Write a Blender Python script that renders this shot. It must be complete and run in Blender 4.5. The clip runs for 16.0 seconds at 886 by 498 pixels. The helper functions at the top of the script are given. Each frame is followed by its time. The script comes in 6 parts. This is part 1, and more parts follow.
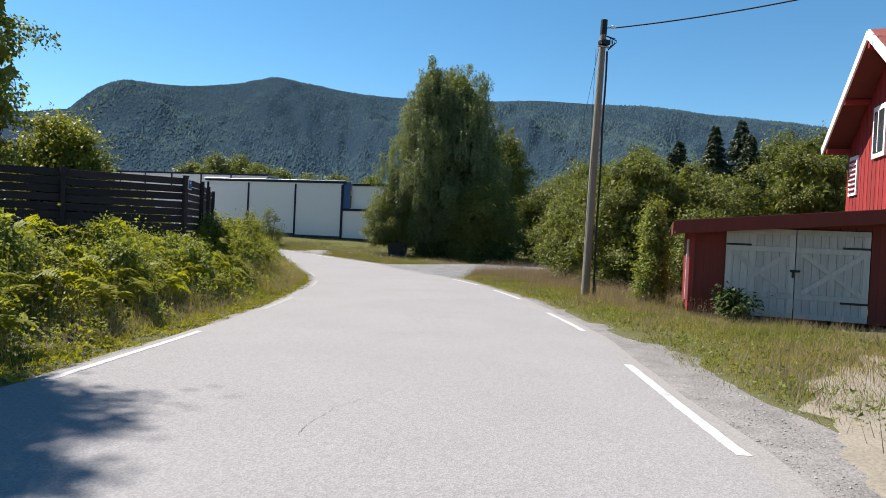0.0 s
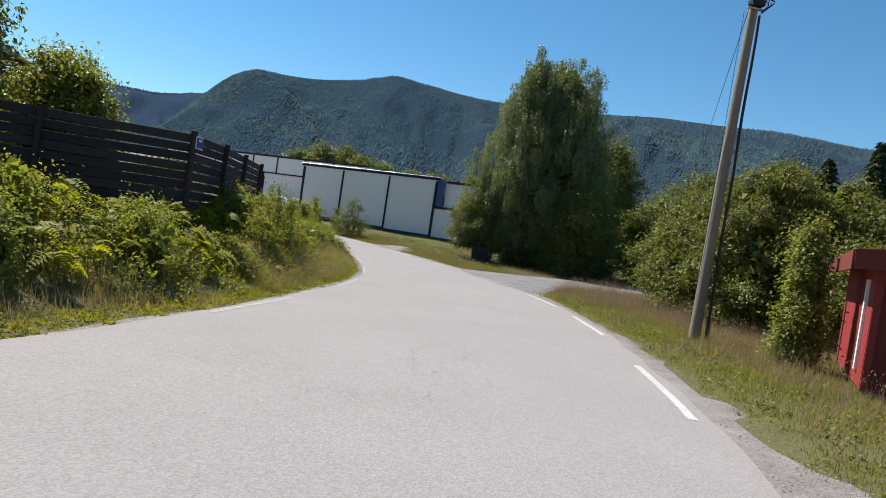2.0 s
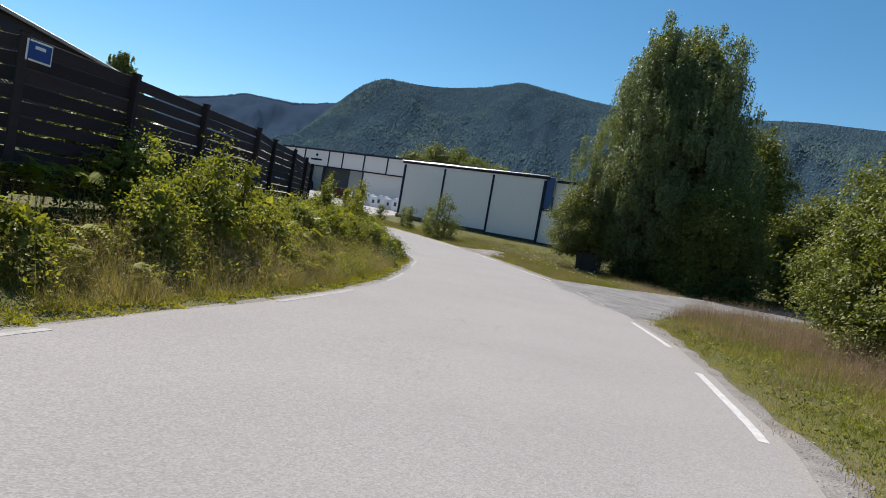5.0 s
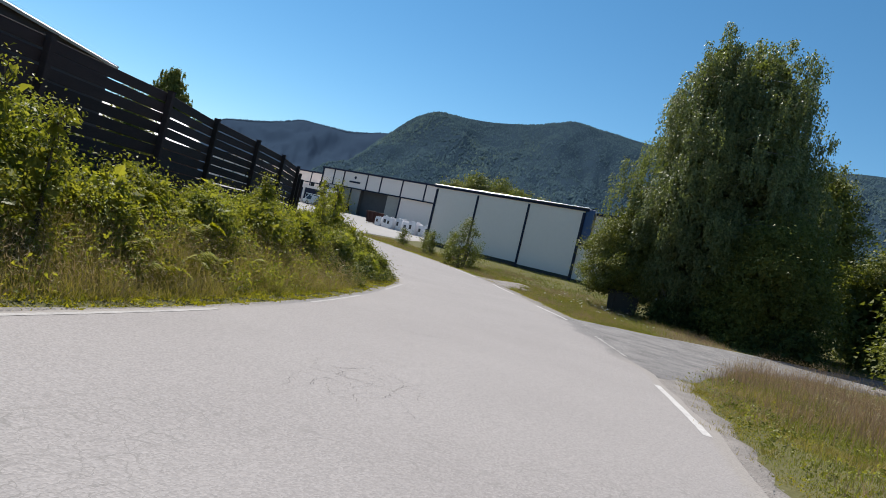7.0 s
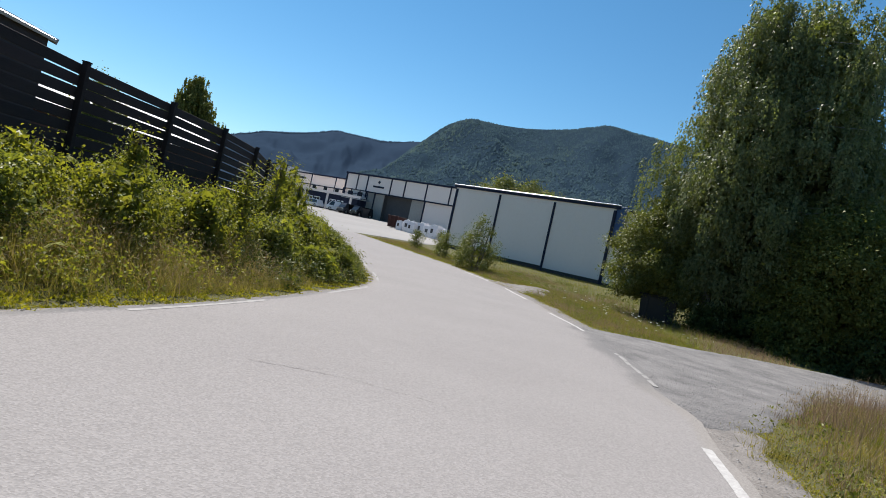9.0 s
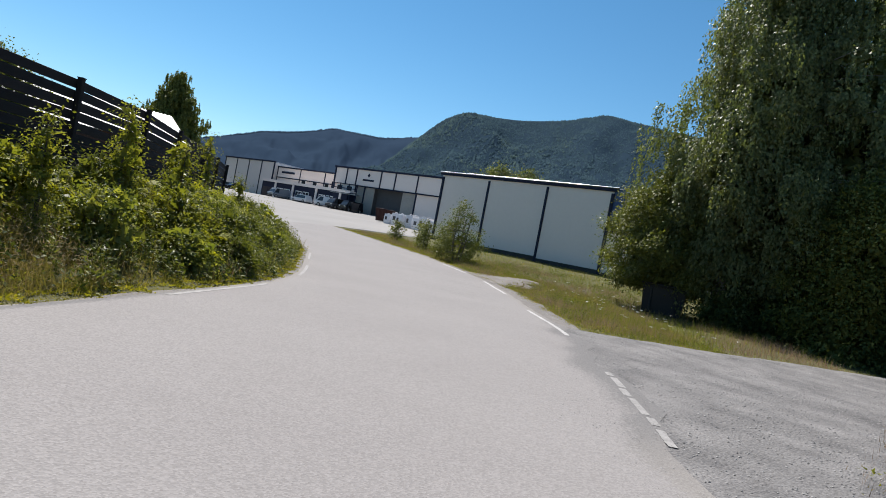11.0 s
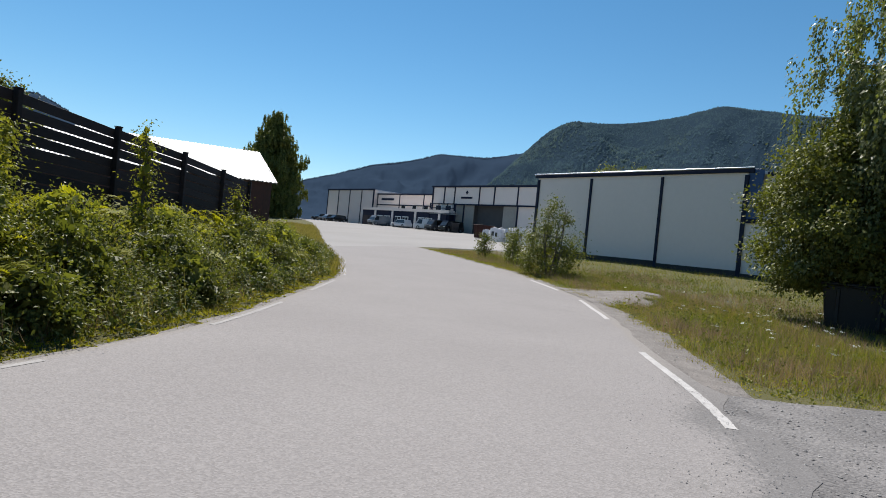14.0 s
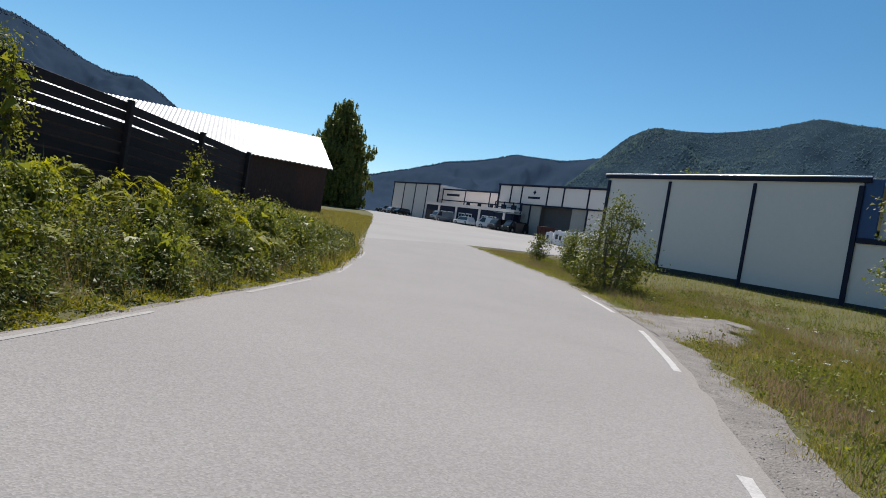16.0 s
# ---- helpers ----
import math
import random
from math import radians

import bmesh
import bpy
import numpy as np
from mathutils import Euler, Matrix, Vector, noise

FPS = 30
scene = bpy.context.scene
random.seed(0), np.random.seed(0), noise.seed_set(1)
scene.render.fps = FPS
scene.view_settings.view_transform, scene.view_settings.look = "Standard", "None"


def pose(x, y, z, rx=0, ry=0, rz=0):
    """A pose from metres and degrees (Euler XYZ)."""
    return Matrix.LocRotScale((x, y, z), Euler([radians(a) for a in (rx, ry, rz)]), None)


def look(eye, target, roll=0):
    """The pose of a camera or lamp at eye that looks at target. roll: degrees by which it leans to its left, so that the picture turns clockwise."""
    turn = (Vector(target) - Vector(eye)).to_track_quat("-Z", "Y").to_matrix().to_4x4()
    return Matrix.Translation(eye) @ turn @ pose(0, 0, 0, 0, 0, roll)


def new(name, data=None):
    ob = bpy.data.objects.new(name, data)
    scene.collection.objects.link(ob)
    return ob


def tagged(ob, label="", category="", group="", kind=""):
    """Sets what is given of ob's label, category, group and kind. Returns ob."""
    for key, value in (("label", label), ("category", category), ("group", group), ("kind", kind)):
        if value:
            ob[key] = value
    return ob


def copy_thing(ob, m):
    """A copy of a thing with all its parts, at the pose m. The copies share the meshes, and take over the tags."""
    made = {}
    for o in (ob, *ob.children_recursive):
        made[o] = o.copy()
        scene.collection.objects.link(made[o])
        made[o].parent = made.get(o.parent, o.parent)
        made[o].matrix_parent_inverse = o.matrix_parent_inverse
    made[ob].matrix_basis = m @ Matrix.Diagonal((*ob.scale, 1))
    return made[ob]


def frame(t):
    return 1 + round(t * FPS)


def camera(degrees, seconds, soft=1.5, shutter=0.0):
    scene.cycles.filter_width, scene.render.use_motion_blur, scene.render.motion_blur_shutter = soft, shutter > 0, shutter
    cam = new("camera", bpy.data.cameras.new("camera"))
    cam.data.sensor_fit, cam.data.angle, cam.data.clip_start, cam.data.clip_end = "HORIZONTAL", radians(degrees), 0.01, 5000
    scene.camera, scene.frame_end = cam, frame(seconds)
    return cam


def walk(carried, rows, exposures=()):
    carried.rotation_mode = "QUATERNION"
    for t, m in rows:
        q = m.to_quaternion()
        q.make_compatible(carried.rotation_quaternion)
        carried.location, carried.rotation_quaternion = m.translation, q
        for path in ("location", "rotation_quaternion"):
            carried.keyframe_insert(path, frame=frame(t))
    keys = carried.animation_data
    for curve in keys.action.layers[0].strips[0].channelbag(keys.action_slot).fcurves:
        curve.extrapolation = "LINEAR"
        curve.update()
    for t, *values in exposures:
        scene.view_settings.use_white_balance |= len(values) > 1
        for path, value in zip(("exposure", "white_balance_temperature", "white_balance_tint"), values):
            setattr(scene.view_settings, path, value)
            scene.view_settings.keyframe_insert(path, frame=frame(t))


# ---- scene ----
# camera: a phone on a bicycle, about 1.3 m over the road, leaning as the rider steers
cam = camera(69.03, 16.0, soft=0.9)
EXPOSURES = [(0, 1.45), (0.5, 1.34), (1.5, 1.27), (4, 1.18), (7.5, 1.10), (9.5, 1.14), (12.5, 1.03), (16, 0.92)]
ROWS = [  # seconds, x, y, z, yaw, pitch, roll
    (0.0, -0.067, 1.003, 1.321, -0.46, -1.02, -2.65),
    (0.5, 0.168, 2.035, 1.302, 4.14, -0.73, -2.91),
    (1.0, 0.471, 3.104, 1.283, 6.73, -1.10, -2.86),
    (1.5, 0.625, 4.241, 1.268, 7.43, -0.81, -6.73),
    (2.0, 0.764, 5.399, 1.273, 8.56, -1.37, -8.53),
    (2.5, 0.986, 6.522, 1.261, 9.58, -2.34, -8.86),
    (3.0, 1.081, 7.706, 1.268, 10.46, -1.85, -8.25),
    (3.5, 1.163, 8.865, 1.250, 12.96, -2.09, -12.00),
    (4.0, 1.169, 10.088, 1.228, 16.71, -3.24, -11.52),
    (6.5, 1.302, 15.977, 1.062, 21.60, -0.35, -11.16),
    (7.0, 1.313, 17.155, 1.026, 23.63, -0.34, -13.28),
    (7.5, 1.227, 18.304, 1.027, 26.17, -0.40, -11.59),
    (8.0, 1.138, 19.486, 1.026, 28.66, -0.53, -9.65),
    (8.5, 1.071, 20.634, 0.975, 27.78, 0.30, -8.72),
    (9.0, 0.879, 21.817, 0.941, 26.80, -0.35, -12.53),
    (9.5, 0.713, 22.942, 0.960, 27.66, -0.80, -10.51),
    (10.0, 0.574, 24.059, 0.938, 26.99, -0.43, -11.71),
    (12.5, -0.762, 29.639, 0.875, 30.65, -1.54, -5.45),
    (13.0, -1.109, 30.723, 0.852, 35.15, -1.40, -5.69),
    (13.5, -1.442, 31.797, 0.819, 35.36, -1.64, -7.91),
    (14.0, -1.870, 32.892, 0.842, 37.15, -0.57, -5.66),
    (14.5, -2.244, 33.959, 0.836, 37.79, -0.56, -6.41),
    (15.0, -2.688, 35.021, 0.849, 37.48, -1.73, -9.72),
    (15.5, -3.179, 36.080, 0.892, 40.07, -2.48, -9.07),
    (16.0, -3.690, 37.114, 0.933, 43.39, -1.49, -9.44),
]
walk(cam, [(t, pose(x, y, z, 90 + pitch, roll, yaw)) for t, x, y, z, yaw, pitch, roll in ROWS], EXPOSURES)

# ---- light ----
SUN_AZ, SUN_EL = radians(55), radians(52)  # left of straight ahead, and height
world = bpy.data.worlds.new("world")
scene.world = world
world.use_nodes = True
wn = world.node_tree.nodes
sky = wn.new("ShaderNodeTexSky")
sky.sky_type = "NISHITA"
sky.sun_disc = False
sky.sun_elevation, sky.sun_rotation = SUN_EL, -SUN_AZ
sky.air_density, sky.dust_density, sky.ozone_density, sky.altitude = 1.0, 0.0, 4.0, 600
wn["Background"].inputs["Strength"].default_value = 0.056
clear = wn.new("ShaderNodeHueSaturation")  # a clear, dry northern sky
clear.inputs["Hue"].default_value, clear.inputs["Saturation"].default_value = 0.489, 1.18
world.node_tree.links.new(sky.outputs["Color"], clear.inputs["Color"])
world.node_tree.links.new(clear.outputs["Color"], wn["Background"].inputs["Color"])
sun_data = bpy.data.lights.new("sun", "SUN")
sun_data.energy, sun_data.angle, sun_data.color = 4.0, radians(0.6), (1.0, 0.955, 0.885)
sun = new("sun", sun_data)
SUN_DIR = Vector((-math.sin(SUN_AZ) * math.cos(SUN_EL), math.cos(SUN_AZ) * math.cos(SUN_EL), math.sin(SUN_EL)))
sun.matrix_world = look(SUN_DIR * 100, (0, 0, 0))

# ---- materials ----
rng = np.random.default_rng(7)


def material(name, colour, colour2=None, rough=0.8, scale=4.0, fine=60.0, bump=0.2, metal=0.0, spread=0.5, spec=0.4, per_piece=0.0, stretch=(1, 1, 1)):
    """Two colours mixed by coarse and fine noise, with a bump from the fine one."""
    m = bpy.data.materials.new(name)
    m.use_nodes = True
    nt = m.node_tree
    n, l = nt.nodes, nt.links
    b = n["Principled BSDF"]
    b.inputs["Roughness"].default_value, b.inputs["Metallic"].default_value = rough, metal
    b.inputs["Specular IOR Level"].default_value = spec
    co, mp = n.new("ShaderNodeTexCoord"), n.new("ShaderNodeMapping")
    mp.inputs["Scale"].default_value = stretch
    l.new(co.outputs["Object"], mp.inputs["Vector"])
    big, small = n.new("ShaderNodeTexNoise"), n.new("ShaderNodeTexNoise")
    for t, s in ((big, scale), (small, fine)):
        t.inputs["Scale"].default_value, t.inputs["Detail"].default_value = s, 5
        l.new(mp.outputs["Vector"], t.inputs["Vector"])
    mix = n.new("ShaderNodeMix")
    mix.data_type = "RGBA"
    c2 = colour2 or tuple(v * 0.7 for v in colour)
    mix.inputs[6].default_value, mix.inputs[7].default_value = (*colour, 1), (*c2, 1)
    add = n.new("ShaderNodeMath")
    add.operation = "ADD"
    l.new(big.outputs["Fac"], add.inputs[0])
    l.new(small.outputs["Fac"], add.inputs[1])
    ramp = n.new("ShaderNodeMapRange")
    ramp.inputs["From Min"].default_value, ramp.inputs["From Max"].default_value = 1 - spread * 0.6, 1 + spread * 0.6
    l.new(add.outputs[0], ramp.inputs["Value"])
    l.new(ramp.outputs[0], mix.inputs[0])
    out = mix.outputs[2]
    if per_piece:
        info, hsv, mr = n.new("ShaderNodeObjectInfo"), n.new("ShaderNodeHueSaturation"), n.new("ShaderNodeMapRange")
        mr.inputs["To Min"].default_value, mr.inputs["To Max"].default_value = 1 - per_piece, 1 + per_piece
        l.new(info.outputs["Random"], mr.inputs["Value"])
        l.new(mr.outputs[0], hsv.inputs["Value"])
        l.new(out, hsv.inputs["Color"])
        out = hsv.outputs[0]
    l.new(out, b.inputs["Base Color"])
    if bump:
        bp = n.new("ShaderNodeBump")
        bp.inputs["Strength"].default_value, bp.inputs["Distance"].default_value = bump, 0.02
        l.new(small.outputs["Fac"], bp.inputs["Height"])
        l.new(bp.outputs[0], b.inputs["Normal"])
    return m


def leaf_material(name, colour, colour2, through_light=0.45, rough=0.5, tint=(1.7, 1.8, 0.6), gloss=0.3):
    """Leaves: each leaf its own shade, glossy skin, and light through the blade."""
    m = bpy.data.materials.new(name)
    m.use_nodes = True
    n, l = m.node_tree.nodes, m.node_tree.links
    b = n["Principled BSDF"]
    b.inputs["Roughness"].default_value = rough
    b.inputs["Specular IOR Level"].default_value = gloss
    geo, mix = n.new("ShaderNodeNewGeometry"), n.new("ShaderNodeMix")
    mix.data_type = "RGBA"
    mix.inputs[6].default_value, mix.inputs[7].default_value = (*colour, 1), (*colour2, 1)
    l.new(geo.outputs["Random Per Island"], mix.inputs[0])
    l.new(mix.outputs[2], b.inputs["Base Color"])
    tr, gain, sh = n.new("ShaderNodeBsdfTranslucent"), n.new("ShaderNodeMix"), n.new("ShaderNodeMixShader")
    gain.data_type, gain.blend_type = "RGBA", "MULTIPLY"
    gain.inputs[0].default_value = 1.0
    gain.inputs[7].default_value = (*tint, 1)
    l.new(mix.outputs[2], gain.inputs[6])
    l.new(gain.outputs[2], tr.inputs["Color"])
    sh.inputs[0].default_value = through_light
    l.new(b.outputs[0], sh.inputs[1])
    l.new(tr.outputs[0], sh.inputs[2])
    l.new(sh.outputs[0], n["Material Output"].inputs["Surface"])
    return m


def plain(name, colour, rough=0.6, metal=0.0, emission=0.0, spec=0.5):
    m = bpy.data.materials.new(name)
    m.use_nodes = True
    b = m.node_tree.nodes["Principled BSDF"]
    b.inputs["Base Color"].default_value = (*colour, 1)
    b.inputs["Roughness"].default_value, b.inputs["Metallic"].default_value = rough, metal
    b.inputs["Specular IOR Level"].default_value = spec
    return m




def asphalt():
    """Bleached asphalt: stone grain, broad worn bands, and nets of fine cracks in patches."""
    m = material("old_asphalt", (0.257, 0.242, 0.239), (0.214, 0.200, 0.198), 0.95, 0.45, 60, 0.0, spread=0.8, spec=0.08)
    n, l = m.node_tree.nodes, m.node_tree.links
    b = n["Principled BSDF"]
    base = b.inputs["Base Color"].links[0].from_socket
    co = n.new("ShaderNodeTexCoord")

    def mul(name, typ, **kw):
        t = n.new(typ)
        for k, v in kw.items():
            t.inputs[k].default_value = v
        return t
    warp = mul("w", "ShaderNodeTexNoise", Scale=3.0, Detail=6.0)
    add = n.new("ShaderNodeVectorMath")
    add.operation = "MULTIPLY_ADD"
    add.inputs[1].default_value = (0.55, 0.55, 0.0)
    l.new(co.outputs["Object"], warp.inputs["Vector"])
    l.new(warp.outputs["Color"], add.inputs[0])
    l.new(co.outputs["Object"], add.inputs[2])
    vor = mul("v", "ShaderNodeTexVoronoi", Scale=6.5)
    vor.feature = "DISTANCE_TO_EDGE"
    l.new(add.outputs[0], vor.inputs["Vector"])
    line = n.new("ShaderNodeMapRange")
    line.inputs["From Min"].default_value, line.inputs["From Max"].default_value = 0.008, 0.026
    l.new(vor.outputs["Distance"], line.inputs["Value"])
    zone = mul("z", "ShaderNodeTexNoise", Scale=0.36, Detail=5.0)
    l.new(co.outputs["Object"], zone.inputs["Vector"])
    zr = n.new("ShaderNodeMapRange")
    zr.inputs["From Min"].default_value, zr.inputs["From Max"].default_value = 0.555, 0.64
    old = n.new("ShaderNodeSeparateXYZ")
    l.new(co.outputs["Object"], old.inputs[0])
    end = n.new("ShaderNodeMapRange")  # the older stretch is more broken than the newer
    end.inputs["From Min"].default_value, end.inputs["From Max"].default_value = 19.0, 27.0
    end.inputs["To Min"].default_value, end.inputs["To Max"].default_value = 0.03, -0.07
    l.new(old.outputs["Y"], end.inputs["Value"])
    worn = n.new("ShaderNodeMath")
    worn.operation = "ADD"
    l.new(zone.outputs["Fac"], worn.inputs[0])
    l.new(end.outputs[0], worn.inputs[1])
    l.new(worn.outputs[0], zr.inputs["Value"])
    crack = n.new("ShaderNodeMath")
    crack.operation = "SUBTRACT"
    crack.inputs[0].default_value = 1.0
    l.new(line.outputs[0], crack.inputs[1])
    on = n.new("ShaderNodeMath")
    on.operation = "MULTIPLY"
    l.new(crack.outputs[0], on.inputs[0])
    l.new(zr.outputs[0], on.inputs[1])
    grain = mul("g", "ShaderNodeTexVoronoi", Scale=75.0)
    l.new(co.outputs["Object"], grain.inputs["Vector"])
    gr = n.new("ShaderNodeMapRange")
    gr.inputs["To Min"].default_value, gr.inputs["To Max"].default_value = 0.80, 1.17
    l.new(grain.outputs["Color"], gr.inputs["Value"])
    mixg = n.new("ShaderNodeMix")
    mixg.data_type, mixg.blend_type = "RGBA", "MULTIPLY"
    mixg.inputs[0].default_value = 1.0
    l.new(base, mixg.inputs[6])
    l.new(gr.outputs[0], mixg.inputs[7])
    dark = n.new("ShaderNodeMix")
    dark.data_type = "RGBA"
    dark.inputs[7].default_value = (0.185, 0.175, 0.171, 1)
    l.new(on.outputs[0], dark.inputs[0])
    l.new(mixg.outputs[2], dark.inputs[6])
    # sand and stone chips lying on the asphalt, thinning out from the edges
    lying, where, fine = n.new("ShaderNodeAttribute"), n.new("ShaderNodeAttribute"), mul("f", "ShaderNodeTexNoise", Scale=22.0, Detail=6.0)
    lying.attribute_name, where.attribute_name = "grit", "mouth"
    l.new(co.outputs["Object"], fine.inputs["Vector"])
    amount, soft = n.new("ShaderNodeMath"), n.new("ShaderNodeMapRange")
    amount.operation = "ADD"
    l.new(lying.outputs["Fac"], amount.inputs[0])
    l.new(fine.outputs["Fac"], amount.inputs[1])
    soft.inputs["From Min"].default_value, soft.inputs["From Max"].default_value = 0.85, 1.15
    l.new(amount.outputs[0], soft.inputs["Value"])
    kind, chips, over = n.new("ShaderNodeMix"), n.new("ShaderNodeMix"), n.new("ShaderNodeMix")
    for k in (kind, chips, over):
        k.data_type = "RGBA"
    kind.inputs[6].default_value, kind.inputs[7].default_value = (0.235, 0.218, 0.207, 1), (0.165, 0.158, 0.158, 1)
    l.new(where.outputs["Fac"], kind.inputs[0])
    chips.blend_type = "MULTIPLY"
    chips.inputs[0].default_value = 1.0
    l.new(kind.outputs[2], chips.inputs[6])
    l.new(gr.outputs[0], chips.inputs[7])
    l.new(soft.outputs[0], over.inputs[0])
    l.new(dark.outputs[2], over.inputs[6])
    l.new(chips.outputs[2], over.inputs[7])
    l.new(over.outputs[2], b.inputs["Base Color"])
    bp = n.new("ShaderNodeBump")
    bp.inputs["Strength"].default_value, bp.inputs["Distance"].default_value = 0.32, 0.008
    l.new(grain.outputs["Distance"], bp.inputs["Height"])
    l.new(bp.outputs[0], b.inputs["Normal"])
    return m


ASPHALT = asphalt()
YARD = material("yard_asphalt", (0.30, 0.288, 0.282), (0.22, 0.21, 0.206), 0.95, 0.12, 12, 0.1, spread=0.9, spec=0.05)
GRAVEL = material("grey_gravel", (0.235, 0.224, 0.222), (0.080, 0.077, 0.079), 0.95, 1.3, 30, 1.0, spread=0.55, spec=0.15)
SAND = material("sandy_shoulder", (0.262, 0.241, 0.228), (0.110, 0.100, 0.094), 0.95, 2.6, 34, 1.0, spread=0.75, spec=0.1)
WARM_SAND = material("trodden_sand", (0.26, 0.222, 0.180), (0.15, 0.130, 0.102), 0.95, 1.8, 30, 0.8, spread=0.7, spec=0.1)
PAINT = material("worn_road_paint", (0.47, 0.455, 0.45), (0.30, 0.288, 0.284), 0.8, 7, 42, 0.3, spread=0.55, spec=0.15)
PAINT_WORN = material("very_worn_road_paint", (0.325, 0.312, 0.306), (0.22, 0.21, 0.207), 0.8, 6, 40, 0.2, spread=0.45, spec=0.15)
SOIL = material("soil_and_thatch", (0.060, 0.062, 0.024), (0.115, 0.105, 0.050), 0.95, 0.8, 14, 0.8, spread=0.8, spec=0.1)
WHITE_PANEL = material("white_sandwich_panel", (0.79, 0.70, 0.65), (0.71, 0.63, 0.59), 0.5, 0.25, 3, 0.03, spread=1.2)
NAVY = material("navy_steel_trim", (0.009, 0.013, 0.032), (0.016, 0.021, 0.046), 0.6, 1.0, 20, 0.03, spec=0.2)
BLUE_STEEL = material("blue_steel_board", (0.022, 0.060, 0.165), (0.030, 0.075, 0.19), 0.45, 1.0, 20, 0.03)
FLASHING = plain("bright_roof_flashing", (0.55, 0.56, 0.58), 0.22, 1.0)
CONCRETE = material("concrete_plinth", (0.060, 0.056, 0.054), (0.030, 0.028, 0.028), 0.9, 1.0, 20, 0.3)
GREY_PANEL = material("grey_door_panel", (0.34, 0.33, 0.30), (0.27, 0.26, 0.24), 0.6, 0.4, 4, 0.03)
BAY_DARK = material("dark_bay_shutter", (0.075, 0.075, 0.078), (0.055, 0.055, 0.058), 0.7, 0.5, 6, 0.05)
DARK_WOOD = material("dark_stained_wood", (0.019, 0.0125, 0.0135), (0.034, 0.023, 0.023), 0.8, 1.5, 30, 0.3, per_piece=0.35, stretch=(1, 1, 6))
POLE_WOOD = material("weathered_pole_wood", (0.25, 0.215, 0.165), (0.13, 0.11, 0.085), 0.85, 1.2, 40, 0.5, stretch=(6, 6, 0.5))
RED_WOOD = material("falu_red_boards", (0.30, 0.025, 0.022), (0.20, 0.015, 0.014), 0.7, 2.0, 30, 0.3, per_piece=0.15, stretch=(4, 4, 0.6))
# shed front and fascia: darker than the side boards, shade put into the red
SHED_RED = material("shaded_red_boards", (0.160, 0.022, 0.013), (0.115, 0.015, 0.010), 0.75, 1.5, 25, 0.15, per_piece=0.06, stretch=(3, 3, 0.5))
# red boards with the shade under the eaves put into their colour
SOFFIT = material("shaded_soffit_boards", (0.120, 0.032, 0.026), (0.080, 0.022, 0.019), 0.8, 2.0, 30, 0.2)
RED_TRIM = material("red_trim_boards", (0.26, 0.025, 0.02), (0.17, 0.014, 0.012), 0.65, 2.0, 30, 0.2)
WHITE_WOOD = material("chipped_white_boards", (0.55, 0.485, 0.45), (0.31, 0.275, 0.255), 0.7, 3.0, 40, 0.35, per_piece=0.12, spread=0.9, stretch=(5, 5, 0.8))
WHITE_TRIM = plain("white_trim_paint", (0.75, 0.75, 0.73), 0.55)
ROOF_TILE = material("red_roof_tiles", (0.28, 0.07, 0.05), (0.20, 0.05, 0.04), 0.8, 2, 30, 0.3, per_piece=0.2)
ROOF_METAL = material("pale_corrugated_metal", (0.34, 0.34, 0.35), (0.24, 0.24, 0.25), 0.55, 0.5, 10, 0.05, metal=0.55)
GREY_ROOF = material("grey_metal_roof", (0.50, 0.50, 0.54), (0.40, 0.40, 0.44), 0.4, 0.5, 10, 0.05, metal=0.3)
DARK_WALL = material("dark_brown_house_wall", (0.035, 0.028, 0.032), (0.05, 0.04, 0.045), 0.75, 2, 25, 0.2)
BARN_WALL = material("dark_red_barn_boards", (0.085, 0.036, 0.028), (0.040, 0.026, 0.022), 0.85, 0.5, 7, 0.3, spread=0.5, stretch=(1, 1, 0.25))
IRON = plain("black_iron", (0.02, 0.02, 0.02), 0.5, 0.6)
STEEL = plain("galvanised_steel", (0.35, 0.36, 0.37), 0.45, 0.9)
RUBBER = plain("black_rubber", (0.015, 0.015, 0.016), 0.7)
GLASS = plain("dark_window_glass", (0.03, 0.035, 0.04), 0.06, 0.0, spec=0.8)
BLUE_SIGN = plain("blue_sign_face", (0.015, 0.05, 0.22), 0.4)
BARK = material("grey_brown_bark", (0.13, 0.11, 0.09), (0.06, 0.05, 0.04), 0.9, 3, 25, 0.6, stretch=(2, 2, 0.6))
BIRCH_BARK = material("birch_bark", (0.42, 0.40, 0.37), (0.08, 0.07, 0.065), 0.8, 2.5, 18, 0.4, spread=0.5, stretch=(0.6, 0.6, 3))
LEAF_BIRCH = leaf_material("birch_leaves", (0.072, 0.090, 0.034), (0.200, 0.212, 0.096), 0.28, 0.50, gloss=0.25)
LEAF_BUSH = leaf_material("willow_leaves", (0.068, 0.080, 0.019), (0.185, 0.188, 0.054), 0.24, 0.5, gloss=0.13)
LEAF_BANK = leaf_material("bank_shrub_leaves", (0.088, 0.114, 0.026), (0.225, 0.238, 0.066), 0.36, 0.5, (1.9, 1.8, 0.6), gloss=0.16)
LEAF_LIGHT = leaf_material("sapling_leaves", (0.105, 0.125, 0.018), (0.195, 0.200, 0.042), 0.34, 0.5, (1.9, 1.8, 0.7), gloss=0.16)
LEAF_RASP = leaf_material("bramble_leaves", (0.104, 0.126, 0.022), (0.240, 0.242, 0.056), 0.36, 0.55, (2.0, 1.9, 0.6), gloss=0.14)
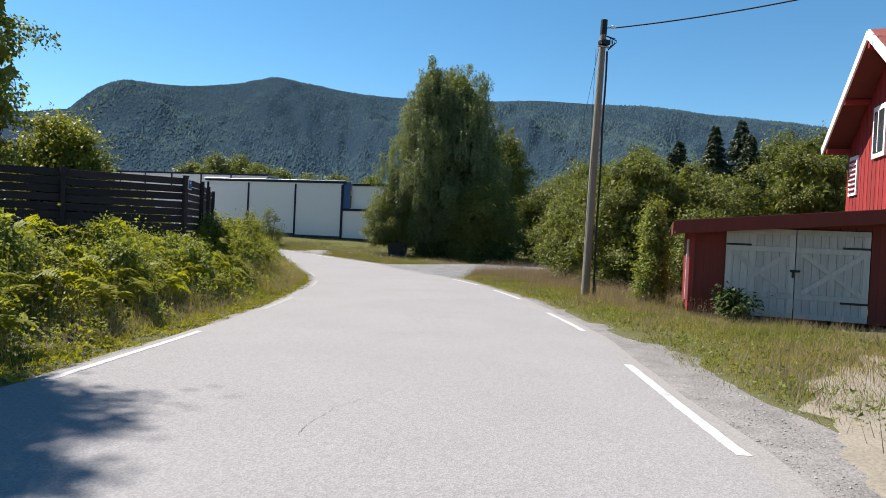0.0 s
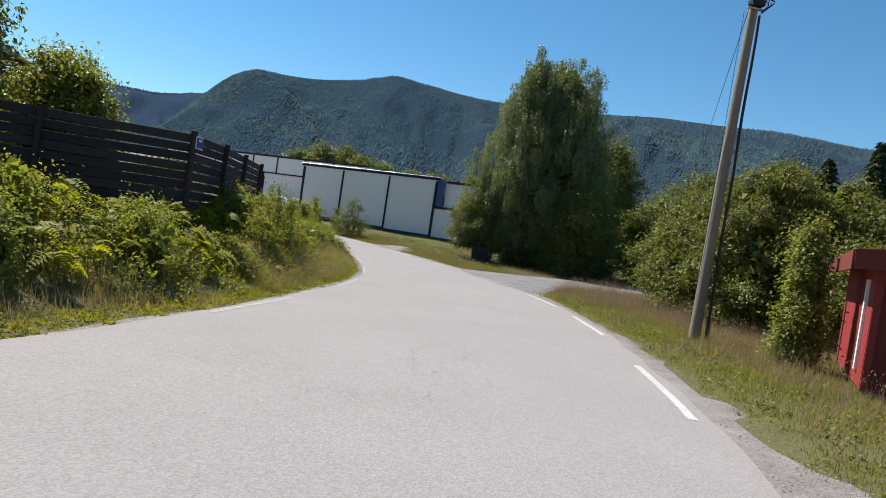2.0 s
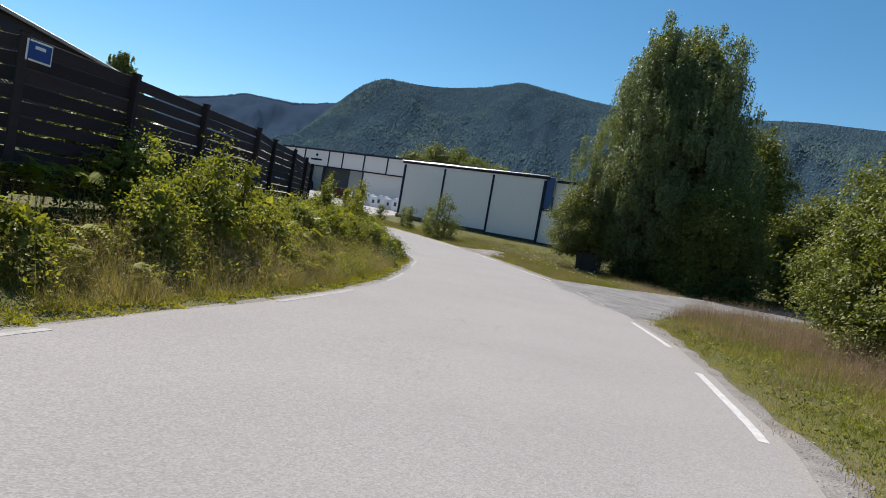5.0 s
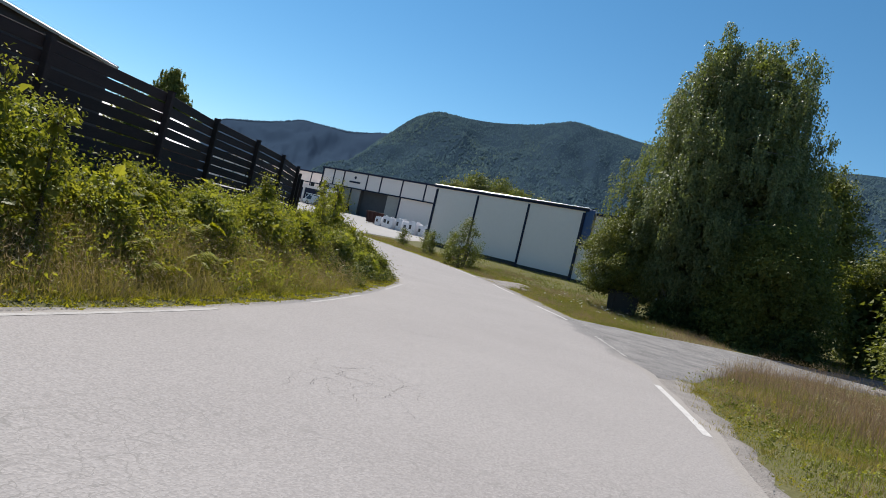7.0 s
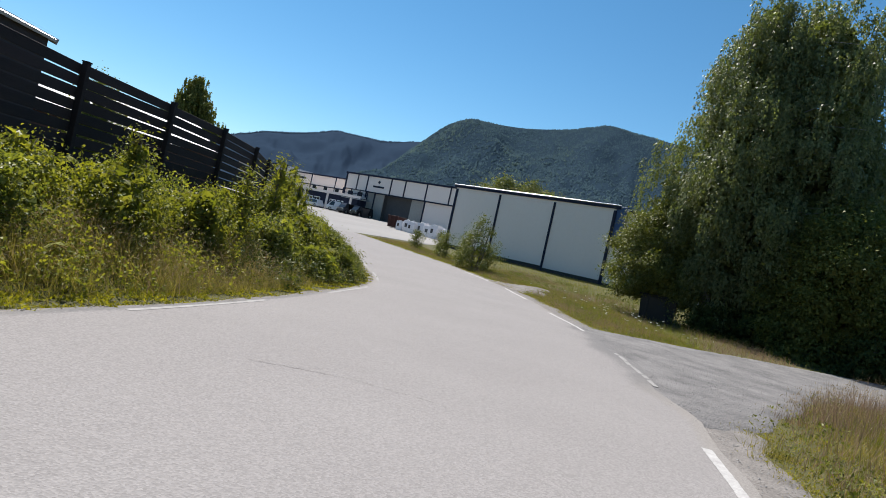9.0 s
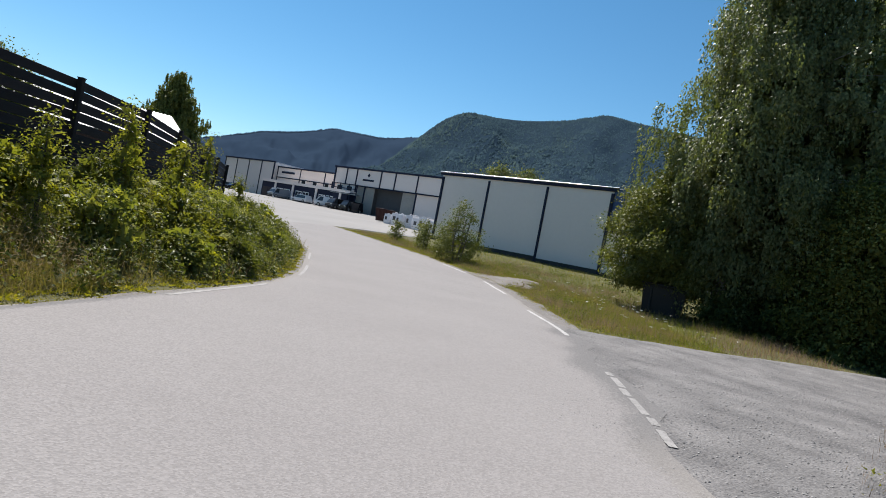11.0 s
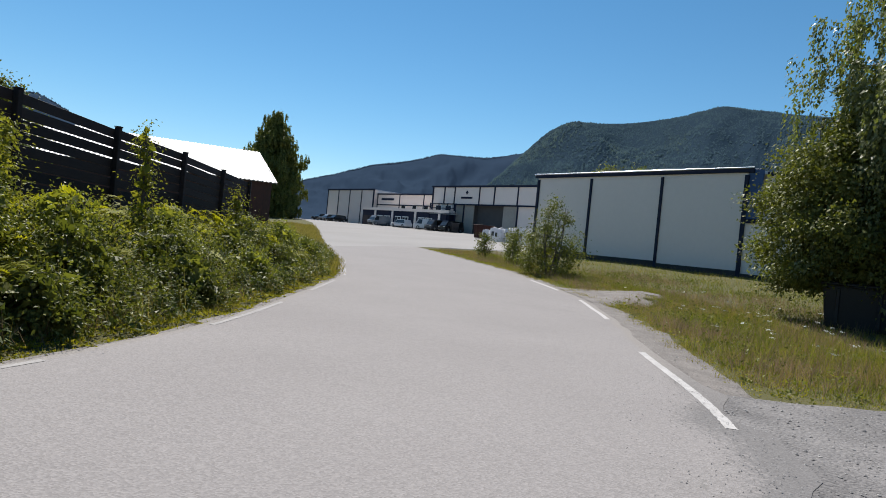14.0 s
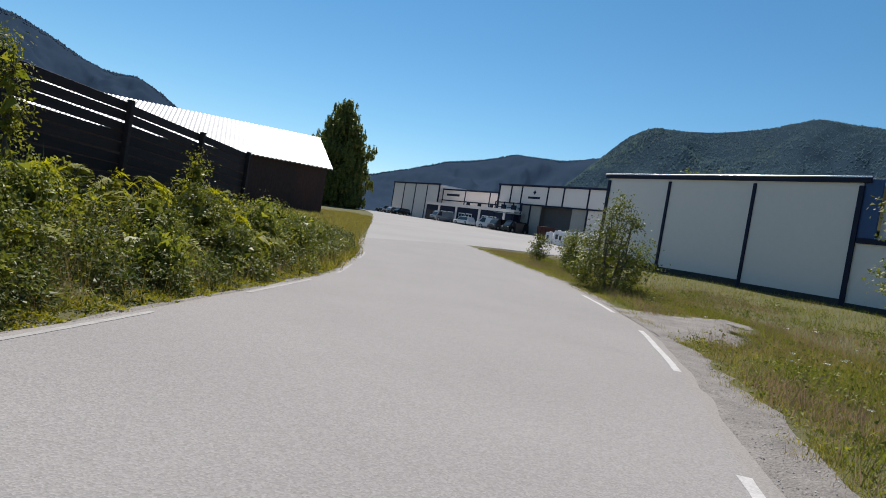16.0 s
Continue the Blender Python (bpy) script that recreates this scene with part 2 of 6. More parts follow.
LEAF_FERN = leaf_material("bracken_fronds", (0.150, 0.165, 0.012), (0.245, 0.240, 0.024), 0.42, 0.6, (2.0, 1.9, 0.6), gloss=0.1)
# dark leaf tone, also used where shade is put into the colour
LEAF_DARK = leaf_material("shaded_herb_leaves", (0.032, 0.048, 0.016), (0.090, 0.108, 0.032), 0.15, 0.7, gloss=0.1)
GRASS = leaf_material("summer_grass", (0.138, 0.132, 0.028), (0.300, 0.235, 0.105), 0.25, 0.7, (1.9, 1.9, 0.9), gloss=0.1)
GRASS_GREEN = leaf_material("green_grass", (0.105, 0.120, 0.018), (0.180, 0.182, 0.038), 0.28, 0.65, (1.9, 2.0, 0.8), gloss=0.1)
GRASS_DRY = leaf_material("dry_seed_grass", (0.18, 0.128, 0.090), (0.30, 0.215, 0.155), 0.25, 0.8, (1.5, 1.4, 1.2), gloss=0.1)
GRASS_LOW = leaf_material("low_verge_herbs", (0.150, 0.158, 0.018), (0.245, 0.225, 0.038), 0.36, 0.6, (1.9, 1.8, 0.6), gloss=0.1)
GRASS_SEED = leaf_material("brown_seed_heads", (0.225, 0.178, 0.100), (0.360, 0.300, 0.185), 0.25, 0.7, (1.4, 1.2, 1.0), gloss=0.1)
NEEDLES = leaf_material("spruce_needles", (0.022, 0.036, 0.016), (0.046, 0.060, 0.026), 0.1)
FLOWER = plain("white_petals", (0.75, 0.75, 0.70), 0.7)

# ---- mesh helpers ----


def link(name, mesh, mat, parent=None, label="", category="", group="", kind=""):
    if mat is not None:
        mesh.materials.append(mat)
    ob = new(name, mesh)
    ob.parent = parent
    return tagged(ob, label, category, group, kind)


def part(name, bm, mat, parent=None, label="", **tags):
    me = bpy.data.meshes.new(name)
    bm.to_mesh(me)
    bm.free()
    return link(name, me, mat, parent, label, **tags)


def thing(name, m, label, category, group="", kind=""):
    ob = new(name)
    ob.matrix_world = m
    return tagged(ob, label, category, group, kind)


def np_mesh(name, verts, faces, smooth=False):
    """A mesh from arrays of vertices and equal-sided faces."""
    v, f = np.asarray(verts, np.float32), np.asarray(faces, np.int32)
    me = bpy.data.meshes.new(name)
    k = f.shape[1]
    me.vertices.add(len(v))
    me.vertices.foreach_set("co", v.ravel())
    me.loops.add(f.size)
    me.loops.foreach_set("vertex_index", f.ravel())
    me.polygons.add(len(f))
    me.polygons.foreach_set("loop_start", np.arange(0, f.size, k, dtype=np.int32))
    me.polygons.foreach_set("use_smooth", np.full(len(f), smooth))
    me.update(calc_edges=True)
    return me


def box(bm, sx, sy, sz, x=0, y=0, z=0, rx=0, ry=0, rz=0, bevel=0.0):
    """A box of that size, centred at x, y, z."""
    made = bmesh.ops.create_cube(bm, size=1.0, matrix=pose(x, y, z, rx, ry, rz) @ Matrix.Diagonal((sx, sy, sz, 1)))
    if bevel:
        edges = list({e for v in made["verts"] for e in v.link_edges})
        bmesh.ops.bevel(bm, geom=edges, offset=bevel, segments=1, affect="EDGES", profile=0.5)
    return bm


def boxed(*a, **k):
    return box(bmesh.new(), *a, **k)


def tube_arrays(points, radii, sides=7):
    """Vertices and quads of a tapered tube along points."""
    p = np.asarray(points, float)
    r = np.broadcast_to(np.asarray(radii, float), (len(p),))
    d = np.gradient(p, axis=0)
    d /= np.linalg.norm(d, axis=1)[:, None] + 1e-9
    ref = np.where(np.abs(d[:, 2:3]) > 0.9, [[1.0, 0, 0]], [[0, 0, 1.0]])
    a = np.cross(d, ref)
    a /= np.linalg.norm(a, axis=1)[:, None]
    b = np.cross(d, a)
    t = np.linspace(0, 2 * np.pi, sides, endpoint=False)
    v = p[:, None] + r[:, None, None] * (np.cos(t)[None, :, None] * a[:, None] + np.sin(t)[None, :, None] * b[:, None])
    i = np.arange(len(p) - 1)[:, None] * sides
    j = np.arange(sides)[None]
    k = (j + 1) % sides
    f = np.stack([i + j, i + k, i + sides + k, i + sides + j], -1).reshape(-1, 4)
    return v.reshape(-1, 3), f


def joined(pieces):
    vs, fs, n = [], [], 0
    for v, f in pieces:
        vs.append(v)
        fs.append(f + n)
        n += len(v)
    return np.concatenate(vs), np.concatenate(fs)


def tube(name, points, radii, mat, parent=None, label="", sides=8, **tags):
    v, f = tube_arrays(points, radii, sides)
    return link(name, np_mesh(name, v, f, True), mat, parent, label, **tags)


def unit(v):
    return v / (np.linalg.norm(v, axis=-1, keepdims=True) + 1e-9)


def leaf_arrays(base, way, length, width, droop=0.15, g=rng, simple=False, face=None, loose=0.5):
    """One pointed blade per row: a folded quad, or a plain triangle where it is only seen from afar.
    face: the way the upper sides turn, as leaves do towards the light."""
    n = len(base)
    way = unit(way)
    turn = g.normal(size=(n, 3))
    side = unit(np.cross(way, turn if face is None else unit(face) + loose * turn))
    length, width = np.broadcast_to(length, (n,))[:, None], np.broadcast_to(width, (n,))[:, None]
    tip = base + way * length - np.array([0, 0, 1]) * length * droop
    if simple:
        v = np.stack([base - side * width * 0.5, base + side * width * 0.5, tip], 1)
        return v.reshape(-1, 3), np.arange(3 * n).reshape(-1, 3)
    up = np.cross(side, way)
    mid = base + way * length * 0.45
    v = np.stack([base, mid + side * width * 0.5 + up * width * 0.15, tip, mid - side * width * 0.5 + up * width * 0.15], 1)
    return v.reshape(-1, 3), np.arange(4 * n).reshape(-1, 4)


def blade_arrays(base, height, width, lean, g=rng):
    """Grass: one leaning blade per row."""
    n = len(base)
    a = g.uniform(0, 2 * np.pi, n)
    d = np.stack([np.cos(a), np.sin(a), np.zeros(n)], 1)
    s = np.stack([-np.sin(a + 0.6), np.cos(a + 0.6), np.zeros(n)], 1)
    h, w, q = (np.broadcast_to(k, (n,))[:, None] for k in (height, width, lean))
    tip = base + np.array([0, 0, 1.0]) * h * (1 - 0.3 * q) + d * q * h
    v = np.stack([base - s * w * 0.5, base + s * w * 0.5, tip], 1).reshape(-1, 3)
    return v, np.arange(3 * n).reshape(-1, 3)

# ---- the lie of the land ----
PROFILE_Y = (-25, 1, 10, 16, 20, 24, 30, 36, 42, 48, 58, 72, 80, 126, 145, 200)
PROFILE_Z = (0.06, -0.01, -0.11, -0.27, -0.33, -0.40, -0.47, -0.46, -0.46, -0.42, -0.12, 0.40, 0.80, 3.00, 3.40, 3.60)
LEFT_LINE = np.array([(-3.9, -25), (-3.5, 0), (-3.4, 6.6), (-3.22, 10), (-3.3, 13.3), (-3.52, 16.9), (-3.8, 20.5), (-4.1, 22.8), (-4.6, 25.4), (-5.1, 27.4), (-5.65, 29.2), (-6.3, 31.3), (-7.28, 34.2), (-7.65, 35.3), (-8.6, 37.2), (-9.5, 38.5), (-10.6, 40.0), (-12.5, 42.4), (-15.6, 46.4), (-21.4, 52.0), (-33.0, 61.5), (-52.0, 78.0), (-86.0, 107.0), (-140.0, 146.0)])
RIGHT_LINE = np.array([(1.9, -25), (1.98, 0), (2.06, 5.5), (2.27, 8.7), (2.52, 12.3), (2.46, 15.5), (2.35, 19.1), (1.98, 22.2), (1.62, 25.0), (0.89, 28.0), (-0.23, 32.1), (-1.6, 35.5), (-3.45, 39.5), (-5.08, 42.1), (-7.4, 46.3), (-9.4, 49.4), (-12.0, 52.4), (-16.9, 57.4), (-22.0, 61.4), (-33.2, 70.4)])


def profile(y):
    return np.interp(y, PROFILE_Y, PROFILE_Z)


def resample(line, step):
    """Points at even steps along a smoothed line, and the distance along it."""
    s = np.concatenate([[0], np.cumsum(np.linalg.norm(np.diff(line, axis=0), axis=1))])
    q = np.arange(0, s[-1], step)
    p = np.stack([np.interp(q, s, line[:, i]) for i in (0, 1)], 1)
    k = np.hanning(int(4 / step) | 1)
    k /= k.sum()
    pad = len(k) // 2
    e = np.concatenate([p[:1] - (p[1] - p[0]) * np.arange(pad, 0, -1)[:, None], p, p[-1:] + (p[-1] - p[-2]) * np.arange(1, pad + 1)[:, None]])
    p = np.stack([np.convolve(e[:, i], k, "valid") for i in (0, 1)], 1)
    return p, q


LEFT, LEFT_S = resample(LEFT_LINE, 0.5)
RIGHT, RIGHT_S = resample(RIGHT_LINE, 0.5)


def normals_of(p):
    d = unit(np.gradient(p, axis=0))
    return np.stack([-d[:, 1], d[:, 0]], 1)  # to the left of the way


LEFT_N, RIGHT_N = normals_of(LEFT), normals_of(RIGHT)


def offset(x, y, line, side):
    """Signed distance of points from a line, to the left of its way."""
    p = np.stack([np.ravel(x), np.ravel(y)], 1)
    best, out = np.full(len(p), 1e9), np.zeros(len(p))
    for q, n in zip(line[::2], side[::2]):
        d2 = ((p - q) ** 2).sum(1)
        k = d2 < best
        best[k] = d2[k]
        out[k] = np.sign((p[k] - q) @ n) * np.sqrt(d2[k])
    return out.reshape(np.shape(x))


def smooth(a, b, v):
    t = np.clip((v - a) / (b - a), 0, 1)
    return t * t * (3 - 2 * t)


def wave(x, y, s, seed=0.0):
    """Cheap smooth unevenness between -1 and 1."""
    return (np.sin(x * s + 1.3 * np.sin(y * s * 0.7 + seed)) + np.sin(y * s * 1.21 + 1.7 * np.sin(x * s * 0.6 + seed * 2.1))) * 0.5


def land(x, y):
    """Height of the ground beside the road."""
    x, y = np.asarray(x, float), np.asarray(y, float)
    z = profile(y)
    near = (np.abs(x) < 70) & (y < 95)
    dl, dr = np.full(x.shape, -50.0), np.full(x.shape, 50.0)
    if near.any():
        dl[near] = offset(x[near], y[near], LEFT, LEFT_N)
        dr[near] = offset(x[near], y[near], RIGHT, RIGHT_N)
    bank = smooth(0.6, 3.3, dl) * (0.75 * (1 - smooth(44, 54, y)) + 0.2 * smooth(44, 54, y))
    on_road = (dl < 0.5) & (dr > -0.5)
    z = z + bank + 0.05 * wave(x, y, 1.3) * smooth(0.8, 1.6, dl)
    right = smooth(0.3, 2.5, -dr)
    z = z + right * (0.04 * wave(x, y, 0.9, 2.0) - 0.045) - 0.02
    # the ground rises a little towards the red house
    z = z + 0.10 * smooth(2.5, 5.0, x) * (1 - smooth(24, 32, y))
    return np.where(on_road, profile(y) - 0.06, z)


def height_at(x, y):
    return float(land(np.array([x]), np.array([y]))[0])


def spread(lo, hi, fine, far):
    """Grid lines: fine between lo and hi, growing beyond."""
    mid = list(np.arange(lo, hi + fine, fine))
    out, step = [], fine
    a = mid[0]
    left = []
    while a > -far:
        step *= 1.35
        a -= step
        left.append(a)
    b, step = mid[-1], fine
    right = []
    while b < far:
        step *= 1.35
        b += step
        right.append(b)
    return np.array(left[::-1] + mid + right)


gx, gy = spread(-48, 24, 0.6, 3200), spread(-14, 86, 0.6, 3200)
GX, GY = np.meshgrid(gx, gy)
GZ = land(GX, GY)
idx = np.arange(GX.size).reshape(GX.shape)
quads = np.stack([idx[:-1, :-1], idx[:-1, 1:], idx[1:, 1:], idx[1:, :-1]], -1).reshape(-1, 4)
link("ground", np_mesh("ground", np.stack([GX, GY, GZ], -1).reshape(-1, 3), quads, True), SOIL, None, "earth and thatch under roadside grass", "ground", kind="structure")


def strip(name, a, b, lift, mat, label, cols=8, kind="structure", category="road", crown=0.0, on=None, skirt=0.0, across=None):
    """A sheet between two lines of equally many points, lying on the profile."""
    t = np.linspace(0, 1, cols + 1) if across is None else np.array(across)
    cols = len(t) - 1
    p = a[:, None] * (1 - t)[None, :, None] + b[:, None] * t[None, :, None]
    z = (on(p[..., 0], p[..., 1]) if on else profile(p[..., 1])) + lift + crown * (1 - (2 * t - 1) ** 2)[None]
    if skirt:  # the edge runs down into the ground
        out = unit(a - b) * skirt
        p = np.concatenate([(a + out)[:, None], p, (b - out)[:, None]], 1)
        z = np.concatenate([z[:, :1] - 0.16, z, z[:, -1:] - 0.16], 1)
        cols += 2
    v = np.concatenate([p, z[..., None]], -1).reshape(-1, 3)
    i = np.arange(len(a) * (cols + 1)).reshape(len(a), -1)
    f = np.stack([i[:-1, :-1], i[:-1, 1:], i[1:, 1:], i[1:, :-1]], -1).reshape(-1, 4)
    return link(name, np_mesh(name, v, f, True), mat, None, label, category, kind=kind)


def along(line, n):
    s = np.concatenate([[0], np.cumsum(np.linalg.norm(np.diff(line, axis=0), axis=1))])
    q = np.linspace(0, s[-1], n)
    return np.stack([np.interp(q, s, line[:, i]) for i in (0, 1)], 1)


NR = 400


def ragged(line, amount, step=0.22):
    """A line with a crumbling edge: uneven at several lengths."""
    s = np.concatenate([[0], np.cumsum(np.linalg.norm(np.diff(line, axis=0), axis=1))])
    p = along(line, int(s[-1] / step) + 2)
    q = np.linspace(0, s[-1], len(p))
    nn = normals_of(p)
    k = np.sin(q * 1.9 + 1) * 0.4 + np.sin(q * 4.7 + 2) * 0.3 + rng.normal(0, 0.35, len(p))
    return p + nn * (k * amount)[:, None]


l_end = int(np.argmin(np.abs(LEFT[:, 0] + 31)))
road_l = LEFT[:l_end] + LEFT_N[:l_end] * (0.13 + 0.04 * wave(LEFT[:l_end, 0] * 3, LEFT[:l_end, 1], 1.7))[:, None]
worn = smooth(30, 32, RIGHT[:, 1]) * (1 - smooth(40, 42, RIGHT[:, 1]))
road_r = RIGHT - RIGHT_N * (0.20 + 0.05 * wave(RIGHT[:, 0] * 3, RIGHT[:, 1], 1.9) + worn * (0.22 * wave(RIGHT[:, 0] * 2, RIGHT[:, 1], 2.1, 3.0) + rng.normal(0, 0.07, len(RIGHT))))[:, None]
EDGE_STEPS = (0, 0.015, 0.03, 0.05, 0.08, 0.13, 0.25, 0.4, 0.55, 0.7, 0.78, 0.84, 0.88, 0.91, 0.935, 0.955, 0.97, 0.985, 1)
ROAD = strip("road", along(road_l, NR), along(road_r, NR), 0.0, ASPHALT, "sun-bleached grey asphalt road with fine cracks", crown=0.02, across=EDGE_STEPS)
# grit swept onto the asphalt: a trace along both edges, much of it at the mouth of the side road
edge_t = np.tile(np.array(EDGE_STEPS), NR)
edge_y = np.repeat(along(road_r, NR)[:, 1], len(EDGE_STEPS))
mouth = smooth(30.5, 33.5, edge_y) * (1 - smooth(38.5, 43, edge_y))
reach = 0.30 + 0.50 * mouth + 0.35 * (1 - smooth(4, 9, edge_y))
grit = np.maximum(np.clip(1 - (1 - edge_t) * 5.9 / reach, 0, 1), np.clip(1 - edge_t * 5.9 / 0.22, 0, 1))
ROAD.data.attributes.new("grit", "FLOAT", "POINT").data.foreach_set("value", grit.astype(np.float32))
ROAD.data.attributes.new("mouth", "FLOAT", "POINT").data.foreach_set("value", mouth.astype(np.float32))

# single open cracks, each a narrow jagged ribbon
CRACK = plain("dark_crack", (0.09, 0.085, 0.081), 0.95, spec=0.05)
CRACKS = (
    ((-2.95, 26.2), (-2.63, 26.45), (-2.14, 26.76), (-1.64, 26.88), (-1.15, 26.88)),
    ((-0.42, 12.36), (-0.44, 12.7), (-0.55, 12.95), (-0.51, 13.44), (-0.44, 13.8)),
    ((-1.96, 22.18), (-1.68, 22.29), (-1.3, 22.36), (-0.96, 22.66)),
    ((-1.68, 22.29), (-1.74, 22.76)),
    ((-1.04, 22.09), (-1.17, 22.6), (-1.13, 23.08)),
    ((-0.94, 5.27), (-0.85, 6.02), (-0.45, 6.72)),
)


def crack(points, width, g):
    p = np.array(points)
    n = max(6, int(np.linalg.norm(np.diff(p, axis=0), axis=1).sum() / 0.045))
    p = along(p, n)
    p = p + np.cumsum(g.normal(0, 0.010, (n, 2)), 0) * 0.6 + g.normal(0, 0.010, (n, 2))
    nn = normals_of(p) * (width * g.uniform(0.25, 1.0, n) * np.linspace(1.0, 0.35, n))[:, None]
    half = np.stack([p + nn, p - nn], 1)
    mid = 0.0232
    v = np.concatenate([half, (profile(half[..., 1]) + mid)[..., None]], -1).reshape(-1, 3)
    i = np.arange(n - 1)[:, None] * 2
    link("crack", np_mesh("crack", v, np.concatenate([i, i + 1, i + 3, i + 2], 1)), CRACK, ROAD, "dark jagged crack in the asphalt")


crack_rng = np.random.default_rng(77)
for i, line in enumerate(CRACKS):
    crack(line, 0.0024 if i else 0.0048, crack_rng)
    for k in range(2):  # short side branches
        m = np.array(line[crack_rng.integers(0, len(line))])
        a = crack_rng.uniform(0, 6.28)
        tip = m + np.array([math.cos(a), math.sin(a)]) * crack_rng.uniform(0.25, 0.6)
        crack((tuple(m), tuple(tip)), 0.0016, crack_rng)


def crack_net(cx, cy, rx, ry, cell, g):
    """Map cracking: uneven cells whose edges are partly open, thinning out from the middle."""
    nx, ny = int(rx * 2 / cell) + 1, int(ry * 2 / (cell * 1.5)) + 1
    knot = np.stack(np.meshgrid(np.arange(nx), np.arange(ny), indexing="ij"), -1).astype(float)
    knot[..., 0] += 0.5 * (knot[..., 1] % 2)
    knot = knot * (cell, cell * 1.5) + g.normal(0, 0.24 * cell, knot.shape) + (cx - rx, cy - ry)
    for i in range(nx):
        for j in range(ny):
            for di, dj in ((1, 0), (0, 1), (-1, 1)):
                u, w = i + di, j + dj
                if not (0 <= u < nx and w < ny):
                    continue
                a, b = knot[i, j], knot[u, w]
                out = ((a[0] + b[0]) / 2 - cx) ** 2 / rx ** 2 + ((a[1] + b[1]) / 2 - cy) ** 2 / ry ** 2
                if g.uniform() < 0.62 - 0.45 * out:
                    bow = (a + b) / 2 + g.normal(0, 0.16 * cell, 2)
                    crack((tuple(a), tuple(bow), tuple(b)), g.uniform(0.0011, 0.0022), g)


crack_net(-0.10, 12.6, 0.62, 1.9, 0.20, crack_rng)
crack_net(-1.40, 22.4, 0.65, 1.0, 0.21, crack_rng)
# shoulders of sand and grit beside the asphalt
SHOULDER_Y, SHOULDER_W = (-5, 4, 6.5, 9, 12, 15, 19, 23, 29, 31, 38, 42, 48, 52), (1.9, 1.75, 1.35, 1.0, 0.88, 0.74, 0.56, 0.40, 0.66, 0.95, 0.70, 0.85, 0.75, 0.5)
SHOULDER = np.interp(RIGHT[:, 1], SHOULDER_Y, SHOULDER_W) * (1 + 0.14 * wave(RIGHT[:, 0] * 2, RIGHT[:, 1], 1.1)) + rng.normal(0, 0.09, len(RIGHT))
strip("shoulder_right", road_r + RIGHT_N * 0.04, RIGHT - RIGHT_N * SHOULDER[:, None], -0.012, SAND, "sandy gravel shoulder beside the asphalt", 3, category="shoulder", skirt=0.35)
wob = 0.07 * wave(LEFT[:l_end, 0] * 2, LEFT[:l_end, 1], 1.3)
strip("shoulder_left", LEFT[:l_end] + LEFT_N[:l_end] * (0.25 + wob)[:, None], road_l - LEFT_N[:l_end] * 0.04, -0.014, SAND, "narrow sandy shoulder under the verge", 2, category="shoulder")
# factory yard
yl = along(np.array([(-29.5, 58.8), (-52, 78), (-86, 107), (-118, 131), (-128, 138)]), 60)
yr = along(np.array([(-27.5, 65.5), (-33.4, 70.2), (-29.5, 78), (-31, 88), (-50, 119), (-72, 127), (-120, 140)]), 60)
strip("yard", yl, yr, -0.008, YARD, "wide pale asphalt yard in front of the factory", 24, category="yard", skirt=0.4)
# gravel side road
SIDE_A = np.array([(-0.9, 30.0), (0.4, 30.3), (1.0, 31.4), (1.15, 33.0), (1.45, 34.6), (1.75, 36.2), (2.4, 38.2), (4.4, 42), (14, 48.5), (26, 52.5)])
SIDE_B = np.array([(-4.7, 39.5), (-3.4, 40.2), (-2.4, 40.9), (-0.6, 42.6), (1.5, 44.9), (9, 51), (22, 56)])
side_a = ragged(SIDE_A, 0.08)
side_a = side_a - normals_of(side_a) * 0.3
side_b = along(ragged(SIDE_B, 0.12), len(side_a))
strip("side_road", side_a, side_b, -0.004, GRAVEL, "grey gravel side road joining the asphalt", 10, category="gravel road", skirt=0.35)
# bare track between road and factory wall
track_a = ragged(np.array([(-8.9, 49.3), (-8.5, 50.6), (-8.4, 52.0), (-8.8, 53.6), (-9.5, 55.2)]), 0.30)
track_b = along(ragged(np.array([(-11.9, 52.7), (-11.2, 53.3), (-10.7, 54.2), (-10.3, 55.0), (-10.0, 55.8)]), 0.30), len(track_a))
strip("gravel_track", track_a, track_b, -0.005, SAND, "bare sandy patch across the verge", 5, category="track", skirt=0.5)

# trodden sand where cars turn in beside the shed
sand_a = ragged(np.array([(2.6, 4.4), (3.0, 5.8), (3.6, 7.2), (4.6, 8.5), (6.0, 9.9)]), 0.18)
sand_b = along(ragged(np.array([(4.6, 2.6), (5.4, 4.2), (6.2, 5.8), (7.4, 7.4), (8.8, 8.8)]), 0.18), len(sand_a))
strip("sand_patch", sand_b, sand_a, 0.02, WARM_SAND, "trodden pale sand beside the verge", 6, category="sand", skirt=0.4, on=land)

# painted edge lines: three metres of paint, three of gap


def dash(line, side, s, s0, s1, width, inset):
    n = int((s1 - s0) / 0.07) + 3
    q = np.linspace(s0, s1, n)
    p = np.stack([np.interp(q, s, line[:, i]) for i in (0, 1)], 1)
    nn = np.stack([np.interp(q, s, side[:, i]) for i in (0, 1)], 1)
    a, b = p + nn * (width / 2 + inset), p - nn * (width / 2 - inset)
    j = rng.normal(0, 0.0028, (n, 2))
    return a + nn * j[:, :1], b - nn * j[:, 1:]


def s_at(line, s, y):
    return float(np.interp(y, line[:, 1], s))


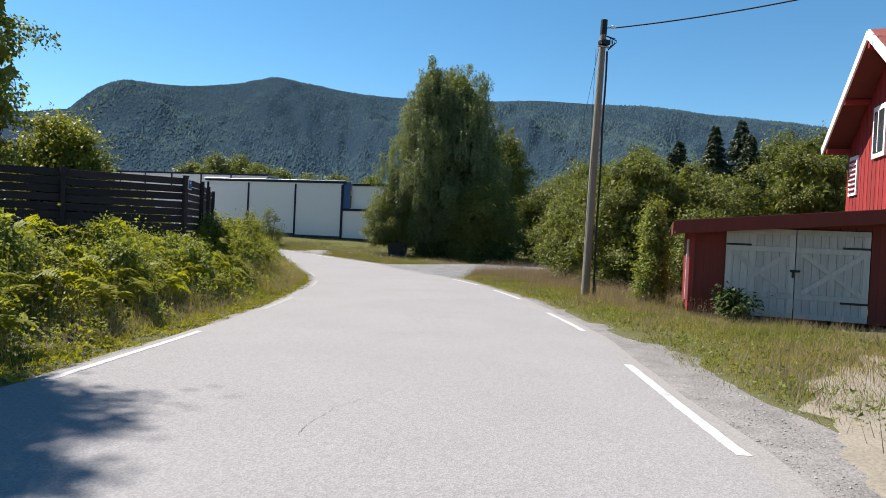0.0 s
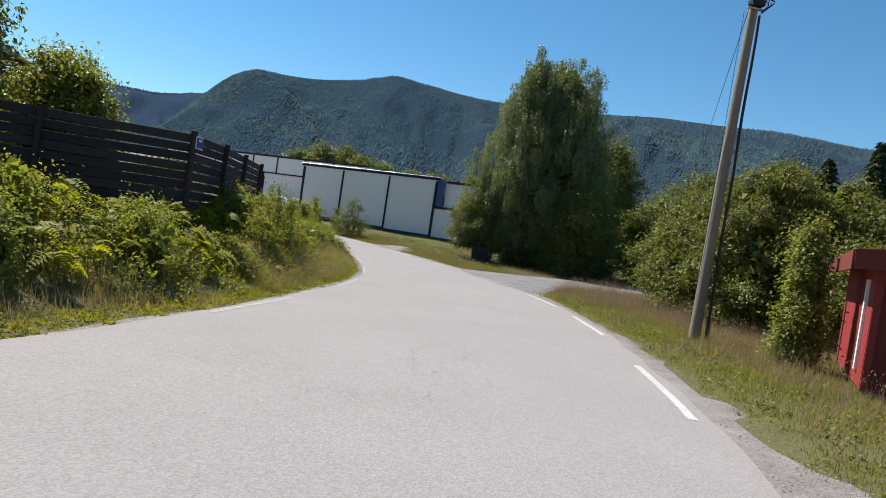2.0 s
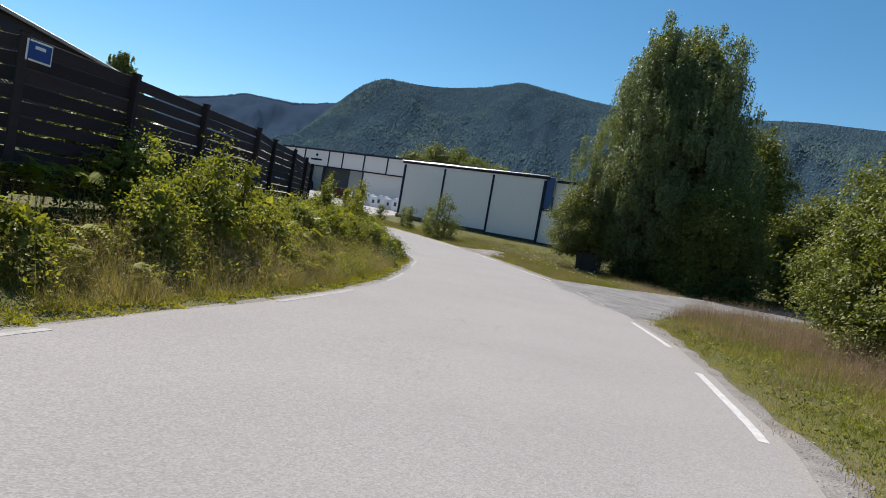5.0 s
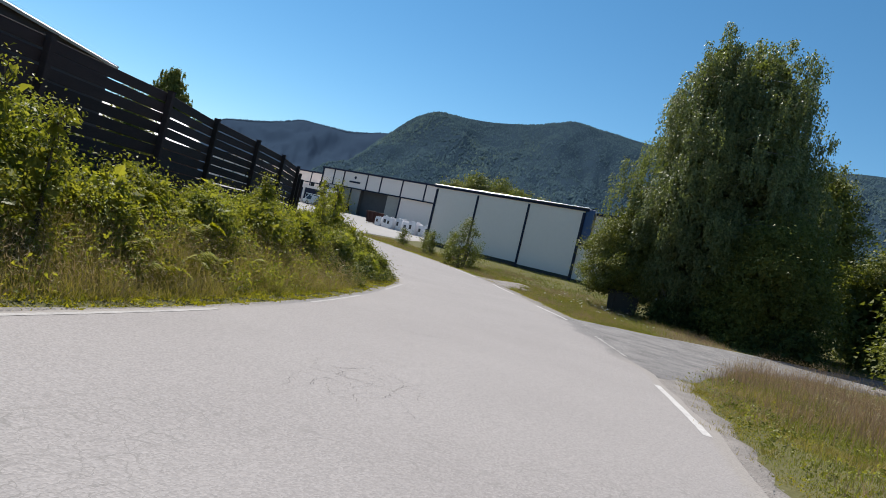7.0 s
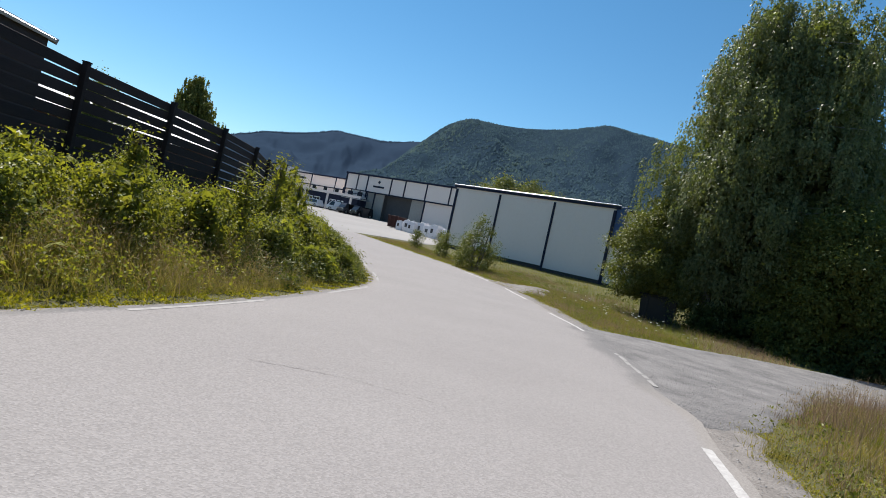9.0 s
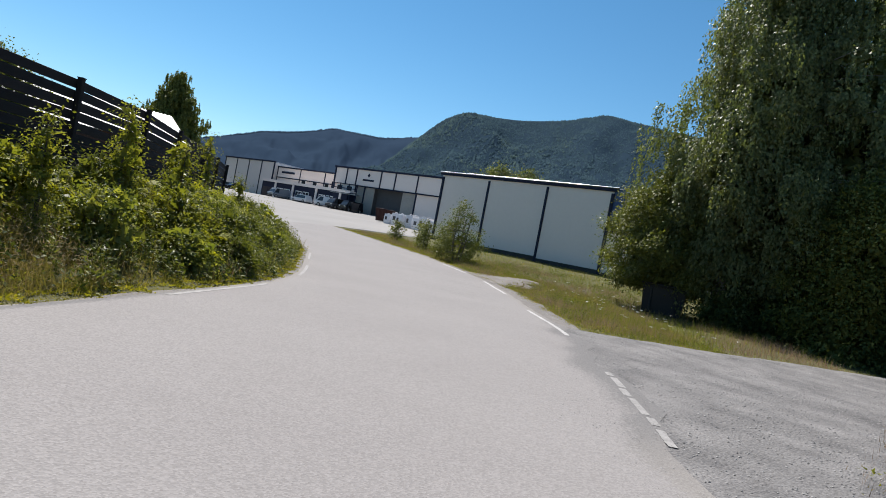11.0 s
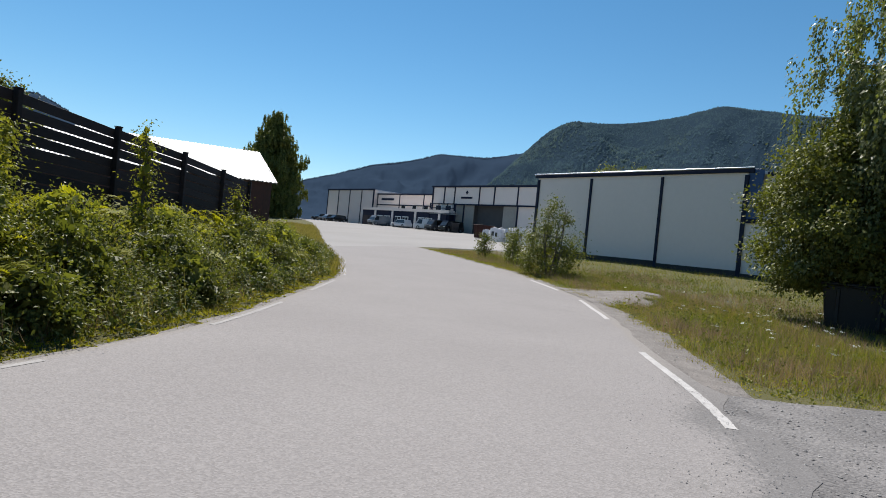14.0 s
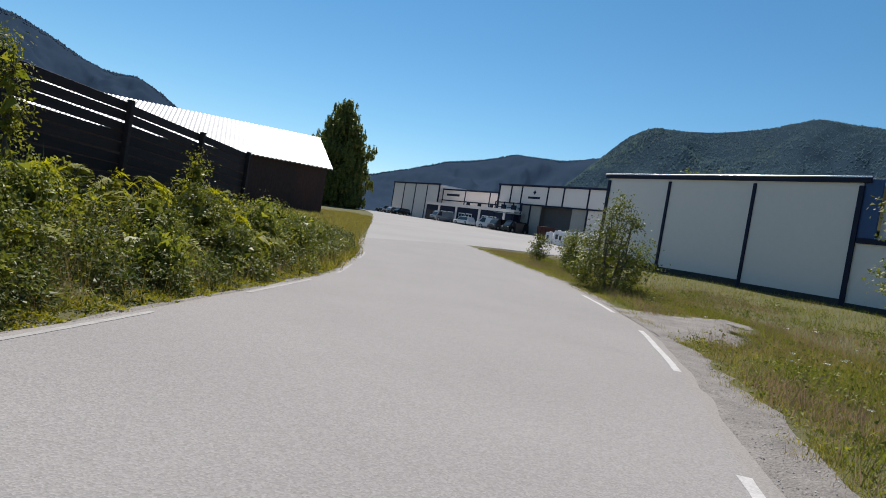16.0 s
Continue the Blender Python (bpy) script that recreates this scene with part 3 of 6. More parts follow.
for y0, length in ((-0.9, 3.1), (5.3, 3.35), (11.95, 3.4), (19.05, 3.65), (25.3, 3.6), (38.65, 4.05), (45.95, 4.2), (51.5, 3.6)):
    s0 = s_at(RIGHT, RIGHT_S, y0)
    a, b = dash(RIGHT, RIGHT_N, RIGHT_S, s0, s0 + length, 0.105, 0)
    strip("edge_line", a, b, 0.0055, PAINT, "worn white dash of road edge line", 2, kind="", category="road marking")["group"] = "edge lines"
# the dash across the mouth of the side road is worn to scraps
s0 = s_at(RIGHT, RIGHT_S, 32.2)
for u, length in ((0.0, 0.55), (0.70, 0.30), (1.10, 0.75), (1.95, 0.40), (2.45, 0.60), (3.15, 0.25)):
    a, b = dash(RIGHT, RIGHT_N, RIGHT_S, s0 + u, s0 + u + length, rng.uniform(0.06, 0.10), rng.uniform(-0.015, 0.015))
    strip("edge_line", a, b, 0.0055, PAINT_WORN, "worn scrap of white road edge line", 2, kind="", category="road marking")["group"] = "edge lines"
for y0 in (0.2, 6.6, 13.3, 20.3, 26.4, 32.2, 37.6, 42.3, 46.6, 50.6):
    s0 = s_at(LEFT, LEFT_S, y0)
    a, b = dash(LEFT, LEFT_N, LEFT_S, s0, s0 + 3.2, 0.085 if y0 < 20 else 0.075, 0)
    strip("edge_line", a, b, 0.0055, PAINT if y0 < 10 else PAINT_WORN, "worn white dash of road edge line", 2, kind="", category="road marking")["group"] = "edge lines"

# ---- hills ----


def fractal(x, y, seed, octaves=5):
    """Smooth uneven values between about -1 and 1, with detail at every half length."""
    g = np.random.default_rng(seed)
    table = g.uniform(-1, 1, (64, 64))
    out, amp, total = np.zeros(np.shape(x)), 1.0, 0.0
    for k in range(octaves):
        u, v = x * 2 ** k + 7.3 * k, y * 2 ** k + 3.1 * k
        i, j = np.floor(u).astype(int), np.floor(v).astype(int)
        a, b = u - i, v - j
        a, b = a * a * (3 - 2 * a), b * b * (3 - 2 * b)
        t = lambda p, q: table[p % 64, q % 64]
        out = out + amp * ((t(i, j) * (1 - a) + t(i + 1, j) * a) * (1 - b) + (t(i, j + 1) * (1 - a) + t(i + 1, j + 1) * a) * b)
        total += amp
        amp *= 0.55
    return out / total * 1.6


def hill(name, az, el, near, far, mat, label, rough, seed, tree_height=2.8):
    """A wooded ridge: its crest follows gentle control heights, its slope falls in spurs towards the valley."""
    a = np.linspace(az[0], az[-1], 300)
    crest = np.interp(a, az, el)
    k = np.hanning(9)
    crest = np.convolve(np.pad(crest, 4, mode="edge"), k / k.sum(), "valid")
    r = np.linspace(0, 1.25, 70)
    R = near + (far - near) * r
    rise = np.sin(np.clip(r, 0, 1) * np.pi / 2) ** 1.1
    shape = np.where(r <= 1, rise, 1 - (r - 1) * 0.8)
    A, S = np.meshgrid(np.radians(a), shape)
    Rg = np.repeat(R[:, None], len(a), 1)
    away = np.clip((Rg - near) / (far - near), 0, 1)
    fold = fractal(np.degrees(A) / 7.0 + away * 1.2, away * 2.2, seed) + 0.5 * fractal(np.degrees(A) / 2.2, away * 5.0, seed + 1)
    Z = 1.2 - tree_height * 0.8 * away + Rg * np.tan(np.radians(crest))[None] * S + fold * rough * np.sin(away * np.pi) * Rg * 0.022
    v = np.stack([Rg * np.sin(A), Rg * np.cos(A), Z], -1).reshape(-1, 3)
    i = np.arange(A.size).reshape(A.shape)
    f = np.stack([i[:-1, :-1], i[:-1, 1:], i[1:, 1:], i[1:, :-1]], -1).reshape(-1, 4)
    me = np_mesh(name, v, f, True)
    link(name, me, mat, None, label, "hill", kind="structure")
    return A, Rg, Z


def forest_material(name, dark, light, patch):
    """Woods from afar: drifts of paler trees between dark ones, and each tree its own shade."""
    m = bpy.data.materials.new(name)
    m.use_nodes = True
    n, l = m.node_tree.nodes, m.node_tree.links
    b = n["Principled BSDF"]
    b.inputs["Roughness"].default_value, b.inputs["Specular IOR Level"].default_value = 1.0, 0.0
    co, geo = n.new("ShaderNodeTexCoord"), n.new("ShaderNodeNewGeometry")
    add = None
    for scale, weight in ((patch * 0.5, 1.0), (patch * 2.2, 0.8), (patch * 9, 0.3)):
        t, w = n.new("ShaderNodeTexNoise"), n.new("ShaderNodeMath")
        t.inputs["Scale"].default_value, t.inputs["Detail"].default_value = scale, 4
        l.new(co.outputs["Object"], t.inputs["Vector"])
        w.operation = "MULTIPLY_ADD"
        w.inputs[1].default_value = weight
        l.new(t.outputs["Fac"], w.inputs[0])
        if add:
            l.new(add, w.inputs[2])
        add = w.outputs[0]
    w = n.new("ShaderNodeMath")
    w.operation = "MULTIPLY_ADD"
    w.inputs[1].default_value = 0.25
    l.new(geo.outputs["Random Per Island"], w.inputs[0])
    l.new(add, w.inputs[2])
    mr, mix = n.new("ShaderNodeMapRange"), n.new("ShaderNodeMix")
    mr.inputs["From Min"].default_value, mr.inputs["From Max"].default_value = 1.09, 1.34
    l.new(w.outputs[0], mr.inputs["Value"])
    mix.data_type = "RGBA"
    mix.inputs[6].default_value, mix.inputs[7].default_value = (*dark, 1), (*light, 1)
    l.new(mr.outputs[0], mix.inputs[0])
    l.new(mix.outputs[2], b.inputs["Base Color"])
    return m


# blue haze is mixed into these colours; near floor darkened as shade between trees
HILL_NEAR = forest_material("hazy_shaded_hillside", (0.007, 0.017, 0.042), (0.022, 0.038, 0.056), 0.006)
HILL_FAR = forest_material("far_hazy_hillside", (0.014, 0.027, 0.058), (0.026, 0.042, 0.068), 0.004)
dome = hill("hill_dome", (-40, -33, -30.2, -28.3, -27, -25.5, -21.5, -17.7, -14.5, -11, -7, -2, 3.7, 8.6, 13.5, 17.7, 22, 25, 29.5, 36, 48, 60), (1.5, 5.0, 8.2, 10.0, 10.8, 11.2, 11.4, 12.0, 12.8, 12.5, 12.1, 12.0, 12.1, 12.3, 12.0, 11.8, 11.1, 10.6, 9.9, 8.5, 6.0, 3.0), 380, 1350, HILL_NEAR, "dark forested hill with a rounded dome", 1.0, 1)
range_ = hill("hill_range", (-62, -56, -49.5, -46.8, -43.2, -40, -37.8, -34, -30.5, -24), (1.5, 2.9, 4.1, 4.9, 6.2, 6.9, 7.6, 7.7, 8.2, 8.0), 900, 2400, HILL_FAR, "wooded mountain range far off, haze blue in its colour", 0.8, 2)
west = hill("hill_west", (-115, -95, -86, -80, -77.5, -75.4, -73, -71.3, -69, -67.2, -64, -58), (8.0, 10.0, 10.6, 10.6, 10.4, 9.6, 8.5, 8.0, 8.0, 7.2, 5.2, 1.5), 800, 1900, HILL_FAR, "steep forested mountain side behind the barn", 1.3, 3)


def far_woods(name, grid, n, size, mat, label, lo=0.0, hi=1.0, drift=-2.0):
    """Trees on a hill: slim tapering crowns of uneven height, joined, in drifts with gaps."""
    A, R, Z = grid
    i = rng.integers(int(lo * 54), int(hi * 54), n)
    j = rng.uniform(0, A.shape[1] - 1.01, n)
    j0, fj = j.astype(int), (j % 1)
    fi = rng.uniform(0, 1, n)
    stand = fractal(j * 0.035, i * 0.10, 41)
    keep = stand + rng.normal(0, 0.25, n) > drift
    i, j, j0, fj, fi, stand = (q[keep] for q in (i, j, j0, fj, fi, stand))
    n = len(i)

    def at(G):
        return (G[i, j0] * (1 - fj) + G[i, j0 + 1] * fj) * (1 - fi) + (G[i + 1, j0] * (1 - fj) + G[i + 1, j0 + 1] * fj) * fi

    a, r, z = at(A), at(R), at(Z)
    h = size * rng.uniform(0.55, 1.15, n) * (1 + 0.5 * rng.uniform(0, 1, n) ** 4) * (1 + 0.25 * stand)
    w = h * rng.uniform(0.38, 0.75, n)
    t = np.linspace(0, 2 * np.pi, 4, endpoint=False)
    c = np.stack([r * np.sin(a), r * np.cos(a), z - 0.15 * h], -1)
    ring = c[:, None] + np.stack([np.cos(t)[None] * w[:, None], np.sin(t)[None] * w[:, None], np.zeros((n, 4))], -1) + rng.normal(0, 0.12, (n, 4, 3)) * w[:, None, None]
    tip = c + np.stack([rng.normal(0, 0.15, n) * w, rng.normal(0, 0.15, n) * w, h], -1)
    v = np.concatenate([ring, tip[:, None]], 1).reshape(-1, 3)
    k = np.arange(n)[:, None] * 5
    f = np.stack([np.concatenate([k + q, k + (q + 1) % 4, k + 4], 1) for q in range(4)], 1).reshape(-1, 3)
    link(name, np_mesh(name, v, f, True), mat, None, label, "forest", kind="stuff")


# the crowns carry the blue of distant haze in their base colours
WOODS = forest_material("hazy_hill_forest", (0.005, 0.016, 0.044), (0.036, 0.060, 0.074), 0.006)
WOODS_LIGHT = forest_material("hazy_birch_wood", (0.013, 0.027, 0.045), (0.054, 0.080, 0.074), 0.008)
WOODS_FAR = forest_material("far_hazy_forest", (0.015, 0.028, 0.058), (0.029, 0.045, 0.068), 0.004)
far_woods("hazy_hill_forest", dome, 76000, 2.9, WOODS, "mixed conifers covering the hill", 0.0, 1.0)
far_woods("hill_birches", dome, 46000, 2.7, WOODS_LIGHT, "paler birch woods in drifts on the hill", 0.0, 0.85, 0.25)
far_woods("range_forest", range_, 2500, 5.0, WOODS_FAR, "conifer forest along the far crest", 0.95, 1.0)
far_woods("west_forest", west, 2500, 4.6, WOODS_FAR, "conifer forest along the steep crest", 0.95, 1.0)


# ---- buildings ----


def frame_at(x, y, z, ux, uy):
    """A pose whose x runs along (ux, uy), whose y runs to the left of it, with z up."""
    return pose(x, y, z, 0, 0, math.degrees(math.atan2(uy, ux)))


def white_factory():
    """The long white wall beside the road: panels between navy posts, navy fascia, bright flashing."""
    ux, uy = 0.963, -0.270
    base = thing("factory_hall", frame_at(-28.71, 80.70, 0.0, ux, uy), "white panelled factory hall with navy steel posts", "factory")
    top, foot = 7.25, -0.2
    joints = (0.0, 5.78, 12.05, 18.05)
    ground = (0.95, 0.85, 0.70, 0.50)
    for a, b in zip(joints[:-1], joints[1:]):
        part("wall_panel", boxed(b - a - 0.004, 0.18, top - foot, (a + b) / 2, 0.10, (top + foot) / 2), WHITE_PANEL, base, "smooth white sandwich panel")
    for k, j in enumerate(joints):
        w = 0.26 if k in (0, 3) else 0.20
        part("post", boxed(w, 0.10, top - foot - 0.36, j + (0.13 if k == 0 else -0.02), -0.035, (top + foot) / 2 - 0.2, bevel=0.01), NAVY, base, "navy steel post")
    part("fascia", boxed(18.7, 0.16, 0.26, 9.1, -0.05, top - 0.10, bevel=0.01), NAVY, base, "navy roof fascia")
    v, f = tube_arrays([(-0.3, -0.12, top + 0.06), (9, -0.12, top + 0.06), (18.5, -0.12, top + 0.06)], 0.055, 10)
    link("flashing", np_mesh("flashing", v, f, True), FLASHING, base, "bright metal roof flashing")
    part("roof", boxed(18.6, 24, 0.2, 9.1, 12.0, top - 0.02), GREY_ROOF, base)
    part("side_wall", boxed(0.18, 24, top - foot, 0.09, 12.2, (top + foot) / 2), WHITE_PANEL, base)
    part("corner_board", boxed(0.9, 0.14, 3.3, 18.55, 0.10, top - 1.66, bevel=0.01), BLUE_STEEL, base, "wide blue corner board")
    # lower wing that goes on behind the birches
    part("wing_wall", boxed(16, 0.18, 4.3 - foot, 26.15, 0.13, (4.1 + foot) / 2), WHITE_PANEL, base)
    part("wing_fascia", boxed(16, 0.14, 0.28, 26.2, 0.00, 4.02, bevel=0.01), NAVY, base)
    part("upper_wall", boxed(15, 0.18, 2.9, 26.5, 0.55, 5.5), WHITE_PANEL, base)
    part("upper_fascia", boxed(15, 0.2, 0.24, 26.6, 0.40, 6.95), NAVY, base)
    for x in (24.0, 30.0):
        part("post", boxed(0.2, 0.1, 4.0 - foot, x, -0.01, (4.0 + foot) / 2 - 0.1), NAVY, base)
    # plinth, stained dark where splash and moss reach
    for j, low in zip((2.9, 8.9, 15.0, 21.0, 27.0), (0.98, 0.86, 0.72, 0.58, 0.5)):
        part("plinth", boxed(6.1, 0.12, low + 0.72, j, -0.012, (low + 0.0) / 2 - 0.19), CONCRETE, base, "dark concrete plinth")


white_factory()


def car(name, m, body_mat, label, length=4.4, width=1.75, height=1.48, van=False):
    """A parked car or van: rounded body, glazed cabin, wheels with tyre and rim, lamps."""
    ob = thing(name, m, label, "van" if van else "car", "vehicles parked at the factory")
    bm = bmesh.new()
    hw, hl = width / 2, length / 2
    belt = height * (0.52 if not van else 0.5)
    box(bm, length, width, belt - 0.22, 0, 0, (belt + 0.22) / 2, bevel=0.09)
    part("body", bm, body_mat, ob)
    bm = bmesh.new()
    f0, f1, r1, r0 = (0.30, 0.12, -0.40, -0.47) if not van else (0.44, 0.30, -0.47, -0.49)
    low = [bm.verts.new((length * f0, s * hw * 0.95, belt - 0.01)) for s in (-1, 1)] + [bm.verts.new((length * r0, s * hw * 0.95, belt - 0.01)) for s in (1, -1)]
    up = [bm.verts.new((length * f1, s * hw * 0.80, height)) for s in (-1, 1)] + [bm.verts.new((length * r1, s * hw * 0.80, height)) for s in (1, -1)]
    bm.faces.new(up)
    for i in range(4):
        bm.faces.new((low[i], low[(i + 1) % 4], up[(i + 1) % 4], up[i]))
    bmesh.ops.bevel(bm, geom=list(bm.edges), offset=0.05, segments=2, affect="EDGES")
    bmesh.ops.recalc_face_normals(bm, faces=bm.faces)
    part("cabin", bm, body_mat, ob)
    # glass set just outside the cabin faces
    def pane(a, b, c, d, name):
        bm = bmesh.new()
        bm.faces.new([bm.verts.new(p) for p in (a, b, c, d)])
        part(name, bm, GLASS, ob)
    for s in (-1, 1):
        x0, x1, x2, x3 = length * f0 - 0.22, length * f1 - 0.08, length * (r1 if not van else 0.12) + 0.12, length * (r0 if not van else 0.12) + 0.22
        pane((x0, s * (hw * 0.95 + 0.004), belt + 0.05), (x1, s * (hw * 0.81 + 0.01), height - 0.10), (x2, s * (hw * 0.81 + 0.01), height - 0.10), (x3, s * (hw * 0.95 + 0.004), belt + 0.05), "side_window")
    pane((length * f0 + 0.006, -hw * 0.8, belt + 0.06), (length * f0 + 0.006, hw * 0.8, belt + 0.06), (length * f1 + 0.03, hw * 0.68, height - 0.08), (length * f1 + 0.03, -hw * 0.68, height - 0.08), "windscreen")
    for sx in (-0.31, 0.31):
        for s in (-1, 1):
            bm = bmesh.new()
            bmesh.ops.create_cone(bm, cap_ends=True, segments=16, radius1=0.32, radius2=0.32, depth=0.2, matrix=pose(length * sx, s * (hw - 0.09), 0.32, 90, 0, 0))
            w = part("wheel", bm, RUBBER, ob)
            bm = bmesh.new()
            bmesh.ops.create_cone(bm, cap_ends=True, segments=12, radius1=0.20, radius2=0.18, depth=0.03, matrix=pose(length * sx, s * (hw + 0.015), 0.32, 90, 0, 0))
            part("rim", bm, STEEL, w)
    for s in (-1, 1):
        part("headlight", boxed(0.06, 0.34, 0.14, hl - 0.01, s * (hw - 0.26), belt - 0.16, bevel=0.02), FLASHING, ob)
    part("bumper", boxed(0.12, width * 0.94, 0.2, hl - 0.02, 0, 0.36, bevel=0.04), RUBBER, ob)
    return ob


def far_factory():
    """The main works across the yard: two white blocks, a recessed link and a navy office front."""
    ux, uy = 0.975, -0.222
    z0 = 2.6
    # right block, from its left corner
    b = thing("factory_works", frame_at(-75.6, 125.7, z0, ux, uy), "white factory block with navy trim and loading bay", "factory")
    L, H = 46.0, 8.2
    joints = (0, 3.4, 6.2, 12.6, 16.2, 21.5, 27, 33, 39, L)
    for i, (a, c) in enumerate(zip(joints[:-1], joints[1:])):
        part("upper_panel", boxed(c - a - 0.006, 0.2, 3.0, (a + c) / 2, 0.1, H - 1.5), WHITE_PANEL, b)
        if i > 0:
            part("post", boxed(0.24, 0.1, 3.0, a, -0.05, H - 1.5), NAVY, b)
    part("corner_post", boxed(0.3, 0.2, H, 0.15, -0.04, H / 2), NAVY, b)
    part("fascia", boxed(L + 0.4, 0.3, 0.3, L / 2, -0.03, H + 0.1), NAVY, b)
    part("band", boxed(L - 6.2, 0.16, 0.22, 6.2 + (L - 6.2) / 2, -0.04, H - 3.05), NAVY, b)
    for a, c in ((0, 6.2), (6.2, 8.7), (8.7, 11.2), (18.3, 21.5), (21.5, L)):
        part("lower_panel", boxed(c - a - 0.006, 0.2, H - 3.1, (a + c) / 2, 0.35, (H - 3.1) / 2), GREY_PANEL if 6 < a < 21 else WHITE_PANEL, b)
    for a in (6.2, 8.7, 21.5):
        part("post", boxed(0.26, 0.12, H - 3, a, 0.18, (H - 3) / 2), NAVY, b)
    part("bay_back", boxed(7.2, 0.2, H - 3, 14.75, 1.2, (H - 3) / 2), BAY_DARK, b, "dark recess of the loading bay")
    for x in (11.15, 18.35):
        part("bay_side", boxed(0.12, 0.8, H - 3.1, x, 0.8, (H - 3.1) / 2), BAY_DARK, b)
    part("roof", boxed(L, 18, 0.2, L / 2, 9.2, H + 0.02), GREY_ROOF, b)
    part("side_wall", boxed(0.2, 18, H, 0.1, 9.25, H / 2), WHITE_PANEL, b)
    # maker's mark and lettering on the wall, as plain shapes
    part("sign_mark", boxed(0.5, 0.05, 0.5, 9.4, -0.03, H - 0.95, ry=45), NAVY, b, "small dark emblem")
    part("sign_lettering", boxed(2.9, 0.05, 0.34, 9.4, -0.03, H - 1.85), NAVY, b, "dark lettering strip")

    # left block
    c = thing("factory_annex", frame_at(-119.4, 140.2, z0, 0.970, -0.243), "white factory annex with tall wall panels", "factory")
    L2, H2 = 20.6, 8.2
    for i in range(4):
        a = i * L2 / 4
        part("wall_panel", boxed(L2 / 4 - 0.006, 0.2, H2, a + L2 / 8, 0.1, H2 / 2), WHITE_PANEL, c)
        part("post", boxed(0.22, 0.1, H2, a + 0.1, -0.05, H2 / 2), NAVY, c)
    part("corner_post", boxed(0.3, 0.2, H2, L2 - 0.1, -0.03, H2 / 2), NAVY, c)
    part("fascia", boxed(L2 + 0.4, 0.3, 0.3, L2 / 2, -0.03, H2 + 0.1), NAVY, c)
    part("roof", boxed(L2, 16, 0.2, L2 / 2, 8.2, H2 + 0.02), GREY_ROOF, c)
    part("side_wall", boxed(0.2, 16, H2, L2 - 0.1, 8.25, H2 / 2), WHITE_PANEL, c)

    # link with windows and rail, and the office front before it
    d = thing("factory_link", frame_at(-99.0, 136.0, z0, ux, uy), "white upper storey set back behind a navy office front", "factory")
    L3 = 24.5
    for i in range(3):
        part("wall_panel", boxed(L3 / 3 - 0.01, 0.2, 3.2, (i + 0.5) * L3 / 3, 0.1, 6.9 - 1.2), WHITE_PANEL, d)
        part("post", boxed(0.2, 0.1, 5.2, i * L3 / 3 + 0.1, -0.05, 4.7), NAVY, d)
    part("lower_wall", boxed(L3, 0.2, 4.1, L3 / 2, 0.1, 2.05), WHITE_PANEL, d)
    part("fascia", boxed(L3, 0.3, 0.28, L3 / 2, -0.02, 7.4), NAVY, d)
    part("roof", boxed(L3, 14, 0.2, L3 / 2, 7.2, 7.3), GREY_ROOF, d)
    part("band", boxed(L3, 0.14, 0.2, L3 / 2, -0.06, 5.1), NAVY, d)
    part("sign_lettering", boxed(4.6, 0.05, 0.45, 3.9, -0.03, 6.3), NAVY, d, "dark lettering strip")
    for x in (9.8, 13.6, 17.4):
        w = part("window", boxed(1.5, 0.08, 1.1, x, -0.04, 4.6), WHITE_TRIM, d)
        part("pane", boxed(1.2, 0.04, 0.85, x, -0.09, 4.6), GLASS, w)

    e = thing("factory_office", frame_at(-95.8, 128.6, z0 - 0.05, 0.978, -0.21), "low navy office front with white window frames", "office building")
    L4, H4 = 27.0, 3.5
    part("wall", boxed(L4, 5, H4, L4 / 2, 2.5, H4 / 2), NAVY, e, "navy clad wall")
    part("fascia", boxed(L4 + 0.3, 5.3, 0.5, L4 / 2, 2.45, H4 + 0.25), WHITE_PANEL, e, "white roof fascia")
    for x in (4.6, 10.4, 17.6, 24.5):
        part("pilaster", boxed(0.55, 0.14, H4, x, -0.05, H4 / 2), WHITE_PANEL, e, "white pilaster")
    for x in (6.3, 8.6, 12.3, 14.6, 19.4, 21.6):
        w = part("window", boxed(1.8, 0.1, 1.5, x, -0.03, 1.75), WHITE_TRIM, e, "white framed office window")
        for k in (-0.43, 0.43):
            part("pane", boxed(0.72, 0.05, 1.2, x + k, -0.08, 1.75), GLASS, w)
    for x in (1.3, 3.2):
        part("garage_door", boxed(1.7, 0.08, 2.4, x, -0.03, 1.2), DARK_WALL, e)
    # open steel stair tower and roof rail
    t = thing("steel_stair", frame_at(-74.6, 124.6, z0, ux, uy), "open navy steel stair and landing", "stair")
    for x in (0.2, 2.6, 5.0, 7.2):
        part("post", boxed(0.14, 0.14, 5.2, x, -0.6, 2.6), NAVY, t)
    for z in (3.5, 4.3, 5.1):
        part("rail", boxed(7.2, 0.1, 0.12, 3.7, -0.6, z), NAVY, t)
    part("landing", boxed(7.2, 1.0, 0.12, 3.7, -0.2, 3.3), STEEL, t)
    for x in (1.5, 4.2):
        w = part("window", boxed(1.7, 0.06, 1.0, x, 0.28, 4.4), WHITE_TRIM, t)
        part("pane", boxed(1.4, 0.04, 0.8, x, 0.24, 4.4), GLASS, w)


far_factory()

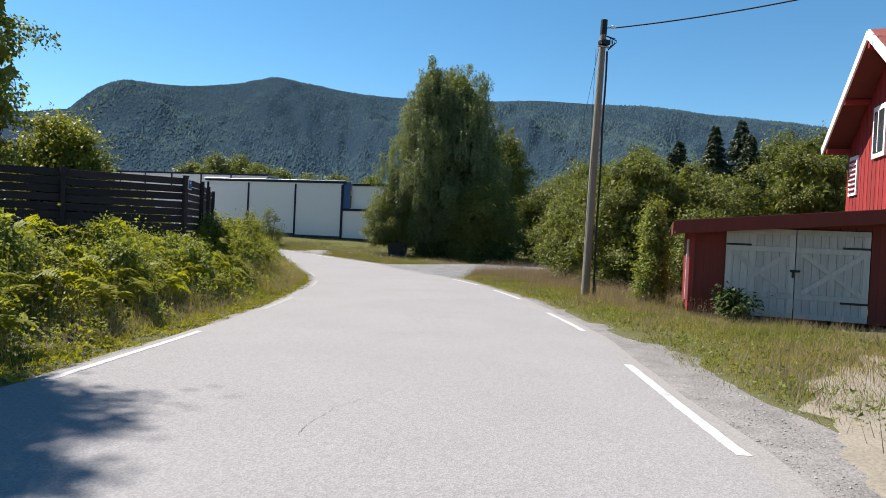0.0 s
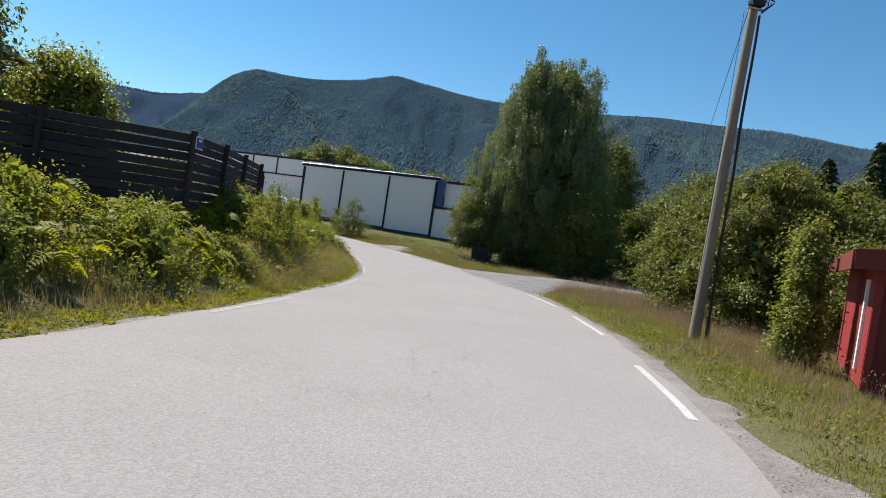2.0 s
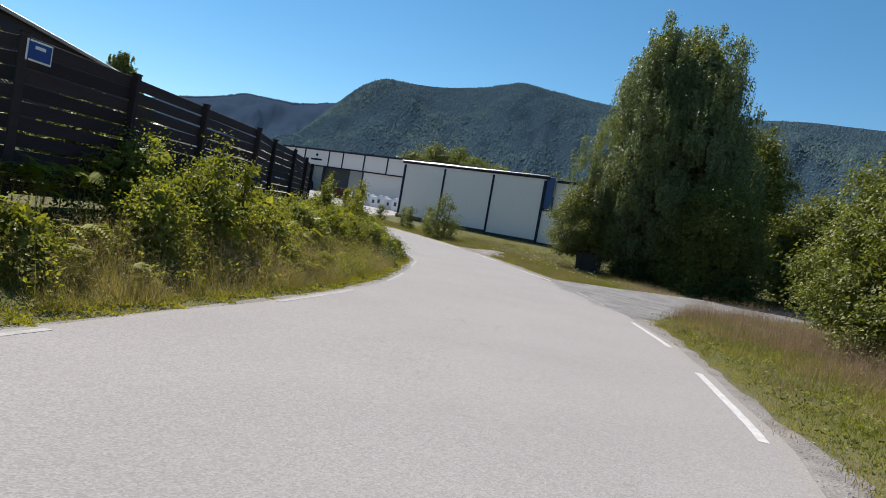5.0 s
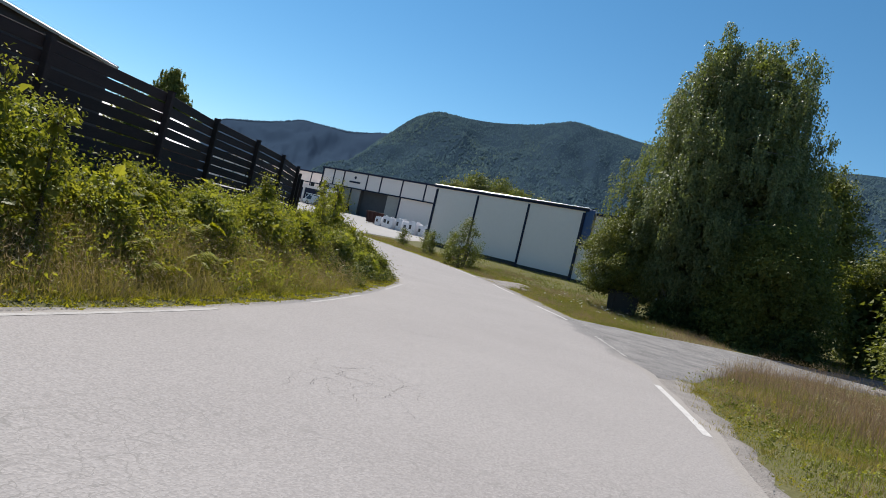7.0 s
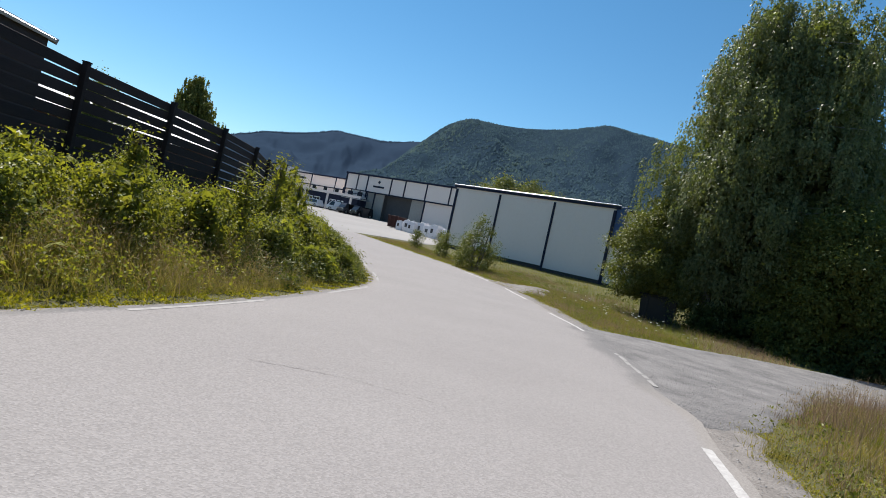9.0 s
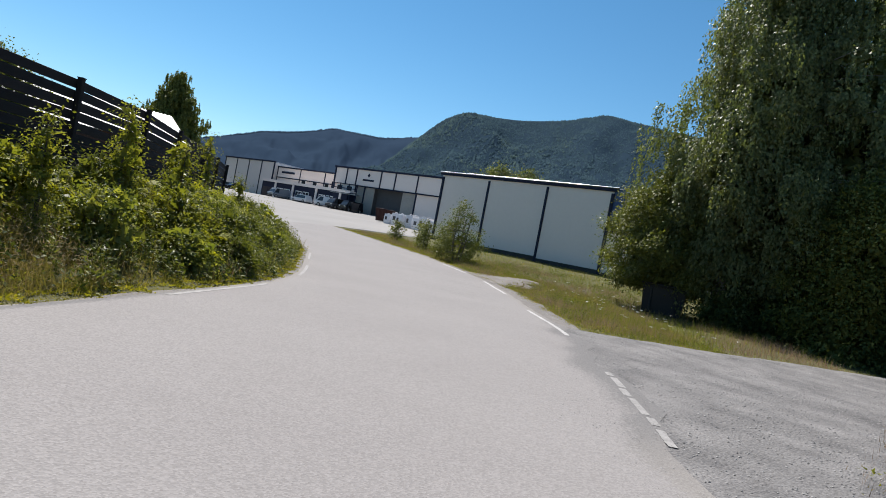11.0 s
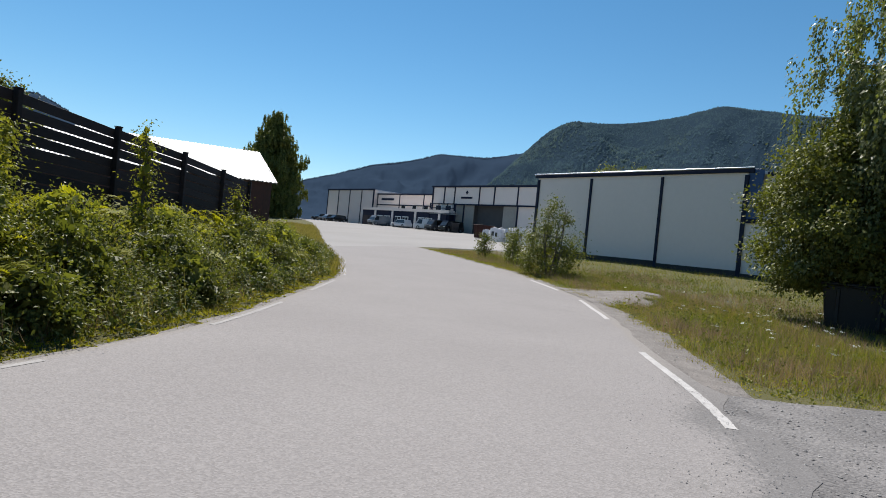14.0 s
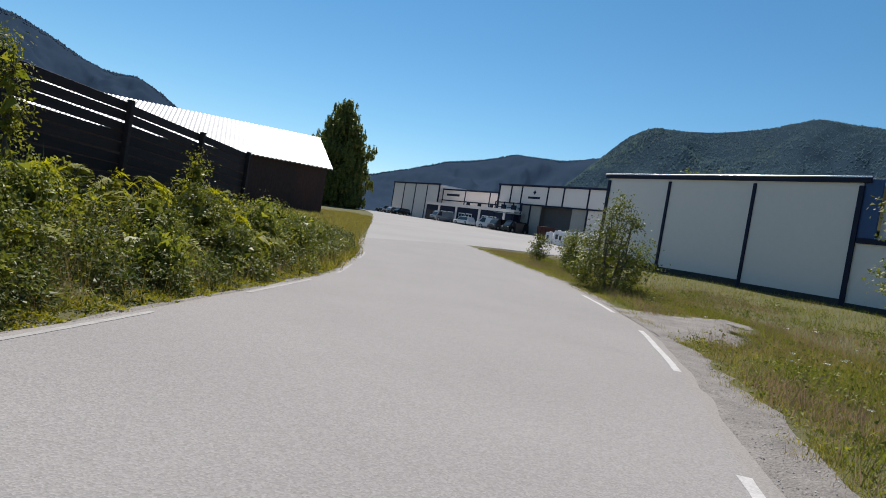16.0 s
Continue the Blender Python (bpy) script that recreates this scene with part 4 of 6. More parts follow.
CAR_WHITE = plain("white_car_paint", (0.62, 0.62, 0.63), 0.25)
CAR_GREY = plain("grey_car_paint", (0.10, 0.10, 0.11), 0.25, 0.4)
CAR_BLACK = plain("black_car_paint", (0.015, 0.015, 0.017), 0.2)
CAR_RED = plain("dark_red_machine_paint", (0.055, 0.016, 0.014), 0.6)
CAR_SILVER = plain("silver_car_paint", (0.42, 0.43, 0.45), 0.22, 0.6)
for x, y, a, mat, nm, lab, van in (
    (-113.5, 133.4, -100, CAR_BLACK, "car", "black estate car parked by the annex wall", False),
    (-110.2, 132.6, -100, CAR_SILVER, "car", "silver saloon car parked by the annex wall", False),
    (-106.8, 131.9, -100, CAR_BLACK, "car", "dark hatchback parked by the annex wall", False),
    (-87.0, 124.3, -100, CAR_SILVER, "van", "silver van parked before the office windows", True),
    (-80.0, 122.8, -190, CAR_WHITE, "car", "white car parked before the office", False),
    (-72.6, 121.0, -150, CAR_WHITE, "van", "white panel van parked beside the stair", True),
    (-69.8, 120.5, -100, CAR_GREY, "van", "grey van parked beside the stair", True),
    (-66.4, 119.9, -100, CAR_BLACK, "van", "dark van parked by the loading bay", True),
):
    s = dict(length=4.5, width=1.8, height=1.85, van=True) if van else {}
    car(nm, pose(x, y, float(profile(y)) - 0.0, 0, 0, a), mat, lab, **s)


def big_bag(m):
    """A square white bulk sack with drooping sides and lifting loops."""
    ob = thing("bulk_bag", m, "white woven bulk bag standing in the yard", "bulk bag", "bulk bags in the yard")
    bm = boxed(1.1, 1.1, 1.25, 0, 0, 0.625)
    bmesh.ops.subdivide_edges(bm, edges=list(bm.edges), cuts=2, use_grid_fill=True)
    for v in bm.verts:
        k = 1 + 0.10 * math.sin(v.co.z * 2.4)
        v.co.x, v.co.y = v.co.x * k, v.co.y * k
    part("sack", bm, BAG, ob)
    for s in (-1, 1):
        v, f = tube_arrays([(s * 0.4, -0.4, 1.2), (s * 0.42, -0.12, 1.34), (s * 0.42, 0.12, 1.34), (s * 0.4, 0.4, 1.2)], 0.03, 6)
        link("loop", np_mesh("loop", v, f, True), BAG, ob)
    part("label", boxed(0.36, 0.02, 0.42, -0.2, -0.60, 0.7), CAR_GREY, ob, "grey printed label patch")
    return ob


BAG = material("white_woven_plastic", (0.68, 0.68, 0.70), (0.55, 0.55, 0.58), 0.6, 2.0, 12, 0.3)
first_bag = None
for i in range(9):
    x, y = -44.4 + i * 1.5, 98.0 - i * 0.72 + 0.4 * math.sin(i * 2.3)
    m = pose(x, y, float(profile(y)) - 0.02, 0, 0, -15 + 12 * math.sin(i * 1.9)) @ Matrix.Diagonal((1.15, 1.15, 1.2 + 0.12 * math.sin(i * 2.9), 1))
    if first_bag:
        copy_thing(first_bag, m)
    else:
        first_bag = big_bag(pose(x, y, float(profile(y)) - 0.02, 0, 0, -15))


def skip(name, x, y, mat, label, w=2.4, h=1.35):
    """An open waste container: tapered tub, rim and side ribs."""
    ob = thing(name, pose(x, y, float(profile(y)), 0, 0, -14), label, "container")
    bm = bmesh.new()
    lo = [bm.verts.new((sx * w * 0.42, sy * 0.65, 0.06)) for sx, sy in ((-1, -1), (1, -1), (1, 1), (-1, 1))]
    hi = [bm.verts.new((sx * w * 0.5, sy * 0.8, h)) for sx, sy in ((-1, -1), (1, -1), (1, 1), (-1, 1))]
    bm.faces.new(lo[::-1])
    for i in range(4):
        bm.faces.new((lo[i], lo[(i + 1) % 4], hi[(i + 1) % 4], hi[i]))
    bmesh.ops.solidify(bm, geom=list(bm.faces), thickness=0.05)
    part("tub", bm, mat, ob)
    for s in (-1, 1):
        part("rim", boxed(w * 1.02, 0.08, 0.08, 0, s * 0.8, h, bevel=0.01), mat, ob)
        part("rib", boxed(0.08, 0.06, h * 0.8, s * w * 0.2, -0.76, h * 0.52, rx=8), mat, ob)


skip("waste_skip", -47.6, 101.5, CAR_RED, "dark red steel skip beside the bulk bags", 2.2, 1.7)
skip("waste_container", -70.0, 120.5, CAR_BLACK, "black waste container beside the steel stair", 2.6, 1.8)
skip("waste_container", -66.2, 119.6, CAR_GREY, "dark grey waste container beside the steel stair", 2.4, 1.6)

# ---- the dark slatted fence along the bank ----
FENCE = np.array([(-19.3, 11.5), (-16.7, 12.9), (-14.2, 14.1), (-11.6, 15.3), (-9.25, 16.8), (-6.92, 18.45), (-7.27, 20.63), (-7.97, 23.13), (-8.86, 26.16), (-10.2, 28.81), (-11.28, 31.59), (-12.48, 34.30), (-13.83, 36.95), (-15.54, 39.41), (-17.32, 42.0), (-19.32, 44.49), (-21.3, 46.9)])
TOP = (2.45, 2.48, 2.50, 2.53, 2.57, 2.61, 2.62, 2.63, 2.64, 2.66, 2.67, 2.66, 2.61, 2.53, 2.45, 2.35, 2.28)


def fence():
    base = thing("slat_fence", pose(-6.92, 18.45, 0), "dark brown horizontal slat fence on the bank", "fence")
    inv = Matrix.Translation((6.92, -18.45, 0))
    for k, ((x, y), top) in enumerate(zip(FENCE, TOP)):
        d = unit(FENCE[min(k + 1, len(FENCE) - 1)] - FENCE[max(k - 1, 0)])
        a = math.degrees(math.atan2(d[1], d[0]))
        if k == 5:
            a = 62
        g = height_at(x, y)
        p = part("post", boxed(0.11, 0.11, top + 0.035 - g + 0.4, 0, 0, (top + 0.035 + g - 0.4) / 2, bevel=0.008), DARK_WOOD, base)
        p.matrix_parent_inverse = inv
        p.matrix_basis = pose(x, y, 0, 0, 0, a)
        part("cap", boxed(0.125, 0.125, 0.02, 0, 0, top + 0.045), DARK_WOOD, p)
    for k in range(len(FENCE) - 1):
        (x0, y0), (x1, y1) = FENCE[k], FENCE[k + 1]
        t0, t1 = TOP[k], TOP[k + 1]
        length = math.hypot(x1 - x0, y1 - y0)
        a = math.degrees(math.atan2(y1 - y0, x1 - x0))
        slope = math.degrees(math.atan2(t1 - t0, length))
        me = bpy.data.meshes.new("slat")
        bm = boxed(length - 0.01, 0.028, 0.179, bevel=0.004)
        bm.to_mesh(me)
        bm.free()
        me.materials.append(DARK_WOOD)
        off = 0.07
        ca, sa = math.cos(radians(a)), math.sin(radians(a))
        for i in range(10):
            jit = 0.012 * math.sin(k * 3.1 + i * 5.7)
            ob = new("slat", me)
            ob.parent = base
            ob.matrix_parent_inverse = inv
            ob.matrix_basis = pose((x0 + x1) / 2 - sa * off, (y0 + y1) / 2 + ca * off, (t0 + t1) / 2 - 0.09 - i * 0.207 + jit, 0, -slope + 0.4 * math.sin(k * 1.7 + i * 2.2), a)
    # small blue notice on the fence beside the corner post
    s = thing("notice_sign", pose(-6.95, 18.63, 2.44, 0, 0, 99), "small blue notice with white rim on the fence", "sign")
    part("plate", boxed(0.42, 0.008, 0.27, 0, -0.068, 0, bevel=0.002), WHITE_TRIM, s, "white rimmed plate")
    part("face", boxed(0.37, 0.004, 0.22, 0, -0.077, 0), BLUE_SIGN, s, "blue printed face")
    part("symbol", boxed(0.17, 0.004, 0.042, 0, -0.081, 0.05), WHITE_TRIM, s, "pale symbol")


fence()

# ---- house behind the fence ----


def gable_house(name, m, length, depth, eave, ridge, wall_mat, roof_mat, over, label, category, trim=None, corrugate=0.0):
    """x along the ridge, y back from the front eave; walls, two roof slopes, barge boards."""
    ob = thing(name, m, label, category)
    part("wall", boxed(length, 0.15, eave, length / 2, 0.08, eave / 2), wall_mat, ob, "front wall")
    part("wall", boxed(length, 0.15, eave, length / 2, depth - 0.08, eave / 2), wall_mat, ob)
    for x in (0.08, length - 0.08):
        bm = bmesh.new()
        pts = ((0.16, 0), (depth - 0.16, 0), (depth - 0.16, eave), (depth / 2, ridge - 0.1), (0.16, eave))
        a = [bm.verts.new((x - 0.07, p, q)) for p, q in pts]
        b = [bm.verts.new((x + 0.07, p, q)) for p, q in pts]
        bm.faces.new(a)
        bm.faces.new(b[::-1])
        for i in range(5):
            bm.faces.new((a[i], b[i], b[(i + 1) % 5], a[(i + 1) % 5]))
        bmesh.ops.recalc_face_normals(bm, faces=bm.faces)
        part("gable_wall", bm, wall_mat, ob)
    half = depth / 2
    pitch = math.atan2(ridge - eave, half)
    run = half / math.cos(pitch) + over
    for s in (1, -1):
        n = max(2, int((length + 2 * over) / (0.45 if corrugate > 0.025 else 0.12))) if corrugate else 1
        xs = np.linspace(-over, length + over, 2 * n + 1)
        zz = corrugate * (np.arange(2 * n + 1) % 2) if corrugate else np.zeros(2 * n + 1)
        bm = bmesh.new()
        y_low = half - s * (half + over * math.cos(pitch))
        z_low = eave - over * math.sin(pitch)
        lo = [bm.verts.new((x, y_low, z_low + z)) for x, z in zip(xs, zz)]
        hi = [bm.verts.new((x, half, ridge + z)) for x, z in zip(xs, zz)]
        for i in range(len(xs) - 1):
            bm.faces.new((lo[i], lo[i + 1], hi[i + 1], hi[i]))
        bmesh.ops.recalc_face_normals(bm, faces=bm.faces)
        bmesh.ops.solidify(bm, geom=list(bm.faces), thickness=0.10)
        part("roof_slope", bm, roof_mat, ob)
        for x in (-over - 0.02, length + over + 0.02):
            bm = bmesh.new()
            box(bm, 0.05, run, 0.22, x, (y_low + half) / 2, (z_low + ridge) / 2 - 0.06, rx=s * math.degrees(pitch))
            part("barge_board", bm, trim or wall_mat, ob)
    return ob


gable_house("house", frame_at(-16.9, 23.8, 0.6, -0.455, 0.890), 12.8, 8.0, 4.5, 5.68, DARK_WALL, GREY_ROOF, 0.2, "dark brown house with pale metal roof behind the fence", "house", GREY_ROOF, 0.02)
gable_house("barn", frame_at(-72.8, 50.3, 0.0, 0.45, 0.893), 30.0, 25.4, 5.6, 9.9, BARN_WALL, ROOF_METAL, 0.45, "old dark red barn with pale corrugated metal roof", "barn", ROOF_METAL, 0.07)

# ---- red shed with white double door, and the red house ----


def shed():
    ux, uy = 0.943, -0.334
    g = -0.12
    m = frame_at(5.79, 15.87, g, ux, uy)
    ob = thing("shed", m, "red painted wooden shed with a leaning roof", "shed")
    L, D = 5.6, 4.6

    def roof_z(x):
        return 1.98 + 0.09 * x

    x = 0.0
    while x < L - 0.05:
        w = 0.15
        in_door = 0.74 < x + w / 2 < 3.58
        z0 = 1.99 if in_door else 0.0
        top = roof_z(x)
        if top - z0 > 0.05:
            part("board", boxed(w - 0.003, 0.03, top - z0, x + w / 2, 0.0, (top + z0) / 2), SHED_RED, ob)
        x += w
    y = 0.03
    while y < D:
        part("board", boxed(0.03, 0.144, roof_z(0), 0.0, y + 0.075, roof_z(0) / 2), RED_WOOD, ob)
        y += 0.15
    part("back_wall", boxed(L, 0.1, 2.2, L / 2, D, 1.1), RED_WOOD, ob)
    part("side_wall", boxed(0.1, D, 2.4, L, D / 2, 1.2), RED_WOOD, ob)
    part("corner_board", boxed(0.10, 0.05, roof_z(0), 0.04, -0.02, roof_z(0) / 2), RED_TRIM, ob)
    part("side_window_frame", boxed(0.05, 0.16, 1.45, -0.035, 0.75, 0.95), WHITE_TRIM, ob, "white painted frame")
    # roof: slab with fascia
    a = math.degrees(math.atan(0.09))
    part("roof", boxed(L + 0.75, D + 0.9, 0.06, L / 2, D / 2 - 0.05, roof_z(L / 2) + 0.10, ry=-a), ROOF_TILE, ob, "reddish roofing felt")
    part("fascia", boxed(L + 0.77, 0.03, 0.29, L / 2, -0.52, roof_z(L / 2) - 0.03, ry=-a), SHED_RED, ob)
    part("fascia", boxed(0.03, D + 0.9, 0.29, -0.39, D / 2 - 0.05, roof_z(-0.39) - 0.03), SHED_RED, ob)
    # double door
    for k, (x0, hinge) in enumerate(((0.75, 0), (2.17, 1))):
        d = part("door", boxed(1.40, 0.03, 1.93, x0 + 0.70, -0.035, 1.0), WHITE_WOOD, ob, "white plank door leaf with cross braces")
        for i in range(9):
            part("plank", boxed(0.148, 0.018, 1.91, x0 + 0.08 + i * 0.155, -0.058, 1.0, bevel=0.003), WHITE_WOOD, d)
        for z in (0.08, 0.50, 1.52, 1.91):
            part("ledge", boxed(1.40, 0.02, 0.12, x0 + 0.70, -0.077, z, bevel=0.003), WHITE_WOOD, d)
        for xx in (x0 + 0.06, x0 + 1.34):
            part("stile", boxed(0.12, 0.02, 1.93, xx, -0.074, 1.0, bevel=0.003), WHITE_WOOD, d)
        ang = math.degrees(math.atan2(0.9, 1.2))
        for s in (1, -1):
            part("brace", boxed(1.46, 0.016, 0.10, x0 + 0.70, -0.076 - 0.004 * s, 1.01, ry=s * ang), WHITE_WOOD, d)
        hx = x0 + 0.26 if not hinge else x0 + 1.14
        for z in (0.42, 1.60):
            part("strap_hinge", boxed(0.52, 0.012, 0.045, hx, -0.094, z, bevel=0.003), IRON, d, "black iron strap hinge")
    part("latch", boxed(0.20, 0.03, 0.05, 2.16, -0.10, 1.06, bevel=0.005), IRON, ob, "iron latch")
    part("latch", boxed(0.04, 0.03, 0.18, 2.12, -0.10, 1.0, bevel=0.005), IRON, ob)


shed()


def red_house():
    """Gable end faces the road; the ridge runs away from it."""
    # local x runs along the gable away from the camera, y runs out of the gable wall
    m = frame_at(13.35, 22.2, 0.0, 0.29, 0.957)
    ob = thing("red_house", m, "red weatherboarded house with white barge boards", "house")
    W, eave, ridge, over = 7.6, 4.85, 7.45, 0.75
    # wall: x from -W to 0, boards upright, in the plane y = 0 (outside is +y)
    n = int(W / 0.16)
    for i in range(n):
        x = -W + (i + 0.5) * 0.16
        top = eave + (ridge - eave) * (1 - abs(x + W / 2) / (W / 2)) - 0.05
        part("board", boxed(0.152, 0.03, top, x, 0.0 + 0.008 * (i % 2), top / 2), RED_WOOD, ob)
    part("back_wall", boxed(W, 0.12, eave, -W / 2, -9.0, eave / 2), RED_WOOD, ob)
    part("side_wall", boxed(0.12, 9.0, eave, -0.02, -4.5, eave / 2), RED_WOOD, ob)
    part("side_wall", boxed(0.12, 9.0, eave, -W + 0.02, -4.5, eave / 2), RED_WOOD, ob)
    pitch = math.degrees(math.atan2(ridge - eave, W / 2))
    run = (W / 2) / math.cos(radians(pitch)) + 0.2
    for s in (1, -1):
        cx = -W / 2 + s * (run / 2) * math.cos(radians(pitch))
        cz = ridge + 0.06 - (run / 2) * math.sin(radians(pitch))
        part("roof_slope", boxed(run, 9.37 + over, 0.10, cx, (over - 0.03 - 9.4) / 2, cz, ry=s * pitch), ROOF_TILE, ob, "red tiled roof slope")
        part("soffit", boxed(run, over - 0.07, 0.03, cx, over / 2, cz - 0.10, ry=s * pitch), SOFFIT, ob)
        part("barge_board", boxed(run, 0.05, 0.24, cx, over, cz - 0.03, ry=s * pitch), WHITE_TRIM, ob, "white barge board")
        for r in range(14):
            q = -run / 2 + (r + 0.5) * run / 14
            part("tile_course", boxed(run / 14 + 0.02, 9.30 + over, 0.035, cx + q * math.cos(radians(pitch)), (over - 0.10 - 9.4) / 2, cz + 0.07 - s * q * math.sin(radians(pitch)), ry=s * pitch + s * 2.5), ROOF_TILE, ob)
    for x, z in ((-0.25, eave - 0.12), (-W / 4, (eave + ridge) / 2 - 0.16), (-W / 2, ridge - 0.3), (-W * 0.75, (eave + ridge) / 2 - 0.16)):
        part("purlin_end", boxed(0.14, over - 0.06, 0.16, x, over / 2, z, bevel=0.01), RED_TRIM, ob)
    part("drip_board", boxed(6.2, 0.06, 0.14, -4.4, 0.05, 2.5), WHITE_TRIM, ob, "white drip board")
    # louvred hatch and windows
    w = part("louvre_frame", boxed(0.75, 0.05, 1.25, -0.75, 0.045, 3.88), WHITE_TRIM, ob, "white louvred vent")
    for i in range(7):
        part("louvre", boxed(0.55, 0.04, 0.06, -0.75, 0.085, 3.41 + i * 0.155, rx=35), RED_TRIM, w)
    for x, z in ((-2.9, 4.95), (-5.2, 4.95)):
        w = part("window", boxed(1.0, 0.06, 1.5, x, 0.05, z), WHITE_TRIM, ob, "white framed window")
        part("pane", boxed(0.74, 0.02, 1.2, x, 0.085, z), GLASS, w)
        part("glazing_bar", boxed(0.05, 0.03, 1.2, x, 0.095, z), WHITE_TRIM, w)


red_house()

# ---- wooden power pole ----


def power_pole():
    x, y = 4.70, 21.5
    g = height_at(x, y)
    ob = thing("power_pole", pose(x, y, g), "weathered wooden power pole with a black cable", "power pole")
    H = 8.45 - g
    v, f = tube_arrays([(0, 0, -0.4), (0.09, 0.05, H * 0.5), (0.21, 0.10, H)], [0.135, 0.120, 0.098], 14)
    p = link("pole", np_mesh("pole", v, f, True), POLE_WOOD, ob)
    tube("cap", [(0.20, 0.095, H - 0.45), (0.212, 0.10, H + 0.02)], [0.108, 0.105], IRON, ob, sides=14)
    z = np.linspace(0, H - 0.95, 14)
    tube("cable_duct", np.stack([0.26 + 0.01 * np.sin(z * 2.0) + 0.012 * z, -0.02 + 0.02 * z, z], 1), 0.034, RUBBER, ob, "black cable along the pole", 8)
    tube("earth_wire", [(-0.13, 0.0, 0.4), (-0.05, 0.02, H * 0.6), (-0.02, 0.05, H - 0.9)], 0.006, IRON, ob, sides=5)
    part("cable_box", boxed(0.34, 0.24, 0.16, 0.22, 0.0, H - 0.72, rz=20, bevel=0.03), IRON, ob)
    part("bracket", boxed(0.46, 0.07, 0.05, 0.22, -0.02, H - 0.86, rz=20, bevel=0.01), STEEL, ob)
    for k in range(4):
        a = 0.5 + 1.2 * k
        tube("loop", [(0.24, 0.0, H - 0.50), (0.42 + 0.06 * k, 0.1 * math.cos(a), H - 0.52 - 0.05 * k), (0.48 + 0.03 * k, 0.12 * math.sin(a), H - 0.74), (0.35, 0.0, H - 0.95)], 0.014, RUBBER, ob, sides=6)
    tube("insulator_arm", [(0.2, 0.08, H - 0.24), (0.46, 0.06, H - 0.22)], 0.018, STEEL, ob, sides=6)
    tube("insulator", [(0.42, 0.06, H - 0.22), (0.46, 0.06, H - 0.2), (0.53, 0.05, H - 0.21), (0.57, 0.05, H - 0.22)], [0.03, 0.055, 0.05, 0.02], WHITE_TRIM, ob, sides=8)
    w0, w1 = np.array([0.57, 0.05, H - 0.22]), np.array([10.1, -4.7, H + 0.95])
    t = np.linspace(0, 1, 24)
    wire = w0 + (w1 - w0) * t[:, None] - np.array([0, 0, 1.1]) * (t * (1 - t))[:, None]
    tube("overhead_wire", wire, 0.022, RUBBER, ob, "black twisted overhead wire", 6)
    far = np.array([12.0, 66.0, H - 1.0])
    line = np.array([0.2, 0.1, H - 0.1]) + (far - np.array([0.2, 0.1, H - 0.1])) * t[:, None] - np.array([0, 0, 3.0]) * (t * (1 - t))[:, None]
    tube("service_wire", line, 0.009, RUBBER, ob, "thin bare overhead wire", 5)
    tube("stay_stub", [(0.33, 0.02, -0.3), (0.30, 0.03, 0.55)], 0.045, POLE_WOOD, ob, sides=8)


power_pole()


def grit_bin():
    """A dark lidded roadside bin under the birches."""
    m = pose(-3.25, 52.5, height_at(-3.25, 52.5) - 0.02, 0, 0, 3)
    ob = thing("grit_bin", m, "black plastic lidded roadside bin under birches", "bin")
    bm = bmesh.new()
    lo = [bm.verts.new((x * 0.70, y * 0.42, 0)) for x, y in ((-1, -1), (1, -1), (1, 1), (-1, 1))]
    hi = [bm.verts.new((x * 0.80, y * 0.50, 1.08)) for x, y in ((-1, -1), (1, -1), (1, 1), (-1, 1))]
    bm.faces.new(lo[::-1])
    bm.faces.new(hi)
    for i in range(4):
        bm.faces.new((lo[i], lo[(i + 1) % 4], hi[(i + 1) % 4], hi[i]))
    bmesh.ops.bevel(bm, geom=list(bm.edges), offset=0.04, segments=2, affect="EDGES")
    part("tub", bm, BIN, ob)
    part("lid", boxed(1.70, 1.10, 0.09, 0, 0, 1.13, bevel=0.03), BIN, ob)
    for x in (-0.45, 0.45):
        part("rib", boxed(0.10, 0.06, 0.95, x, -0.48, 0.55, bevel=0.02), BIN, ob)
    part("handle", boxed(0.30, 0.05, 0.05, 0, -0.57, 1.08, bevel=0.01), IRON, ob)


BIN = material("black_bin_plastic", (0.014, 0.015, 0.017), (0.022, 0.023, 0.026), 0.55, 2, 20, 0.1)
grit_bin()

# ---- trees and bushes ----


def crown_points(n, height, low, radius, shape, lump, g):
    """Clump centres in an uneven crown. shape: radius by relative height, as (heights, radii)."""
    h = g.uniform(0, 1, n * 3)
    r_at = np.interp(h, *shape)
    keep = g.uniform(0, 1, n * 3) < r_at / max(shape[1])
    h, r_at = h[keep][:n], r_at[keep][:n]
    a = g.uniform(0, 2 * np.pi, len(h))
    ph = g.uniform(0, 6, 3)
    uneven = 1 + lump * (np.sin(a * 3 + h * 7 + ph[0]) * 0.5 + np.sin(a * 5 - h * 13 + ph[1]) * 0.35 + np.sin(a * 2 + h * 21 + ph[2]) * 0.3)
    q = radius * r_at * uneven * np.sqrt(g.uniform(0.35, 1.0, len(h)))
    return np.stack([np.cos(a) * q, np.sin(a) * q, low + h * (height - low)], 1)


